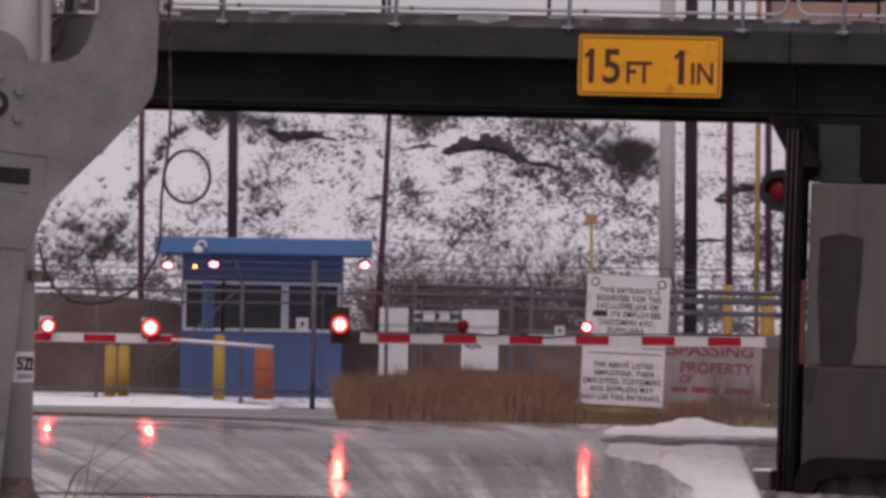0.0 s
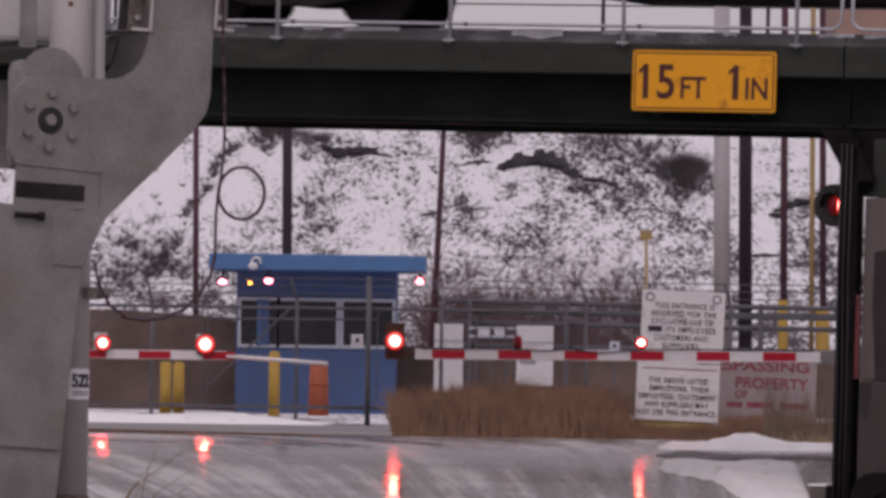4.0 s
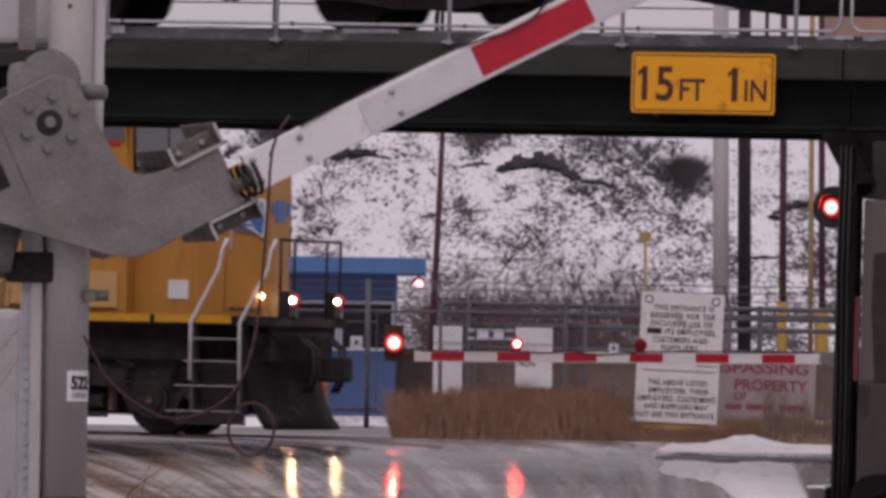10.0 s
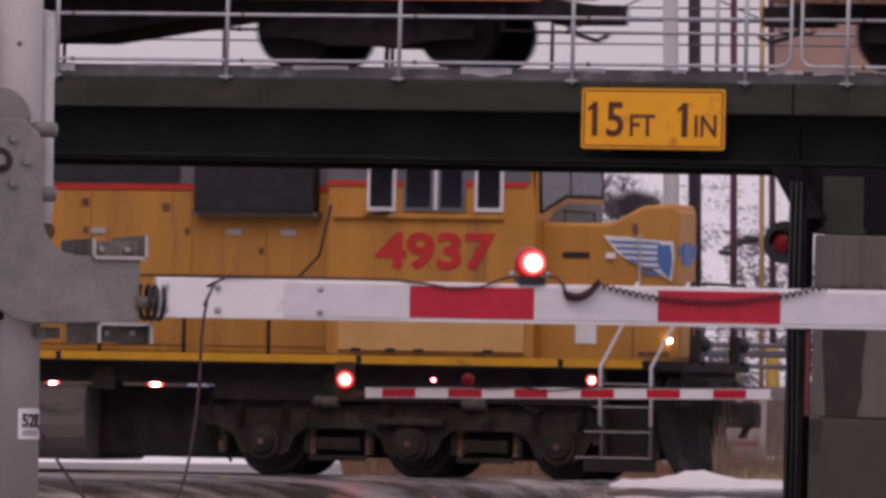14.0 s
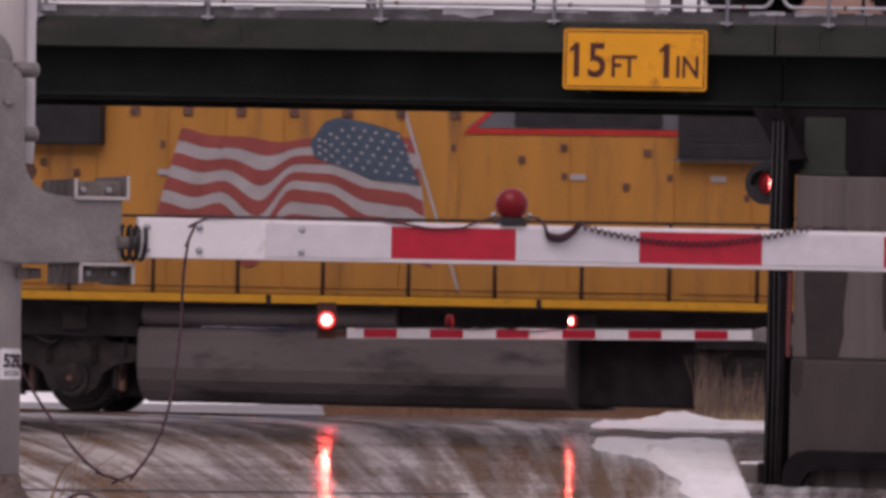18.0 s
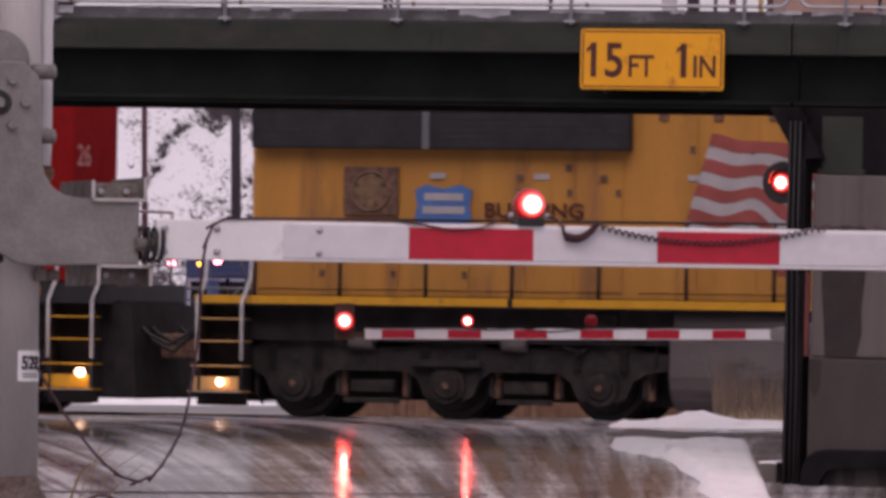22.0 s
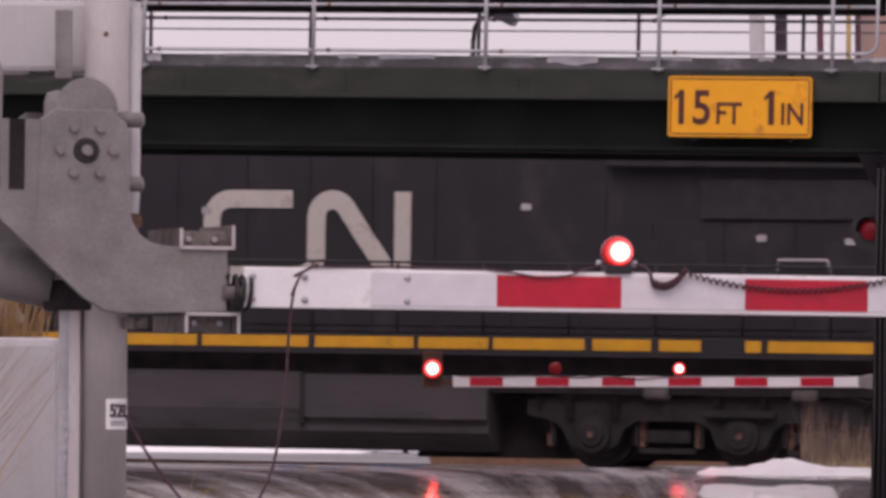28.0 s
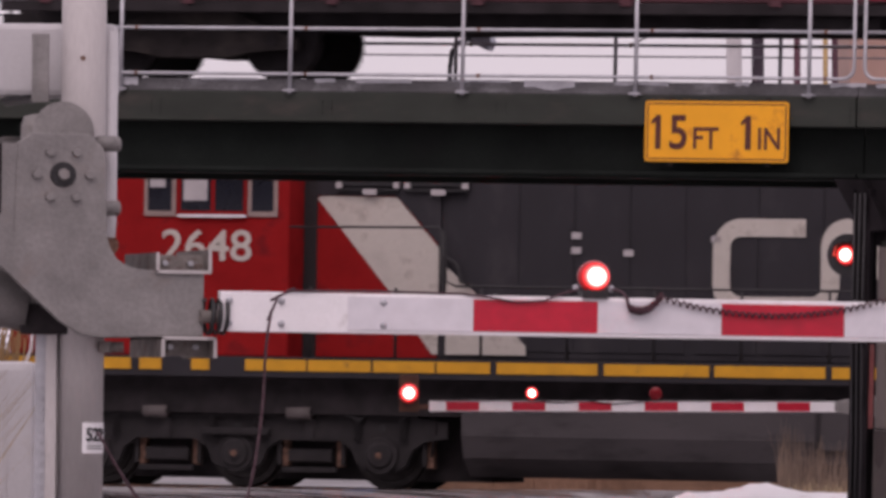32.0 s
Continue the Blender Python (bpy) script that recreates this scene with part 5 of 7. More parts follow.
sheet("gutter", steps((1.95, 6.0, 0.08)), steps((110.6, 114.8, 0.14)), gutter_z, M_TARSHADE, "wet gutter, coloured dark for shade between banks of ploughed snow", "gutter")
mound("snowbank", -12, -1.6, 147.2, 152.5, 0.07, 7, "strip of snow along the foot of the fence")
sheet("pavement", steps((-40, -12, 4), (-12, -1.5, 0.75)), steps((132, 146.4, 0.8)), road_z, M_PAVE, "damp grey pavement in front of the booth fence", "pavement")


M_BRUSHR = mat("bare_reddish_brush", (0.1, 0.062, 0.066), 0.95, 0, 0.4, 0.6, 8, 0)


def brush(name, n, region, h, seed, label, w=0.02, material=None):
    """Bare twiggy shrubs: crossing thin stems that fork upwards."""
    rnd = random.Random(seed)
    vv, ff = [], []
    for _ in range(n):
        bx, by = region(rnd)
        z = ground_z(bx, by)
        s = h * rnd.uniform(0.5, 1.2)
        for _ in range(16):
            lx, ly, lz = rnd.gauss(0, 0.55) * s, rnd.gauss(0, 0.4) * s, s * rnd.uniform(0.5, 1.0)
            ww = w * rnd.uniform(0.5, 1.2)
            k = len(vv)
            for q, e in ((0, 1), (0.5, 0.7), (1, 0.2)):
                x, y, zz = bx + lx * q, by + ly * q, z + lz * q * (1.2 - 0.2 * q)
                vv += [(x - ww * e, y, zz), (x + ww * e, y, zz)]
            ff += [(k, k + 1, k + 3, k + 2), (k + 2, k + 3, k + 5, k + 4)]
    m = bpy.data.meshes.new(name)
    m.from_pydata(vv, [], ff)
    m.materials.append(material or M_BRUSH)
    return tagged(new(name, m), label, "brush", kind="stuff")


brush("brush", 620, lambda r: (r.uniform(-1.6, 3.6), r.gauss(195, 3.0)), 0.95, 1, "bare reddish brush at the foot of the bank", 0.006, M_BRUSHR)
brush("brush", 130, lambda r: (r.uniform(-14, -5), r.gauss(196, 5)), 0.5, 2, "bare reddish brush at the foot of the bank", 0.006, M_BRUSHR)
brush("brush", 240, lambda r: (r.uniform(-14, 14), r.uniform(192, 226)), 0.16, 3, "scattered low brush on the snowy bank", 0.009)
brush("brush", 230, lambda r: (4.38 + r.gauss(0, 0.3), 211.2 + r.gauss(0, 0.8)), 0.4, 4, "dark round thicket on the snowy bank", 0.0045)
for k, (x, y, n, sx, h) in enumerate(((-4.3, 214.6, 60, 0.35, 0.3), (-0.45, 215.3, 70, 0.35, 0.35), (2.75, 214.0, 60, 0.5, 0.25), (-7.6, 203.5, 70, 0.8, 0.35), (-2.4, 210.4, 40, 0.5, 0.16), (1.6, 205.5, 40, 0.8, 0.14))):
    brush("brush", n, lambda r: (x + r.gauss(0, sx), y + r.gauss(0, 1)), h, 50 + k, "dark twiggy thicket on the snowy bank", 0.0055)


for k, (x, y, n, sx, h) in enumerate(((3.05, 213.2, 36, 0.35, 0.25), (4.0, 214.8, 26, 0.35, 0.25), (-0.4, 215.4, 60, 0.25, 0.35), (-5.4, 215.0, 80, 0.3, 0.35), (2.2, 210.0, 60, 0.4, 0.2), (-4.3, 208.4, 60, 0.35, 0.22), (-8.1, 205.6, 45, 0.5, 0.3))):
    brush("brush", n, lambda r: (x + r.gauss(0, sx), y + r.gauss(0, 0.9)), h, 70 + k, "dark twiggy thicket on the snowy bank", 0.0055)


def slope_line(r):
    k = r.random()
    return -6.25 - 1.6 * k + r.gauss(0, 0.06), 214.6 - 12.4 * k + r.gauss(0, 0.25)


brush("brush", 150, slope_line, 0.2, 81, "thin line of dark weeds running up the bank", 0.006)


def outcrop(seed, spine, thick, label):
    """A ragged rock edge breaking through the snow along a line of points."""
    rnd = random.Random(seed)
    bm = B()
    k = 26
    spine = [Vector(p) for p in spine]
    rings = []
    for i in range(k + 1):
        a = i / k * (len(spine) - 1)
        j = min(int(a), len(spine) - 2)
        p = spine[j].lerp(spine[j + 1], a - j)
        c = Vector((p.x, p.y, ground_z(p.x, p.y)))
        w = thick * math.sin(math.pi * (0.04 + 0.92 * i / k)) ** 0.6
        rings.append([bm.verts.new(c + Vector((0.12 * rnd.uniform(-1, 1), math.cos(q * 0.785) * w * 1.6, math.sin(q * 0.785) * w * rnd.uniform(0.35, 1.15)))) for q in range(8)])
    for r0, r1 in zip(rings, rings[1:]):
        for q in range(8):
            bm.faces.new((r0[q], r0[(q + 1) % 8], r1[(q + 1) % 8], r1[q]))
    bm.faces.new(rings[0][::-1]), bm.faces.new(rings[-1])
    solid("slag_outcrop", bm, M_ROCK, label, "rock", group="slag outcrops")


SLAG = "dark slag outcrop breaking through the snow"
for i, (spine, th) in enumerate((([(0.05, 211.3), (0.5, 212.2), (0.95, 212.5), (1.4, 212.2), (1.9, 211.3)], 0.32), ([(1.9, 211.2), (2.3, 210.7), (2.7, 210.1)], 0.08),
                                 ([(-4.2, 214.0), (-3.8, 213.2), (-3.4, 213.6), (-2.9, 214.7)], 0.17), ([(-3.5, 213.0), (-3.0, 213.8), (-2.5, 213.5)], 0.1), ([(-4.6, 215.5), (-4.1, 215.0)], 0.07),
                                 ([(6.4, 207.8), (6.9, 208.4), (7.4, 208.9)], 0.12), ([(6.3, 207.6), (6.6, 207.4)], 0.09), ([(5.4, 204.2), (6.0, 204.6), (6.5, 204.9)], 0.05),
                                 ([(-0.9, 212.2), (-0.5, 212.7), (-0.2, 212.5)], 0.06), ([(3.3, 211.8), (3.7, 211.2)], 0.05), ([(-1.7, 208.2), (-1.3, 208.5)], 0.04))):
    outcrop(30 + i, [(x, y, 0) for x, y in spine], th, SLAG)

# ---- the track and the two coupled locomotives ----
TRACK = pose(0, 123, 0, 0, 0.45, -19)
for i, y in enumerate((0.83, 2.27)):
    tr = thing("rail", "worn steel rail set in the crossing", "rail", TRACK, kind="structure")
    bm = B()
    box(bm, -90, 60, y - 0.035, y + 0.035, -0.06, -0.015, 0.006)
    box(bm, -90, 60, y - 0.07, y + 0.07, -0.15, -0.13)
    box(bm, -90, 60, y - 0.01, y + 0.01, -0.13, -0.06)
    part("rail_head", bm, M_RUST, tr)


def wheel_bm():
    bm = B()
    for y0, y1, r0, r1 in ((0.0, 0.11, 0.51, 0.525), (0.11, 0.14, 0.555, 0.555), (-0.03, 0.0, 0.4, 0.42), (1.33, 1.36, 0.555, 0.555), (1.36, 1.47, 0.525, 0.51)):
        cyl(bm, (0, y0, 0), (0, y1, 0), r0, r1, 28)
    cyl(bm, (0, -0.2, 0), (0, 1.65, 0), 0.085, seg=12)
    for a in range(3):
        box(bm, -0.06, 0.06, -0.034, -0.03, 0.15, 0.34, 0, Matrix.Rotation(radians(120 * a), 4, "Y"))
    return bm


WHEEL = mesh_of("wheelset", wheel_bm(), M_WHEEL)
wheelsets = []


def truck(parent, us, M_TRUCK=M_TRUCK):
    """A six-wheel truck: side frames, axle boxes, springs, brake gear, wheelsets."""
    a, c = us[0], us[-1]
    zc = 0.51
    for k, y in enumerate((0.42, 2.56)):
        beam_z = [(a - 0.95, 0.7), (a - 0.95, 0.92), (a - 0.55, 0.96), (a - 0.4, 1.06), (a + 0.55, 1.08), (a + 0.8, 0.97), (us[1] - 0.6, 0.97), (us[1] - 0.4, 1.06), (us[1] + 0.4, 1.06), (us[1] + 0.6, 0.97), (c - 0.8, 0.97), (c - 0.55, 1.08), (c + 0.4, 1.06), (c + 0.55, 0.96), (c + 0.95, 0.92), (c + 0.95, 0.7)]
        for u in reversed(us):
            beam_z += [(u + 0.62, 0.64), (u + 0.44, 0.52), (u + 0.36, 0.32), (u + 0.2, 0.22), (u - 0.2, 0.22), (u - 0.36, 0.32), (u - 0.44, 0.52), (u - 0.62, 0.64)]
        part("truck_frame", prism(B(), beam_z, y, y + 0.12), M_TRUCK, parent, "dusty cast truck side frame")
    for i, u in enumerate(us):
        bm = B()
        box(bm, u - 0.24, u + 0.24, 0.385, 0.42, 0.27, 0.62, 0.02)
        cyl(bm, (u, 0.35, zc - 0.06), (u, 0.39, zc - 0.06), 0.25, 0.26, 20)
        cyl(bm, (u, 0.31, zc - 0.06), (u, 0.37, zc - 0.06), 0.17 if i == 1 else 0.15, 0.21, 20)
        cyl(bm, (u, 0.29, zc - 0.06), (u, 0.32, zc - 0.06), 0.08, 0.08, 14)
        part("axle_box", bm, M_TRUCK, parent)
        for d in (-0.33, 0.33):
            part("coil_spring", tube(B(), [(u + d + 0.055 * math.cos(q * 1.05), 0.37 + 0.05 * math.sin(q * 1.05), 0.66 + 0.3 * q / 30) for q in range(31)], 0.014, 5), M_TRUCK, parent)
        # black disc on the frame in place of a hole's dark inside
        part("hole_shade", cyl(B(), (u, 0.418, 0.82), (u, 0.41, 0.82), 0.05, seg=14), M_BLACK, parent)
        w = new("wheelset", WHEEL)
        w.parent, w.location = parent, (u, 0.78, zc)
        wheelsets.append(w)
    for u in ((us[0] + us[1]) / 2, (us[1] + us[2]) / 2):
        part("brake_cylinder", cyl(B(), (u - 0.3, 0.36, 1.02), (u + 0.05, 0.36, 1.02), 0.09, 0.1, 14), M_TANK, parent)
        part("brake_hanger", box(B(), u - 0.34, u + 0.3, 0.5, 0.7, 0.34, 0.52, 0.03), M_TRUCK, parent)
        part("brake_rod", box(B(), u - 0.4, u + 0.4, 0.42, 0.47, 0.2, 0.27, 0.01), M_TRUCK, parent)
        part("frame_lug", box(B(), u - 0.06, u + 0.08, 0.38, 0.42, 0.64, 0.95, 0.01), M_TRUCK, parent)
    for u in us:
        for d in (-0.66, 0.66):
            part("brake_shoe", box(B(), u + d - 0.05, u + d + 0.05, 0.56, 0.7, 0.28, 0.66, 0.02), M_RUST, parent)
            part("brake_lever", box(B(), u + d * 0.9 - 0.03, u + d * 0.9 + 0.03, 0.5, 0.54, 0.3, 0.9, 0.01), M_TRUCK, parent)
    for u in (a - 0.78, c + 0.78):
        part("sand_pipe", tube(B(), [(u, 0.42, 1.2), (u, 0.4, 0.8), (u + (0.12 if u < a else -0.12), 0.6, 0.4), (u + (0.2 if u < a else -0.2), 0.72, 0.16)], 0.025, 6), M_STEEL, parent)
    for u in (us[0] + 0.6, us[2] - 0.6):
        part("air_hose", tube(B(), [(u, 0.36, 1.25), (u + 0.1, 0.33, 1.0), (u + 0.3, 0.34, 0.92), (u + 0.45, 0.38, 1.02)], 0.02, 6), M_BLACK, parent)
    part("spring_plank", box(B(), us[1] - 0.5, us[1] + 0.5, 0.3, 0.42, 0.7, 0.8, 0.02), M_TRUCK, parent)
    for u in us:
        part("journal_cap", cyl(B(), (u, 0.28, zc - 0.06), (u, 0.3, zc - 0.06), 0.045, seg=8), M_RUST, parent)
    part("truck_crossbeam", box(B(), a - 0.8, c + 0.8, 0.98, 2.1, 0.24, 1.06), M_STEEL, parent, "black traction motors and bolster")


def steps_well(parent, u0, u1, face, dark, s=0.12, spread=0.14, toe=True):
    """Corner stairs with their hand rails."""
    bm = B()
    box(bm, u0, u0 + 0.03, 0.0, 0.6, 0.3, 1.6)
    box(bm, u1 - 0.03, u1, 0.0, 0.6, 0.3, 1.6)
    box(bm, u0, u1, 0.35, 0.6, 0.3, 1.6)
    w = part("step_well", bm, dark, parent)
    for z in (0.33, 0.68, 1.02, 1.33):
        ul = u0 - spread * (1.33 - z)
        part("step", box(B(), ul, u1 + 0.01, -0.015, 0.35, z - 0.022, z, 0.004), face, w)
        if not toe or z < 0.5:
            part("step_edge", box(B(), ul + 0.01, u1, -0.021, -0.0155, z - 0.018, z - 0.006), M_FWHITE, w, "worn pale step edge")
        part("riser", box(B(), ul + 0.03, u1 - 0.03, 0.3, 0.34, z - 0.2, z - 0.03), dark, w)
    if toe:
        part("toe_board", box(B(), u0 - 0.08, u1 - 0.06, 0.03, 0.06, 0.34, 0.52, 0.008), face, w, "yellow toe board")
    for u in (u0, u1):
        part("hand_rail", tube(B(), [(u, -0.03, 0.75), (u, -0.04, 1.55), (u + s, -0.04, 1.85 + 1.6 * (s - 0.12)), (u + s + 0.04, -0.04, 2.55), (u + s + 0.1, 0.0, 2.7)], 0.024, 8), M_WHITE, w, "white hand rail")


def seam_doors(parent, u0, u1, z0, z1, y, k, material, latch):
    w = (u1 - u0) / k
    for i in range(k):
        d = part("hood_door", box(B(), u0 + i * w + 0.02, u0 + (i + 1) * w - 0.02, y - 0.018, y - 0.002, z0, z1, 0.006), material, parent)
        for z in (z0 + 0.25 * (z1 - z0), z0 + 0.75 * (z1 - z0)):
            part("latch", box(B(), u0 + (i + 1) * w - 0.12, u0 + (i + 1) * w - 0.05, y - 0.03, y - 0.018, z - 0.05, z + 0.05), latch, d)


# the yellow leading locomotive; x = 0 lies behind its cab front
up4 = thing("locomotive", "yellow diesel locomotive with grey roof, red stripe and flag mural", "locomotive", TRACK)
for u0, u1, z in ((-19.9, -13.3, 1.04), (-13.3, -5.2, 1.22), (-5.2, 1.55, 1.02)):
    part("frame_sill", box(B(), u0, u1, 0.3, 2.8, z, 1.5), M_STEEL, up4)
part("deck", box(B(), -20.1, 1.65, 0.02, 3.08, 1.5, 1.64, 0.01), M_STEEL, up4)
x = -20.05
for w in (4.6, 4.2, 3.9, 4.4, 2.9, 1.2):
    part("frame_stripe", box(B(), x, x + w - 0.08, 0.006, 0.019, 1.535, 1.645), M_STRIPE, up4, "bright yellow frame stripe")
    x += w
cabp = part("cab", prism(B(), [(-3.5, 1.64), (-0.5, 1.64), (-0.5, 3.6), (-0.58, 4.45), (-0.7, 4.74), (-3.3, 4.78), (-3.5, 4.6)], 0.06, 3.04, 0.03), M_YEL, up4, "yellow wide cab")
part("cab_upper", prism(B(), [(-3.49, 4.02), (-0.56, 4.02), (-0.6, 4.42), (-0.72, 4.68), (-3.3, 4.7), (-3.49, 4.55)], 0.045, 0.062), M_LGREY, cabp, "grey upper cab side")
part("cab_stripe", box(B(), -3.5, -0.62, 0.04, 0.046, 3.965, 4.035), M_LRED, cabp)
bm = B()
rows = []
for u, y, z in ((-0.5, 0.38, 3.5), (0.4, 0.38, 3.5), (0.5, 0.44, 3.53), (0.82, 0.75, 3.75), (1.12, 1.04, 3.78), (1.2, 1.12, 3.72)):
    rows.append([bm.verts.new(p) for p in ((u, y, 1.64), (u, y, z - 0.05), (u, y + 0.06, z), (u, 3.04 - y, z), (u, 3.1 - y, z - 0.05), (u, 3.1 - y, 1.64))])
for r0, r1 in zip(rows, rows[1:]):
    for k in range(6):
        bm.faces.new((r0[k], r1[k], r1[(k + 1) % 6], r0[(k + 1) % 6]))
bm.faces.new(rows[0]), bm.faces.new(rows[-1][::-1])
bmesh.ops.bevel(bm, geom=[e for e in bm.edges if all(v in rows[-1] for v in e.verts)], offset=0.05, segments=3, affect="EDGES")
nosep = part("nose", bm, M_YEL, up4, "faceted yellow short nose with headlight hump")
part("front_grey", xprism(B(), [(0.1, 3.5), (3.0, 3.5), (3.0, 4.45), (0.1, 4.45)], -0.515, -0.49), M_YEL, cabp, "yellow cab front")
part("front_walkway_panel", xprism(B(), [(0.62, 3.52), (2.94, 3.52), (2.94, 3.8), (1.42, 3.79), (0.8, 3.64)], -0.49, -0.482), M_LGREY, cabp, "grey panel under the windshield")
part("windshield", xprism(B(), [(0.16, 4.36), (2.94, 4.36), (2.94, 3.9), (1.35, 3.88), (0.24, 3.63)], -0.49, -0.475), mat("grey_windshield_glass", (0.07, 0.08, 0.1), 0.15, 0, 0.1, 2, 20, 0), cabp, "grey reflecting windshield")
part("windshield_gasket", tube(B(), [(-0.475, 0.16, 4.36), (-0.475, 2.94, 4.36), (-0.475, 2.94, 3.9), (-0.475, 1.35, 3.88), (-0.475, 0.24, 3.63), (-0.475, 0.16, 4.36)], 0.025, 6), M_STEEL, cabp)
part("centre_post", box(B(), -0.475, -0.46, 1.5, 1.56, 3.9, 4.36), M_LGREY, cabp)
part("step_rail", tube(B(), [(-0.42, 1.1, 3.5), (-0.42, 1.1, 3.68), (-0.42, 2.4, 3.68), (-0.42, 2.4, 3.5)], 0.016, 6), M_BLACK, cabp)
for x0, x1, fr in ((-2.92, -2.5, True), (-2.4, -1.95, False), (-1.9, -1.5, False), (-1.37, -0.95, True)):
    w = part("cab_window", box(B(), x0, x1, 0.03, 0.056, 3.62, 4.45, 0.006), M_WHITE if fr else M_LGREY, cabp, "white framed window" if fr else "sliding window")
    part("pane", box(B(), x0 + 0.05, x1 - 0.05, 0.024, 0.0295, 3.68, 4.42), M_WINDOW, w)
part("window_bar", box(B(), -1.95, -1.9, 0.028, 0.056, 3.64, 4.45), M_WHITE, cabp)
part("armrest", box(B(), -3.4, -0.95, 0.0, 0.06, 3.52, 3.58, 0.01), M_YEL, cabp)
part("mirror_foot", prism(B(), [(-2.95, 3.56), (-2.6, 3.62), (-2.6, 3.58)], -0.05, 0.05), M_BLACK, cabp)
lettering("road_number", "4937", 0.66, -2.78, 2.86, 0.05, M_LRED, cabp, 1.72, 0.022, "large red road number")
part("battery_cover", box(B(), -3.3, -0.62, 0.005, 0.06, 1.72, 2.22, 0.008), M_YEL2, up4, "faded yellow battery box cover")
for u in (-3.1, -2.6, -2.2, -1.2):
    part("cover_clip", box(B(), u, u + 0.14, -0.008, 0.006, 1.7, 1.75), M_BLACK, up4)
part("data_card", box(B(), 0.0, 0.3, 0.362, 0.378, 1.86, 2.12), M_WHITE, up4, "white data card")
part("nose_vent", box(B(), -0.2, 0.18, 0.368, 0.379, 3.02, 3.1), M_BLACK, up4)
part("nose_lamp", box(B(), 0.42, 0.55, 0.36, 0.379, 3.02, 3.1), M_WHITE, up4)
# winged emblem round the nose, as plain bars
def facet(name, poly, d0, d1, material, label=""):
    """A plate on the slanting side of the nose; outline by distance along it and height."""
    bm = B()
    ring = [[bm.verts.new((0.42 + 0.735 * k + 0.678 * d, 0.36 + 0.678 * k - 0.735 * d, z)) for k, z in poly] for d in (d0, d1)]
    bm.faces.new(ring[0]), bm.faces.new(ring[1][::-1])
    for i in range(len(poly)):
        j = (i + 1) % len(poly)
        bm.faces.new((ring[0][j], ring[0][i], ring[1][i], ring[1][j]))
    return part(name, bm, material, nosep, label)


facet("wing_emblem", [(-0.05, 3.33), (0.3, 3.32), (0.75, 3.28), (1.0, 3.27), (1.02, 3.05), (0.98, 2.72), (0.86, 2.8), (0.62, 2.92), (0.36, 2.98), (0.16, 3.1)], 0.004, 0.01, M_WHITE, "white wing shape")
for i in range(6):
    z = 3.265 - 0.083 * i
    facet("wing_bar", [(0.03 + 0.09 * i + 0.03 * max(0, i - 3), z), (0.8, z - 0.015), (0.8, z - 0.05), (0.08 + 0.09 * i + 0.03 * max(0, i - 3), z - 0.04)], 0.011, 0.015, M_BLUE)
facet("wing_shoulder", [(0.76, 3.22), (0.96, 3.22), (0.99, 3.0), (0.95, 2.76), (0.84, 2.86), (0.76, 2.98)], 0.011, 0.016, M_BLUE)
facet("nose_grab", [(0.46, 3.36), (0.49, 3.36), (0.49, 2.55), (0.46, 2.55)], 0.05, 0.07, M_FWHITE, "white vertical grab iron")
for z in (2.57, 3.33):
    facet("grab_foot", [(0.46, z), (0.49, z), (0.49, z + 0.03), (0.46, z + 0.03)], 0.0, 0.05, M_FWHITE)
facet("nose_seam", [(0.42, 2.45), (0.43, 2.45), (0.43, 1.68), (0.42, 1.68)], 0.0, 0.006, M_RUST)
facet("nose_seam", [(0.5, 1.76), (0.98, 1.76), (0.98, 1.72), (0.5, 1.72)], 0.0, 0.008, M_RUST)
facet("rust_patch", [(0.38, 3.5), (0.46, 3.5), (0.47, 3.38), (0.4, 3.37)], 0.0, 0.005, M_RUST)
bm = B()
for y0, y1, z0, z1 in ((1.16, 1.28, 3.05, 3.22), (1.34, 1.7, 2.95, 3.26), (1.78, 1.92, 3.05, 3.22)):
    box(bm, 1.2, 1.215, y0, y1, z0, z1)
part("front_emblem", bm, M_BLUE, nosep, "blue winged emblem shape")
part("front_door", box(B(), 1.2, 1.21, 1.28, 1.82, 1.72, 2.7, 0.003), M_YEL, nosep)
# hood
part("hood", box(B(), -19.5, -3.49, 0.72, 2.38, 1.64, 4.42, 0.04), M_YEL, up4, "long yellow engine hood")
part("hood_roof", box(B(), -19.6, -3.49, 0.8, 2.3, 4.42, 4.6, 0.04), M_LGREY, up4)
part("roof_grey_band", prism(B(), [(-8.7, 3.98), (-3.49, 3.98), (-3.49, 4.42), (-8.1, 4.42)], 0.7, 0.719), M_LGREY, up4)
part("red_line", prism(B(), [(-8.75, 3.9), (-3.49, 3.9), (-3.49, 3.97), (-8.66, 3.97)], 0.696, 0.719), M_LRED, up4)
part("red_line", prism(B(), [(-8.75, 3.9), (-8.66, 3.9), (-8.06, 4.42), (-8.15, 4.42)], 0.69, 0.7), M_LRED, up4)
g = part("dark_grille", box(B(), -5.6, -3.85, 0.45, 0.72, 3.6, 4.42, 0.01), M_DKGRILL, up4, "black dynamic brake grille")
for i in range(9):
    part("louvre", box(B(), -5.57, -3.88, 0.443, 0.449, 3.65 + i * 0.085, 3.69 + i * 0.085), M_DKGRILL, g)
part("grille_frame", box(B(), -5.66, -3.8, 0.5, 0.72, 3.55, 3.6), M_LGREY, g)
part("roof_grille", box(B(), -8.0, -5.9, 0.66, 0.69, 4.02, 4.42), M_DKGRILL, up4)
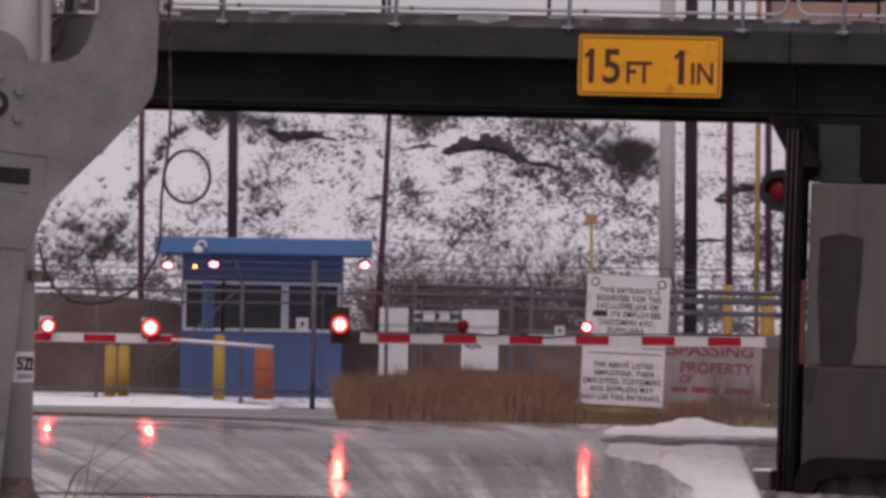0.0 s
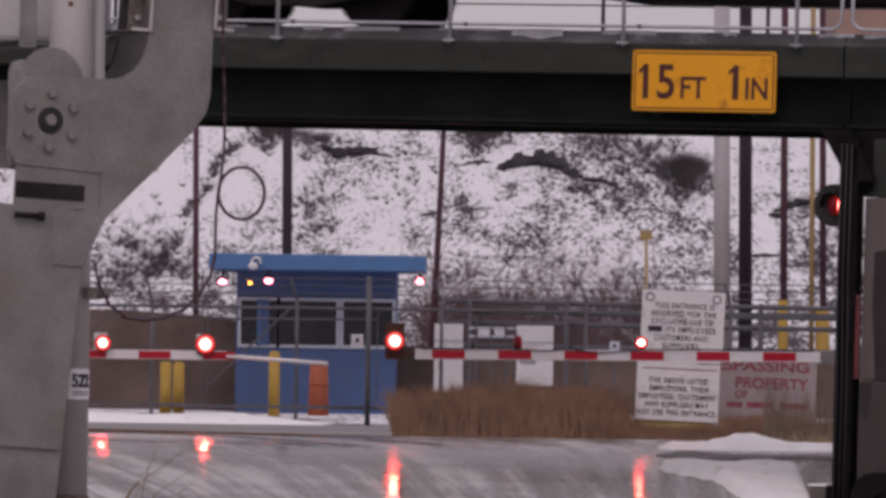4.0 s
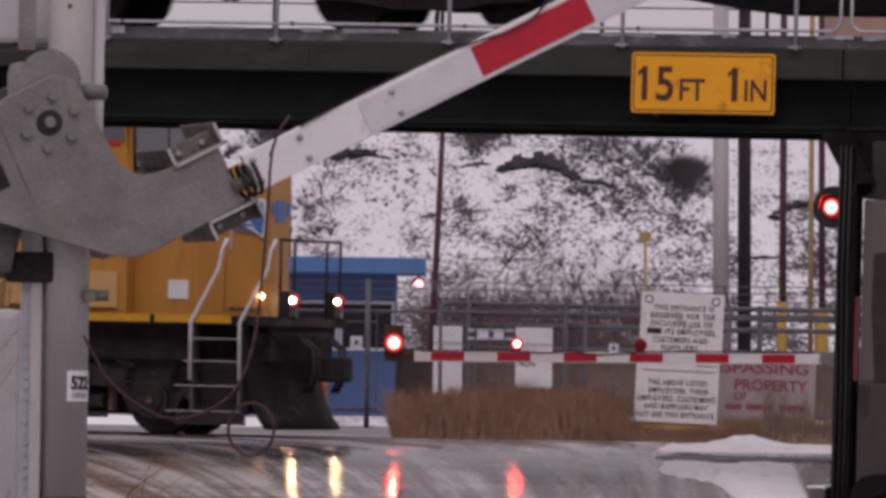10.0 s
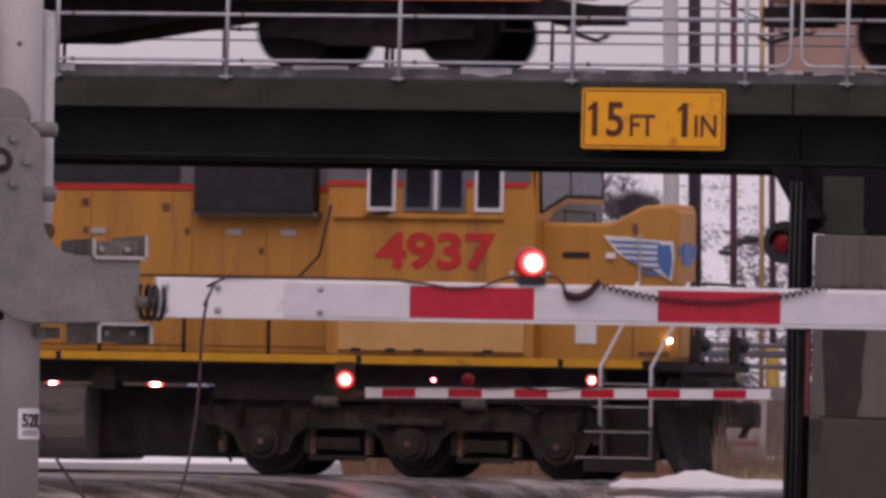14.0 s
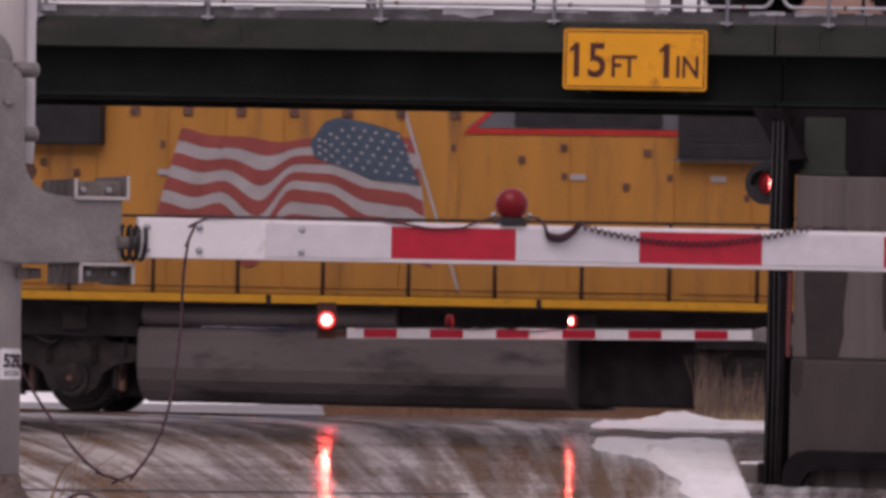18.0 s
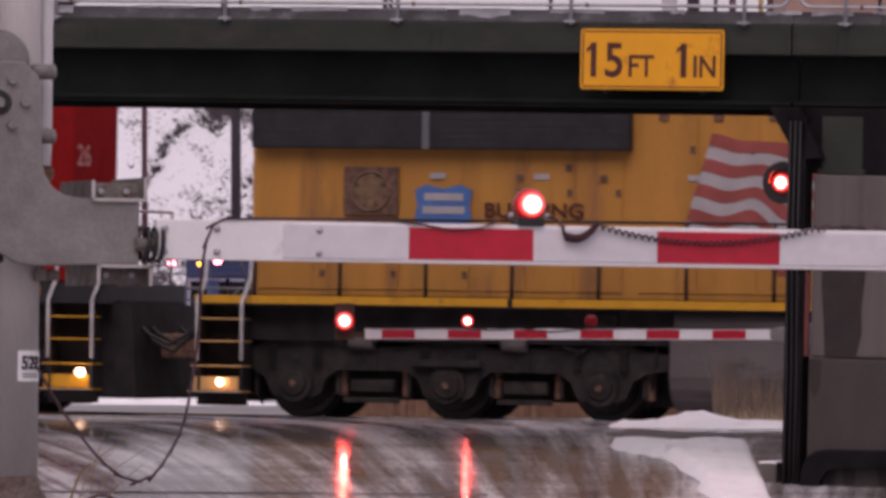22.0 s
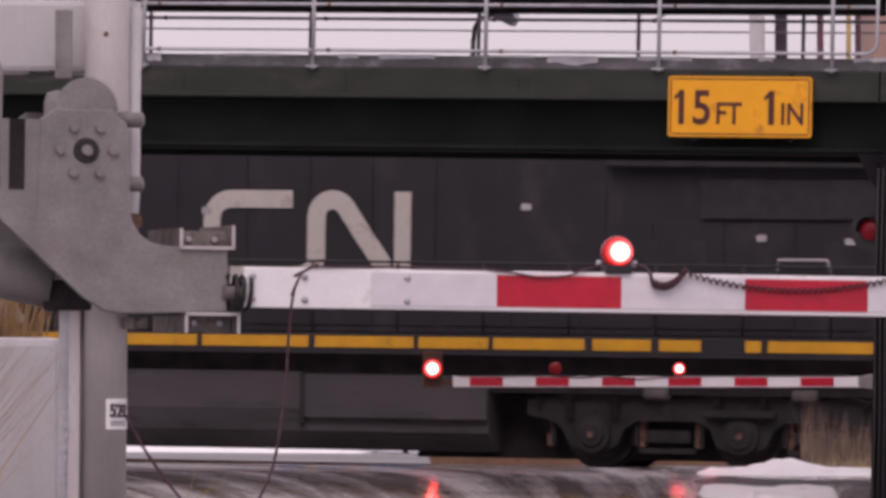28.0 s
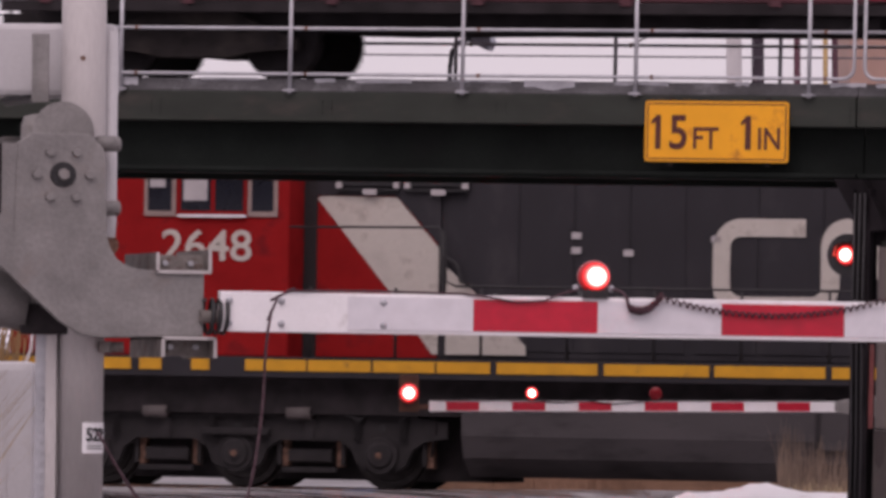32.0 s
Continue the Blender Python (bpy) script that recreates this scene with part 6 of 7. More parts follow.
g = part("radiator", box(B(), -19.44, -14.0, 0.5, 2.6, 3.68, 4.5, 0.02), M_DKGRILL, up4, "black flared radiator grille")
for i in range(8):
    part("louvre", box(B(), -19.4, -14.05, 0.493, 0.499, 3.73 + i * 0.09, 3.765 + i * 0.09), M_DKGRILL, g)
part("radiator_post", box(B(), -16.95, -16.85, 0.47, 0.5, 3.68, 4.48), M_LGREY, g)
seam_doors(up4, -13.9, -8.8, 1.75, 4.35, 0.72, 6, M_YEL, M_RUST)
seam_doors(up4, -8.7, -5.7, 1.75, 3.85, 0.72, 2, M_YEL, M_RUST)
seam_doors(up4, -16.2, -14.1, 1.75, 3.55, 0.72, 3, M_YEL, M_RUST)
seam_doors(up4, -5.6, -3.6, 1.75, 3.5, 0.72, 2, M_YEL, M_RUST)
seam_doors(up4, -19.4, -16.3, 1.75, 2.6, 0.72, 3, M_YEL, M_RUST)
for u in (-7.2, -5.2, -4.4, -13.2, -16.9, -15.4):
    part("tag_plate", box(B(), u, u + 0.22, 0.685, 0.7, 3.28, 3.36), M_FWHITE, up4)
f = part("fan_box", box(B(), -18.15, -17.35, 0.66, 0.72, 2.76, 3.44, 0.03), M_RUST, up4, "rust-brown fan opening")
M_FANB = mat("dusty_fan_blade", (0.2, 0.12, 0.07), 0.8, 0.1, 0.3, 6, 60, 0.2)
for a in range(8):
    part("fan_blade", box(B(), -0.05, 0.05, 0.65, 0.66, 0.05, 0.24, 0, Matrix.Translation((-17.75, 0, 3.1)) @ Matrix.Rotation(radians(45 * a), 4, "Y")), M_FANB, f)
part("fan_hub", cyl(B(), (-17.75, 0.64, 3.1), (-17.75, 0.66, 3.1), 0.09, seg=14), M_FANB, f)
part("fan_ring", tube(B(), [(-17.75 + 0.27 * math.cos(radians(15 * q)), 0.65, 3.1 + 0.27 * math.sin(radians(15 * q))) for q in range(25)], 0.02, 6), M_FANB, f)
part("shield_emblem", prism(B(), [(-17.11, 3.12), (-16.95, 3.2), (-16.7, 3.14), (-16.45, 3.2), (-16.28, 3.12), (-16.32, 2.9), (-16.27, 2.7), (-16.7, 2.55), (-17.12, 2.7), (-17.07, 2.9)], 0.668, 0.679), M_BLUE, up4, "blue shield shape with pale bars")
for z, x0, x1 in ((2.98, -16.97, -16.41), (2.8, -16.99, -16.39)):
    part("shield_bar", box(B(), x0, x1, 0.66, 0.667, z, z + 0.1), M_FWHITE, up4)
lettering("slogan", "BUILDING", 0.28, -16.10, 2.76, 0.678, M_SIGNINK, up4, 1.42, 0.006, "faded dark slogan")
# flag mural: stripes that billow from the fly to the staff
TOP_FOLD = ((0.0, 0.0), (0.14, -0.1), (0.26, -0.11), (0.43, -0.18), (0.55, -0.12), (0.75, -0.02), (1.0, -0.1))
LOW_FOLD = ((0.0, 0.0), (0.12, -0.1), (0.22, -0.03), (0.36, -0.33), (0.5, 0.12), (0.62, 0.1), (0.8, -0.13), (0.93, -0.18), (1.0, -0.3))


def fold(tab, a):
    for (p, x), (q, y) in zip(tab, tab[1:]):
        if a <= q:
            k = (a - p) / (q - p)
            return x + (y - x) * k * k * (3 - 2 * k)
    return tab[-1][1]


def on_flag(a, j):
    """Along the hood and up, at a share of the flag's length and a number of stripes from its top."""
    k = min(1.3, j / 4.5)
    return -12.86 - 0.05 * j + (3.42 + 0.08 * j) * a, 3.93 - 0.17 * j + fold(TOP_FOLD, a) * (1 - k) + fold(LOW_FOLD, a) * k


def flag_piece(name, a0, a1, j0, j1, material, y, parent):
    bm = B()
    k = 44
    vs = []
    for i in range(k + 1):
        a = a0 + (a1 - a0) * i / k
        (u, z), (v, w) = on_flag(a, j0), on_flag(a, j1)
        vs.append([bm.verts.new(p) for p in ((u, y, z), (v, y, w), (v, y + 0.004, w), (u, y + 0.004, z))])
    for r0, r1 in zip(vs, vs[1:]):
        for q in range(4):
            bm.faces.new((r0[q], r1[q], r1[(q + 1) % 4], r0[(q + 1) % 4]))
    bm.faces.new(vs[0]), bm.faces.new(vs[-1][::-1])
    return part(name, bm, material, parent)


flag = flag_piece("flag_mural", 0, 1, 0, 9, M_FWHITE, 0.692, up4)
tagged(flag, "faded billowing striped flag mural")
for j in range(0, 9, 2):
    flag_piece("flag_stripe", 0.0, 1.0, j, j + 1, M_FRED, 0.685, flag)
part("flag_canton", prism(B(), [(-10.96, 3.76), (-10.75, 4.04), (-10.54, 4.1), (-10.13, 4.03), (-9.67, 3.9), (-9.5, 3.5), (-9.36, 3.18), (-9.6, 3.22), (-10.06, 3.25), (-10.43, 3.4), (-10.75, 3.49), (-10.9, 3.55)], 0.674, 0.682), M_NAVY, flag, "faded blue starry corner")
bm = B()
for i in range(8):
    for j in range(6):
        a, b = (i + 0.5 * (j % 2) + 0.3) / 8.0, (j + 0.5) / 6
        top, low = 3.78 + 0.3 * math.sin(min(1, a * 2.2) * 1.57) - 0.2 * a, 3.58 - 0.36 * a ** 0.6
        u, z = -10.88 + 1.3 * a + 0.18 * a * b, top + (low - top) * b
        cyl(bm, (u, 0.674, z), (u, 0.669, z), 0.024, seg=5)
tagged(part("star_field", bm, M_FWHITE, flag), kind="stuff")
part("flag_staff", prism(B(), [(-9.66, 4.3), (-9.61, 4.3), (-8.76, 1.76), (-8.8, 1.76)], 0.678, 0.684), M_FWHITE, up4, "pale painted flag staff")
M_RUST2 = mat("dark_brown_stanchion", (0.05, 0.025, 0.018), 0.8, 0.1, 0.3, 8, 60, 0.2)
# walkway handrails
for u in [-19.2 + 1.24 * i for i in range(13)]:
    part("stanchion", cyl(B(), (u, 0.05, 1.6), (u, 0.05, 2.7), 0.03, seg=8), M_RUST2, up4)
for u in [-13.55 + 0.78 * i for i in range(7)]:
    part("hinge", box(B(), u - 0.07, u + 0.07, 0.676, 0.702, 4.1, 4.22, 0.01), M_RUST, up4)
for u, z in ((-7.9, 3.55), (-7.3, 3.72), (-6.4, 3.2), (-6.1, 3.66), (-15.6, 3.3), (-14.4, 3.3), (-14.9, 3.44)):
    part("hinge", box(B(), u - 0.05, u + 0.05, 0.676, 0.702, z - 0.05, z + 0.05, 0.01), M_RUST, up4)
part("hand_rail", tube(B(), [(-19.6, 0.05, 2.45), (-19.3, 0.05, 2.7), (-3.9, 0.05, 2.7), (-3.6, 0.05, 3.0), (-3.45, 0.05, 3.7)], 0.02, 8), M_BLACK, up4)
# tank, air reservoirs, trucks
part("fuel_tank", xprism(B(), [(0.2, 0.62), (0.24, 0.45), (0.34, 0.3), (0.5, 0.19), (0.7, 0.14), (2.4, 0.14), (2.6, 0.19), (2.76, 0.3), (2.86, 0.45), (2.9, 0.62), (2.9, 1.08), (2.8, 1.18), (0.3, 1.18), (0.22, 1.1)], -13.27, -7.06), M_TANK, up4, "dusty grey fuel tank")
part("air_reservoir", cyl(B(), (-13.2, 0.32, 1.35), (-9.5, 0.32, 1.35), 0.155, seg=20), M_TANK, up4)
part("piping", tube(B(), [(-9.4, 0.3, 1.2), (-8.0, 0.3, 1.22), (-6.5, 0.3, 1.3), (-5, 0.3, 1.25)], 0.03, 8), M_STEEL, up4)
for u in (-14.4, -7.0, -3.6):
    part("sand_box", box(B(), u, u + 0.36, 0.25, 0.6, 1.12, 1.45, 0.02), M_TRUCK, up4)
truck(up4, (-4.5, -2.36, -0.22))
truck(up4, (-18.72, -16.5, -14.3))
steps_well(up4, 0.5, 1.22, M_TANK, M_TANK, 0.4, 0.36, False)
steps_well(up4, -20.0, -19.35, M_YEL2, M_STEEL)
part("rear_step_lamp", ball(B(), (-19.65, -0.05, 0.45), 0.05), G_WARM, up4, "lit step lamp")
part("nose_marker_lamp", ball(B(), (1.14, 1.0, 1.92), 0.04), G_WARM, up4)
bm = B()
grid = []
for i in range(13):
    y = 0.06 + 2.98 * i / 12
    v = 1 - abs(y - 1.55) / 1.49
    row = []
    for k in range(9):
        z = 0.1 + 1.3 * k / 8
        row.append(bm.verts.new((1.3 + 0.42 * v ** 0.8 + 0.3 * ((z - 0.85) / 0.75) ** 2, y, z)))
    grid.append(row)
for r0, r1 in zip(grid, grid[1:]):
    for k in range(8):
        bm.faces.new((r0[k], r1[k], r1[k + 1], r0[k + 1])).smooth = True
plow = part("pilot_plow", bm, mat("scraped_black_plow", (0.014, 0.013, 0.014), 0.8, 0.1, 0.3, 3, 40, 0.3, (0.05, 0.045, 0.045), 0.3, 2, spec=0.2), up4, "black curved pilot plow")
plow.modifiers.new("plate", "SOLIDIFY").thickness = 0.03
part("pilot_sheet", box(B(), 1.1, 1.3, 0.15, 2.95, 0.3, 1.45, 0.02), M_STEEL, up4)
for y in (0.9, 1.1, 2.0, 2.2):
    part("mu_hose", tube(B(), [(1.7, y, 1.4), (1.95, y, 1.2), (1.98, y, 0.85), (1.85, y, 0.6)], 0.03, 6), M_BLACK, up4)
part("coupler", box(B(), 1.5, 2.25, 1.35, 1.75, 0.75, 1.1, 0.05), M_STEEL, up4)
part("end_sheet", box(B(), -20.1, -19.3, 0.62, 2.8, 0.2, 1.5, 0.02), M_STEEL, up4, "black end sheet under the platform")
part("underframe_gear", box(B(), -7.2, -4.9, 0.8, 2.2, 0.2, 1.17, 0.05), M_STEEL, up4)
part("underframe_gear", box(B(), -14.6, -13.1, 0.8, 2.2, 0.2, 1.1, 0.05), M_STEEL, up4)
for y in (0.35, 0.9, 2.2, 2.75):
    part("front_post", cyl(B(), (1.66, y, 1.6), (1.66, y, 2.7), 0.022, seg=8), M_BLACK, up4)
part("front_rail", tube(B(), [(1.66, 0.35, 2.7), (1.66, 2.75, 2.7)], 0.022, 8), M_BLACK, up4)
ditch = []
G_DITCH = lit_lens("lit_ditch_light", (1.0, 0.62, 0.34), (1.0, 1.4, 1.5), (0.0002, 0.0, 0.0), 900)
for y in (0.82, 2.62):
    dl = part("ditch_light", box(B(), 1.52, 1.68, y - 0.13, y + 0.13, 1.64, 2.0, 0.02), M_BLACK, up4)
    dlo = lens("ditch_lens", 0.1, up4, (1.7, y - 0.02, 1.87), 0.7, 0.5, (G_DITCH, G_DITCH, M_BLACK))
    ditch.append(dlo)
part("cab_lamp", ball(B(), (-1.9, 0.0, 1.33), 0.03), G_PINK, up4)

# the black trailing locomotive, its rear end leading
cn = thing("locomotive", "black diesel locomotive with red cab and cream diagonal stripe", "locomotive", TRACK)
part("frame", box(B(), -43.485, -21.5, 0.3, 2.8, 1.0, 1.55), M_STEEL, cn)
part("deck", box(B(), -43.685, -21.35, 0.02, 3.08, 1.5, 1.78, 0.01), M_CNB, cn)
for x0, x1 in ((-43.485, -42.685), (-42.585, -41.785), (-41.705, -41.305), (-41.175, -40.855), (-40.405, -40.145), (-39.615, -38.725), (-38.695, -37.785), (-37.745, -36.855), (-36.825, -36.055), (-35.955, -34.515), (-34.415, -32.925), (-32.845, -31.285),
               (-31.185, -29.755), (-29.675, -28.665), (-28.595, -27.285), (-27.165, -26.335), (-26.215, -25.625), (-24.99, -24.77), (-24.67, -23.01), (-22.96, -22.62), (-22.54, -22.35)):
    part("frame_stripe", box(B(), x0, x1, 0.004, 0.019, 1.59, 1.745), M_STRIPE, cn, "yellow frame stripe segment")
cc = part("cab", prism(B(), [(-42.185, 1.78), (-39.025, 1.78), (-39.025, 4.7), (-39.185, 4.8), (-41.885, 4.8), (-42.185, 4.6)], 0.06, 3.04, 0.03), M_CNR, cn, "orange-red cab")
part("nose", prism(B(), [(-43.285, 1.78), (-42.165, 1.78), (-42.165, 3.7), (-42.985, 3.6), (-43.285, 3.3)], 0.4, 2.7, 0.06), M_CNR, cn, "orange-red nose")
M_TANF = mat("tan_window_frame", (0.3, 0.22, 0.2), 0.6, 0, 0.15, 6, 60, 0.05)
for x0, x1, q in ((-41.155, -40.685, M_TANF), (-40.645, -39.645, M_CNR), (-39.625, -39.185, M_TANF)):
    w = part("cab_window", box(B(), x0, x1, 0.03, 0.058, 3.7, 4.55, 0.015), q, cc, "framed cab window")
    for p0, p1 in ((x0 + 0.06, x1 - 0.06),) if x1 - x0 < 0.6 else ((x0 + 0.04, x0 + 0.48), (x0 + 0.54, x1 - 0.04)):
        part("pane", box(B(), p0, p1, 0.022, 0.029, 3.78, 4.5), M_WINDOW, w)
# pale plates stand in for snow reflected in the panes
part("pane_reflection", box(B(), -40.565, -40.215, 0.016, 0.0215, 3.92, 4.46), M_FWHITE, cc, "pale snow reflection painted on the pane")
part("pane_reflection", box(B(), -41.065, -40.835, 0.016, 0.0215, 4.1, 4.46), M_FWHITE, cc, "pale snow reflection painted on the pane")
part("window_ledge", box(B(), -40.645, -39.645, 0.0, 0.03, 3.69, 3.73), M_WHITE, cc)
lettering("road_number", "2648", 0.6, -40.885, 3.1, 0.05, M_CREAM, cc, 1.32, 0.006, "cream road number")
hood = part("hood", box(B(), -38.885, -22.16, 0.72, 2.38, 1.78, 4.5, 0.04), M_CNB, cn, "long black engine hood")
# black filler for the shade between cab and hood
part("cab_gap_shade", box(B(), -39.035, -38.835, 0.66, 2.4, 1.78, 4.48), M_BLACK, cn)
part("red_hood", box(B(), -38.835, -37.085, 0.685, 0.72, 1.8, 4.42), M_CNR, cn, "red hood section")
part("cream_stripe", prism(B(), [(-38.835, 3.98), (-38.785, 4.01), (-37.675, 4.0), (-37.05, 3.31), (-37.05, 1.85), (-37.135, 1.85), (-37.785, 2.73)], 0.672, 0.684), M_CREAM, cn, "broad cream diagonal stripe")
part("cream_stripe", prism(B(), [(-36.945, 3.04), (-36.545, 2.72), (-35.785, 1.98), (-35.785, 1.85), (-36.945, 1.85)], 0.69, 0.719), M_CREAM, cn, "end of the cream stripe below the doors")
part("black_wedge", prism(B(), [(-37.675, 4.02), (-38.835, 4.02), (-38.835, 4.45), (-37.025, 4.45), (-37.025, 3.33)], 0.66, 0.719), M_CNB, cn)
part("drain_pipe", tube(B(), [(-36.995, 0.66, 3.55), (-36.995, 0.66, 2.6), (-36.885, 0.66, 2.4)], 0.03, 8), M_BLACK, cn)
part("hose", tube(B(), [(-36.965, 0.64, 3.2), (-36.785, 0.62, 3.1), (-36.705, 0.62, 2.85), (-36.535, 0.64, 2.8)], 0.025, 6), M_BLACK, cn)
for u in (-38.085, -37.085):
    part("roof_rack", box(B(), u - 0.4, u + 0.4, 0.62, 0.66, 4.15, 4.4, 0.01), M_DKGRILL, cn)
    for d in (-0.42, 0.42):
        part("rack_post", box(B(), u + d - 0.04, u + d + 0.04, 0.6, 0.66, 4.12, 4.35), M_FWHITE, cn)
    part("rack_rail", box(B(), u - 0.45, u + 0.45, 0.6, 0.66, 4.08, 4.12), M_BLACK, cn)
    part("grab_plate", box(B(), u - 0.06, u + 0.14, 0.58, 0.6, 4.03, 4.11), M_FWHITE, cn)
M_FRED2 = mat("faded_pinkish_numerals", (0.42, 0.16, 0.15), 0.6, 0, 0.2, 5, 60, 0.03)
part("red_end", box(B(), -22.58, -22.15, 0.69, 2.41, 1.8, 4.52, 0.03), M_CNR, cn, "orange-red hood end")
digits = lettering("end_number", "26", 0.42, 0.0, 3.42, 0.0, M_FRED2, cn, 0.5, 0.004, "faded number on the hood end")
for v in digits.data.vertices:
    v.co = Vector((-22.146 - v.co.y, 0.86 + v.co.x, v.co.z))
part("radiator", box(B(), -27.19, -22.6, 0.5, 2.6, 4.1, 4.6, 0.02), M_DKGRILL, cn, "black radiator overhang")
part("dark_intake", box(B(), -25.86, -22.94, 0.66, 0.72, 3.4, 3.94, 0.01), M_DKGRILL, cn, "black intake grille")
for u in (-26.83, -26.2, -24.13, -23.3):
    part("door_vent", box(B(), u, u + 0.42, 0.694, 0.7, 2.7, 3.11), M_DKGRILL, cn, "black vent in the door")
part("side_panel", box(B(), -29.08, -27.24, 0.69, 0.7, 2.3, 3.86, 0.006), M_CNB, cn)
seam_doors(cn, -36.685, -33.485, 1.9, 4.2, 0.72, 4, M_CNB, M_CNB)
seam_doors(cn, -33.385, -29.685, 1.9, 4.3, 0.72, 4, M_CNB, M_CNB)
seam_doors(cn, -29.585, -23.5, 1.9, 3.35, 0.72, 6, M_CNB, M_CNB)
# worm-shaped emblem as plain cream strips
def strip(pts, w, name="emblem_strip"):
    bm = B()
    vs = []
    for i, (u, z) in enumerate(pts):
        a, b = pts[max(i - 1, 0)], pts[min(i + 1, len(pts) - 1)]
        dx, dz = b[0] - a[0], b[1] - a[1]
        q = math.hypot(dx, dz)
        nx, nz = -dz / q * w / 2, dx / q * w / 2
        vs.append((bm.verts.new((u + nx, 0.686, z + nz)), bm.verts.new((u - nx, 0.686, z - nz))))
    for (a, b), (c, d) in zip(vs, vs[1:]):
        bm.faces.new((a, c, d, b))
    ob = part(name, bm, M_CREAM, cn, "cream emblem strip")
    ob.modifiers.new("skin", "SOLIDIFY").thickness = 0.006


def arc(cx, cz, r, a0, a1, k=8):
    return [(cx + r * math.cos(radians(a0 + (a1 - a0) * i / k)), cz + r * math.sin(radians(a0 + (a1 - a0) * i / k))) for i in range(k + 1)]


strip([(-31.795, 3.627)] + arc(-32.705, 3.347, 0.28, 90, 180) + arc(-32.705, 2.85, 0.28, 180, 270) + [(-31.735, 2.57)] + arc(-31.715, 2.85, 0.28, 275, 350), 0.245)
strip([(-31.44, 2.8)] + arc(-31.205, 3.39, 0.235, 180, 35) + [(-30.735, 3.12), (-30.445, 2.72)], 0.265)
strip([(-30.485, 2.76)] + arc(-30.315, 2.7, 0.14, 200, 340) + [(-30.175, 2.85), (-30.175, 3.74)], 0.24)
for u, z in ((-35.135, 3.45), (-35.135, 3.25), (-34.385, 3.22), (-33.135, 3.42), (-28.45, 3.5), (-23.81, 3.06), (-25.07, 3.1)):
    part("tag_plate", box(B(), u, u + 0.14, 0.68, 0.69, z, z + 0.09), M_FWHITE, cn)
for u in [-38.685 + 1.24 * i for i in range(13)]:
    part("stanchion", cyl(B(), (u, 0.05, 1.75), (u, 0.05, 2.75), 0.022, seg=8), M_BLACK, cn)
part("hand_rail", tube(B(), [(-39.005, 0.05, 3.57), (-36.835, 0.05, 3.58), (-36.745, 0.05, 3.5), (-36.725, 0.05, 2.85), (-36.585, 0.05, 2.78), (-23.2, 0.05, 2.75), (-22.9, 0.05, 2.45)], 0.018, 8), M_BLACK, cn)
part("grab_iron", tube(B(), [(-24.7, 0.5, 2.7), (-24.7, 0.5, 2.85), (-24.0, 0.5, 2.85), (-23.9, 0.5, 2.5)], 0.02, 6), M_FWHITE, cn)
M_CNTANK = mat("dusty_black_fuel_tank", (0.055, 0.048, 0.052), 0.75, 0, 0.18, 1.2, 40, 0.15, (0.025, 0.022, 0.024), 0.3, 1.5, (0.6, 1, 2))
part("fuel_tank", xprism(B(), [(0.2, 0.74), (0.3, 0.44), (0.62, 0.18), (2.48, 0.18), (2.8, 0.44), (2.9, 0.74), (2.9, 1.25), (0.2, 1.25)], -36.52, -31.47), M_CNTANK, cn, "dusty dark fuel tank")
part("fuel_tank", xprism(B(), [(0.3, 0.44), (0.62, 0.18), (2.48, 0.18), (2.8, 0.44), (2.8, 1.2), (0.3, 1.2)], -31.47, -28.74), M_CNTANK, cn, "dusty dark fuel tank")
part("tank_cover", box(B(), -31.4, -28.74, 0.2, 0.3, 0.62, 1.22, 0.01), M_CNTANK, cn, "flat dusty cover plate")
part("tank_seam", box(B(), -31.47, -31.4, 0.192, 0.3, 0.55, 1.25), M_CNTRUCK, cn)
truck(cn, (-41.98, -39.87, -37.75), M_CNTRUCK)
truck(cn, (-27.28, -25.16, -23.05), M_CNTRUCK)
steps_well(cn, -22.2, -21.55, M_STRIPE, M_CNB)
steps_well(cn, -43.485, -42.885, M_STRIPE, M_CNB)
part("step_lamp", ball(B(), (-21.7, -0.06, 0.55), 0.06), G_WARM, cn, "lit step lamp")
part("end_sheet", box(B(), -22.4, -21.25, 0.36, 2.8, 0.2, 1.55, 0.02), M_STEEL, cn, "black end sheet under the platform")
part("underframe_gear", box(B(), -29.985, -22.4, 0.9, 2.2, 0.1, 1.2), M_STEEL, cn)
part("underframe_gear", box(B(), -43.285, -36.285, 0.9, 2.2, 0.1, 1.2), M_STEEL, cn)
part("end_plow", prism(B(), [(-21.3, 0.2), (-21.0, 0.2), (-21.1, 1.5), (-21.4, 1.5)], 0.3, 2.8), M_STEEL, cn)
part("coupler", box(B(), -21.4, -20.4, 1.35, 1.75, 0.75, 1.1, 0.05), M_RUST, cn)
for i, y in enumerate((0.7, 0.9, 1.1, 2.0, 2.2)):
    part("jumper_hose", tube(B(), [(-21.3, y, 1.4), (-21.0, y, 1.1 - 0.1 * (i % 2)), (-20.7, y, 0.95 - 0.1 * (i % 2)), (-20.4, y, 1.1), (-20.15, y, 1.4)], 0.03, 6), M_BLACK, cn)
for y in (0.35, 2.75):
    part("end_post", cyl(B(), (-21.45, y, 1.78), (-21.45, y, 2.8), 0.022, seg=8), M_FWHITE, cn)
part("end_rail", tube(B(), [(-21.45, 0.35, 2.8), (-21.45, 2.75, 2.8)], 0.022, 8), M_FWHITE, cn)
part("blue_box", box(B(), -21.9, -21.6, 0.9, 1.5, 1.78, 2.25, 0.02), M_BLUE, cn)
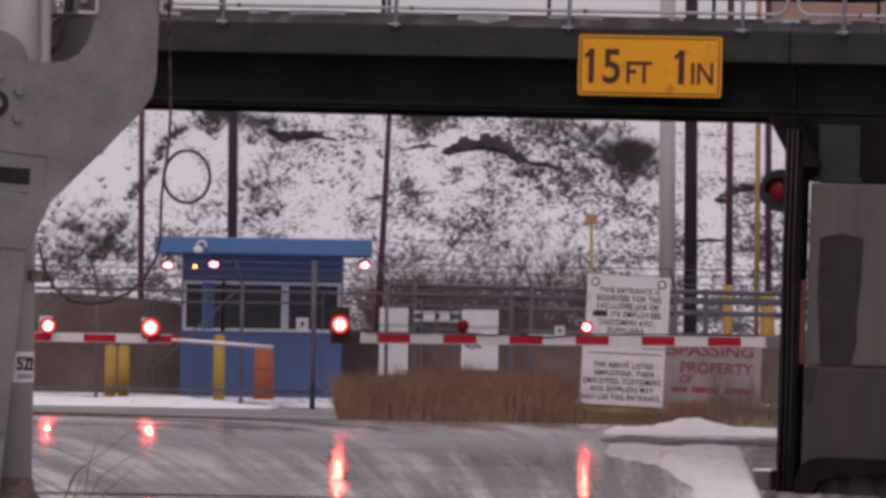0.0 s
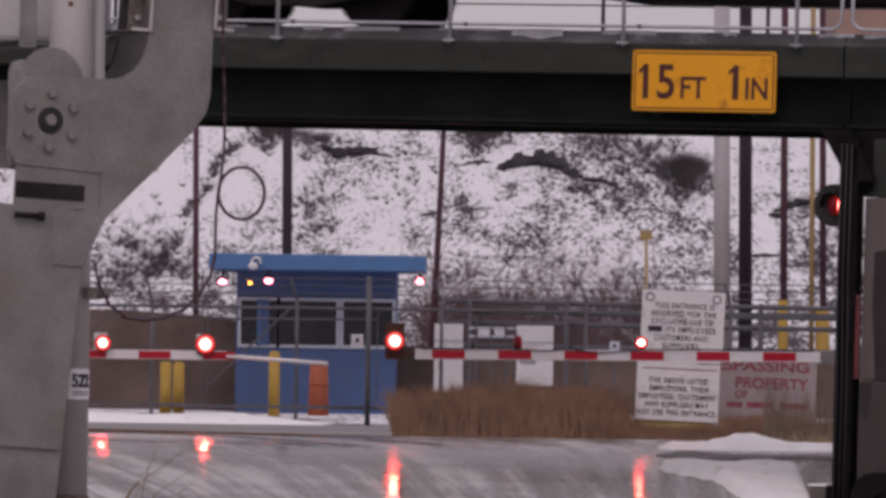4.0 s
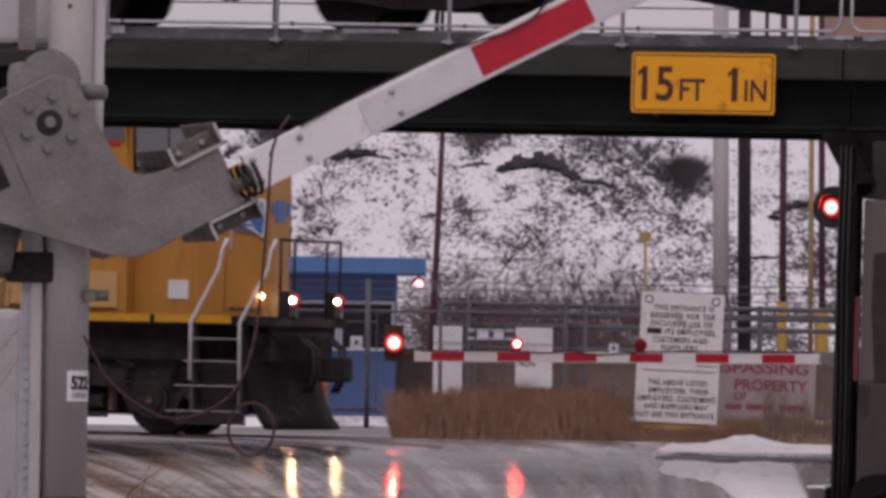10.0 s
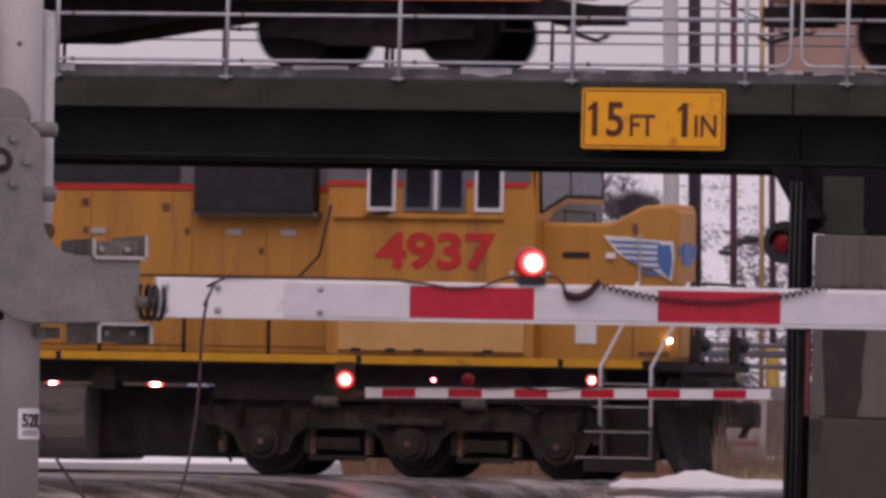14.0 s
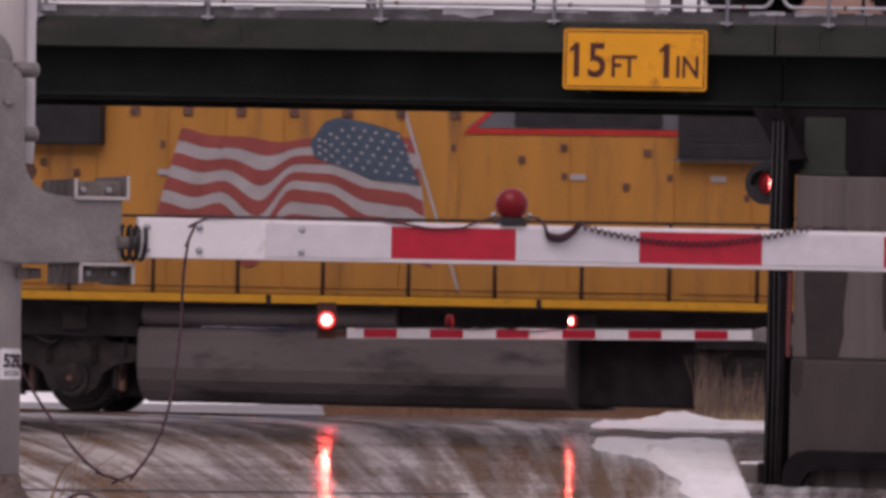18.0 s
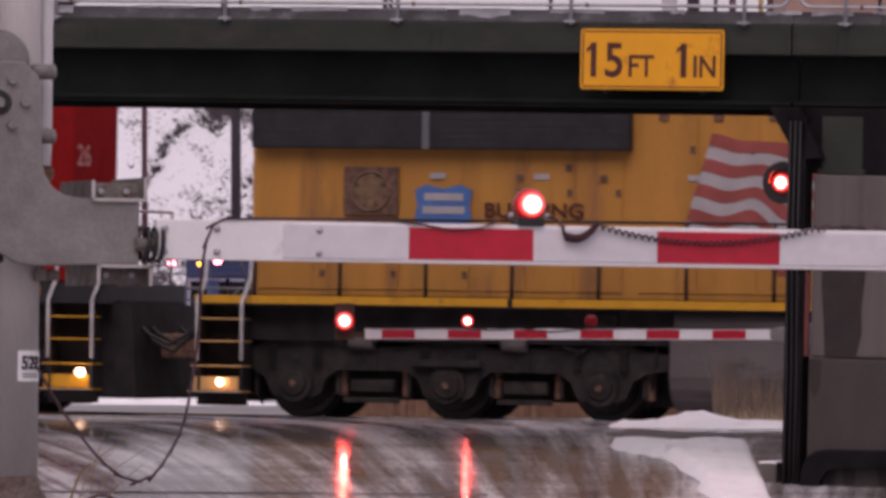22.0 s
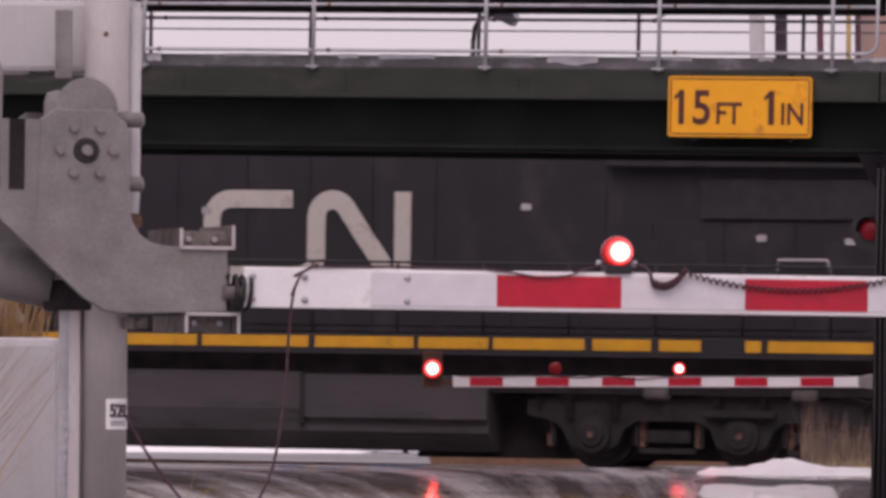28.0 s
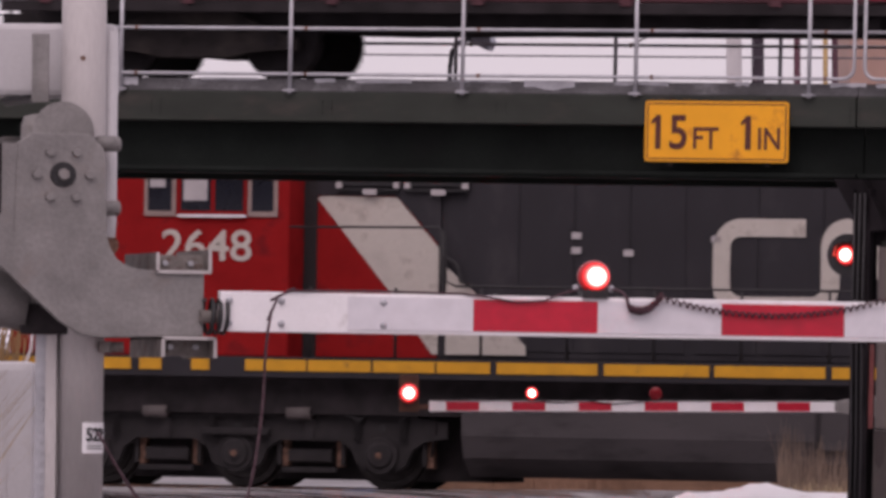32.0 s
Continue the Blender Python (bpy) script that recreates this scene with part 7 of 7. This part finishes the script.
part("exhaust_post", cyl(B(), (-23.0, 0.6, 3.6), (-23.0, 0.6, 4.5), 0.03, seg=8), M_BLACK, cn)

# ---- the freight train on the bridge ----
wagons = []
wagon_wheels = []


AXLE = mesh_of("axle", cyl(B(), (0, 1.2, 0), (0, 3.4, 0), 0.08, seg=10), M_STEEL)
WAGON_WHEELS = []
for y, f in ((1.52, 1.62), (3.0, 2.97)):
    bm = B()
    rim = [(y, 0.0), (y, 0.48), (y + 0.1, 0.48), (y + 0.1, 0.0)] if f < y else [(y, 0.0), (y, 0.48), (y + 0.1, 0.48), (f + 0.03, 0.505), (f + 0.03, 0.0)]
    rings = [[bm.verts.new((r * math.cos(2 * math.pi * k / 28), q, r * math.sin(2 * math.pi * k / 28))) for k in range(28)] for q, r in rim if r > 0]
    for r0, r1 in zip(rings, rings[1:]):
        for k in range(28):
            bm.faces.new((r0[k], r0[(k + 1) % 28], r1[(k + 1) % 28], r1[k]))
    bm.faces.new(rings[0]), bm.faces.new(rings[-1][::-1])
    WAGON_WHEELS.append(mesh_of("wheel", bm, M_STEEL))


def wagon(half, over, place, sill, skin, low):
    """A freight wagon: sill, fish-belly underframe, two trucks set half apart from its middle, couplers."""
    w = thing("freight_wagon", "%s freight wagon with black trucks crossing the bridge" % skin, "freight wagon", BRIDGE, "freight wagons")
    e = half + over
    part("body", box(B(), -e + 0.3, e - 0.3, 0.8, 3.8, 5.94, 8.3, 0.03), sill, w, "%s wagon side" % skin)
    part("side_sill", box(B(), -e, e, 0.78, 0.86, 5.8, 5.936, 0.01), M_STEEL if skin in ("dark blue", "maroon") else sill, w)
    for u in steps((-e + 0.6, e - 0.6, 1.9)):
        part("side_post", box(B(), u - 0.07, u + 0.07, 0.75, 0.8, 5.9, 8.2), sill, w)
    part("underframe", prism(B(), [(-e, 5.85), (e, 5.85), (e, 5.66), (half - 2.2, 5.6), (half - 4.0, low), (-half + 4.0, low), (-half + 2.2, 5.6), (-e, 5.66)], 1.4, 3.2), M_STEEL, w, "black fish-belly underframe")
    bm = B()
    cyl(bm, (-1.2, 1.1, low + 0.1), (0.3, 1.1, low + 0.1), 0.16, seg=14)
    box(bm, 1.2, 1.7, 1.0, 1.4, low, 5.85)
    part("brake_reservoir", bm, M_STEEL, w)
    for s in (-1, 1):
        part("coupler", box(B(), min(s * (e - 0.3), s * (e + 0.55)), max(s * (e - 0.3), s * (e + 0.55)), 2.15, 2.45, 5.58, 5.82), M_STEEL, w)
        part("air_hose", tube(B(), [(s * (e - 0.2), 1.9, 5.7), (s * (e + 0.1), 1.9, 5.45), (s * (e + 0.35), 1.9, 5.38), (s * (e + 0.5), 1.9, 5.45)], 0.03, 6), M_BLACK, w)
        part("end_ladder", tube(B(), [(s * (e - 0.1), 0.9, 5.8), (s * (e - 0.1), 0.9, 5.45), (s * (e - 0.5), 0.9, 5.45), (s * (e - 0.5), 0.9, 5.8)], 0.022, 6), M_STEEL, w)
        c = s * half
        bm = B()
        prism(bm, [(c - 1.35, 5.5), (c - 0.9, 5.62), (c - 0.45, 5.9), (c + 0.45, 5.9), (c + 0.9, 5.62), (c + 1.35, 5.5), (c + 1.35, 5.36), (c + 0.8, 5.36), (c + 0.45, 5.26), (c - 0.45, 5.26), (c - 0.8, 5.36), (c - 1.35, 5.36)], 1.25, 1.4, 0.02)
        box(bm, c - 0.3, c + 0.3, 1.4, 3.2, 5.3, 5.6)
        part("truck_frame", bm, M_TRUCK, w, "black cast truck frame")
        for d in (-1.04, 1.04):
            ws = new("axle", AXLE)
            ws.parent = w
            for me in WAGON_WHEELS:
                new("wheel", me).parent = ws
            ws.location = (c + d, 0, 5.48)
            wagon_wheels.append(ws)
    if skin in ("blue", "dark blue", "maroon"):
        rnd = random.Random(int(place * 10))
        x = -e + 0.8
        while x < e - 1.4:
            q = rnd.uniform(0.35, 1.1)
            h = rnd.uniform(0.25, 0.7)
            z = rnd.uniform(5.97, 6.1)
            part("spray_mark", prism(B(), [(x, z), (x + q * 0.8, z), (x + q, z + h * 0.5), (x + q * 0.7, z + h), (x + q * 0.1, z + h * 0.8)], 0.735, 0.748), rnd.choice((M_SPRAY, M_LILAC, M_SPRAY, M_LILAC)), w, "sprayed paint shape")
            x += q + rnd.uniform(0.2, 1.3)
    wagons.append((w, place))


M_DARKB = mat("dark_blue_wagon_paint", (0.035, 0.032, 0.07), 0.6, 0, 0.2, 1.5, 40, 0.1, (0.09, 0.02, 0.035), 0.35, 2)
M_MAROON = mat("maroon_wagon_paint", (0.075, 0.018, 0.026), 0.6, 0, 0.2, 1.5, 40, 0.1, (0.05, 0.02, 0.025), 0.3, 2)
M_LILAC = mat("grey_lilac_spray_paint", (0.12, 0.1, 0.16), 0.6, 0, 0.2, 4, 40, 0)
M_SPRAY = mat("red_spray_paint", (0.33, 0.025, 0.05), 0.6, 0, 0.15, 4, 40, 0)
# seconds at which the leading and trailing trucks of each wagon pass the sign
for t0, t1, m, s, low in ((-2.7, 1.32, M_RUST, "rust-brown", 5.3), (2.62, 7.75, M_CARB, "blue", 5.4), (9.04, 13.02, M_CARO, "faded orange", 5.32), (14.8, 18.38, M_RUST, "rust-brown", 5.55),
                          (19.65, 24.04, M_CARB, "blue", 5.42), (25.37, 28.84, M_DARKB, "dark blue", 5.6), (30.3, 34.3, M_MAROON, "maroon", 5.62), (35.6, 39.6, M_RUST, "rust-brown", 5.4)):
    wagon((t1 - t0) * 2.13, 2.35, 2.59 + 2.13 * (t0 + t1), m, s, low)


# ---- what moves ----
ADVANCE = [(0, -21.0), (3, -16.25), (6, -11.5), (8, -8.25), (9.5, -5.75), (10.5, -4.12), (11.5, -2.53), (13, 0), (14.5, 2.58), (16.5, 6.19), (18, 8.97), (20, 12.7),
           (22, 16.4), (23.5, 19.2), (24.5, 21.1), (26.5, 25.02), (27, 26.0), (28, 28.0), (29.5, 30.94), (31, 33.83), (32, 35.75)]
SWING = [(0, 86.89), (4.2, 86.89), (5.0, 79.14), (5.5, 74.08), (6, 69.15), (7, 59.4), (8, 49.4), (9, 37.97), (9.5, 32.1), (10, 26.6), (10.5, 21.4), (11, 16.3), (11.5, 11.75), (12, 7.26), (12.5, 1.6), (12.75, -0.25), (32, -0.31)]


def at_time(tab, t):
    for (a, x), (b, y) in zip(tab, tab[1:]):
        if t <= b:
            return x + (y - x) * (t - a) / (b - a)
    return tab[-1][1]


def blink(ob, first_on, lit, period, start_lit):
    """Turns a two-faced lens: its lit side faces the road for part of each period."""
    base = ob.location.copy()
    rows, turn = [(0, 0 if start_lit else 180)], 0 if start_lit else 180
    events = []
    k = -1
    while first_on + k * period < 32.5:
        events += [(first_on + k * period, 1), (first_on + k * period + lit, 0)]
        k += 1
    for t, on in sorted(events):
        if 0.1 < t < 31.95:
            for i in range(4):
                rows.append((t - 0.0667 + i * 0.0333, turn + 60 * i))
            turn += 180
    rows.append((32.1, turn))
    walk(ob, [(t, pose(*base, 0, 0, a)) for t, a in rows])


def motions():
    # locomotives roll to the right; their wheels turn
    for ob in (up4, cn):
        walk(ob, [(t, TRACK @ Matrix.Translation((d, 0, 0))) for t, d in ADVANCE])
    times = [32 * i / 96 for i in range(97)]
    for w in wheelsets:
        base = w.location.copy()
        walk(w, [(t, pose(*base, 0, math.degrees(at_time(ADVANCE, t) / 0.525), 0)) for t in times])
    # freight wagons roll to the left
    for w, k in wagons:
        walk(w, [(t, BRIDGE @ Matrix.Translation((k - 4.26 * t, 0, 0))) for t in (0, 16, 32)])
    for w in wagon_wheels:
        base = w.location.copy()
        walk(w, [(t, pose(*base, 0, math.degrees(-4.26 * t / 0.48), 0)) for t in [32 * i / 220 for i in range(221)]])
    # the gate arm comes down
    walk(arm, [(t, pose(*PIVOT, 0, -a, ARM_YAW)) for t, a in SWING])
    px, py, pz = PIVOT
    # the loose cable: time, then where it hangs (x and z from the gate's foot)
    HUNG = [(0, [(0.5, 2.48), (0.505, 2.1), (0.515, 1.72), (0.492, 1.5), (0.482, 1.3), (0.407, 1.184), (0.307, 1.136), (0.196, 1.143), (0.131, 1.207), (0.1, 1.3)]),
            (4.2, [(0.5, 2.48), (0.505, 2.1), (0.515, 1.72), (0.492, 1.5), (0.482, 1.3), (0.407, 1.184), (0.307, 1.136), (0.196, 1.143), (0.131, 1.207), (0.1, 1.3)]),
            (7, [(0.68, 2.23), (0.65, 1.95), (0.648, 1.7), (0.645, 1.45), (0.625, 1.31), (0.545, 1.18), (0.45, 1.07), (0.3, 0.99), (0.16, 1.06), (0.08, 1.17)]),
            (9, [(0.735, 1.95), (0.69, 1.84), (0.68, 1.62), (0.665, 1.4), (0.65, 1.22), (0.61, 1.06), (0.52, 0.97), (0.36, 0.9), (0.17, 0.98), (0.08, 1.12)]),
            (12.75, [(0.7, 1.412), (0.64, 1.372), (0.613, 1.23), (0.6, 1.0), (0.562, 0.76), (0.495, 0.615), (0.42, 0.55), (0.31, 0.6), (0.17, 0.77), (0.08, 0.92)]),
            (32, [(0.7, 1.412), (0.64, 1.372), (0.613, 1.23), (0.6, 1.0), (0.562, 0.76), (0.495, 0.615), (0.42, 0.55), (0.31, 0.6), (0.17, 0.77), (0.08, 0.92)])]

    def hung(t):
        """Evenly spaced points of the cable at a time, rounded between its bends."""
        for (a, p), (b, q) in zip(HUNG, HUNG[1:]):
            if t <= b:
                k = (t - a) / (b - a)
                pts = [Vector((u[0] + (v[0] - u[0]) * k, 0, u[1] + (v[1] - u[1]) * k)) for u, v in zip(p, q)]
                break
        fine = []
        ext = [pts[0] * 2 - pts[1]] + pts + [pts[-1] * 2 - pts[-2]]
        for p0, p1, p2, p3 in zip(ext, ext[1:], ext[2:], ext[3:]):
            for i in range(8):
                w = i / 8
                fine.append(0.5 * (2 * p1 + (p2 - p0) * w + (2 * p0 - 5 * p1 + 4 * p2 - p3) * w * w + (3 * p1 - p0 - 3 * p2 + p3) * w ** 3))
        fine.append(pts[-1])
        run = [0.0]
        for p0, p1 in zip(fine, fine[1:]):
            run.append(run[-1] + (p1 - p0).length)
        out = []
        for i in range(len(CABLE) + 1):
            d = run[-1] * i / len(CABLE)
            j = min(max(k for k in range(len(run)) if run[k] <= d), len(fine) - 2)
            out.append(fine[j].lerp(fine[j + 1], (d - run[j]) / max(1e-6, run[j + 1] - run[j])))
        return out

    swing_times = [0, 4.2, 5.5, 7, 8, 9, 10, 11, 12, 12.75, 32]
    shapes = [hung(t) for t in swing_times]
    for i, piece in enumerate(CABLE):
        rows = []
        for t, pts in zip(swing_times, shapes):
            d = pts[i + 1] - pts[i]
            rows.append((t, pose(pts[i].x, py - 0.12, pts[i].z, 0, math.degrees(math.atan2(-d.x, -d.z)), 0)))
        walk(piece, rows)
    walk(coil, [(t, pose(px + x, py - 0.1, pz + z)) for t, x, z in ((0, 0.64, -0.23), (4.2, 0.64, -0.23), (6, 0.73, -0.43), (9, 0.727, -0.868), (10, 0.685, -0.99), (11, 0.56, -1.16), (12.75, 0.36, -1.36), (32, 0.36, -1.36))])
    # lamps flash
    blink(far_lenses[1], 0.2, 0.56, 1.078, False)
    blink(far_lenses[2], 0.739, 0.56, 1.078, True)
    blink(gate3_lens, 0.739, 0.56, 1.078, True)
    blink(pier_lens, 0.2, 0.56, 1.078, False)
    for ob in ditch:
        x, y, z = ob.location
        walk(ob, [(0, pose(x, y, z))] + [(11.8 + 0.0333 * i, pose(x, y, z, 0, 0, 60 * i)) for i in range(4)] + [(32, pose(x, y, z, 0, 0, 180))])
    blink(arm_lens, 0.43, 0.85, 1.49, False)


motions()
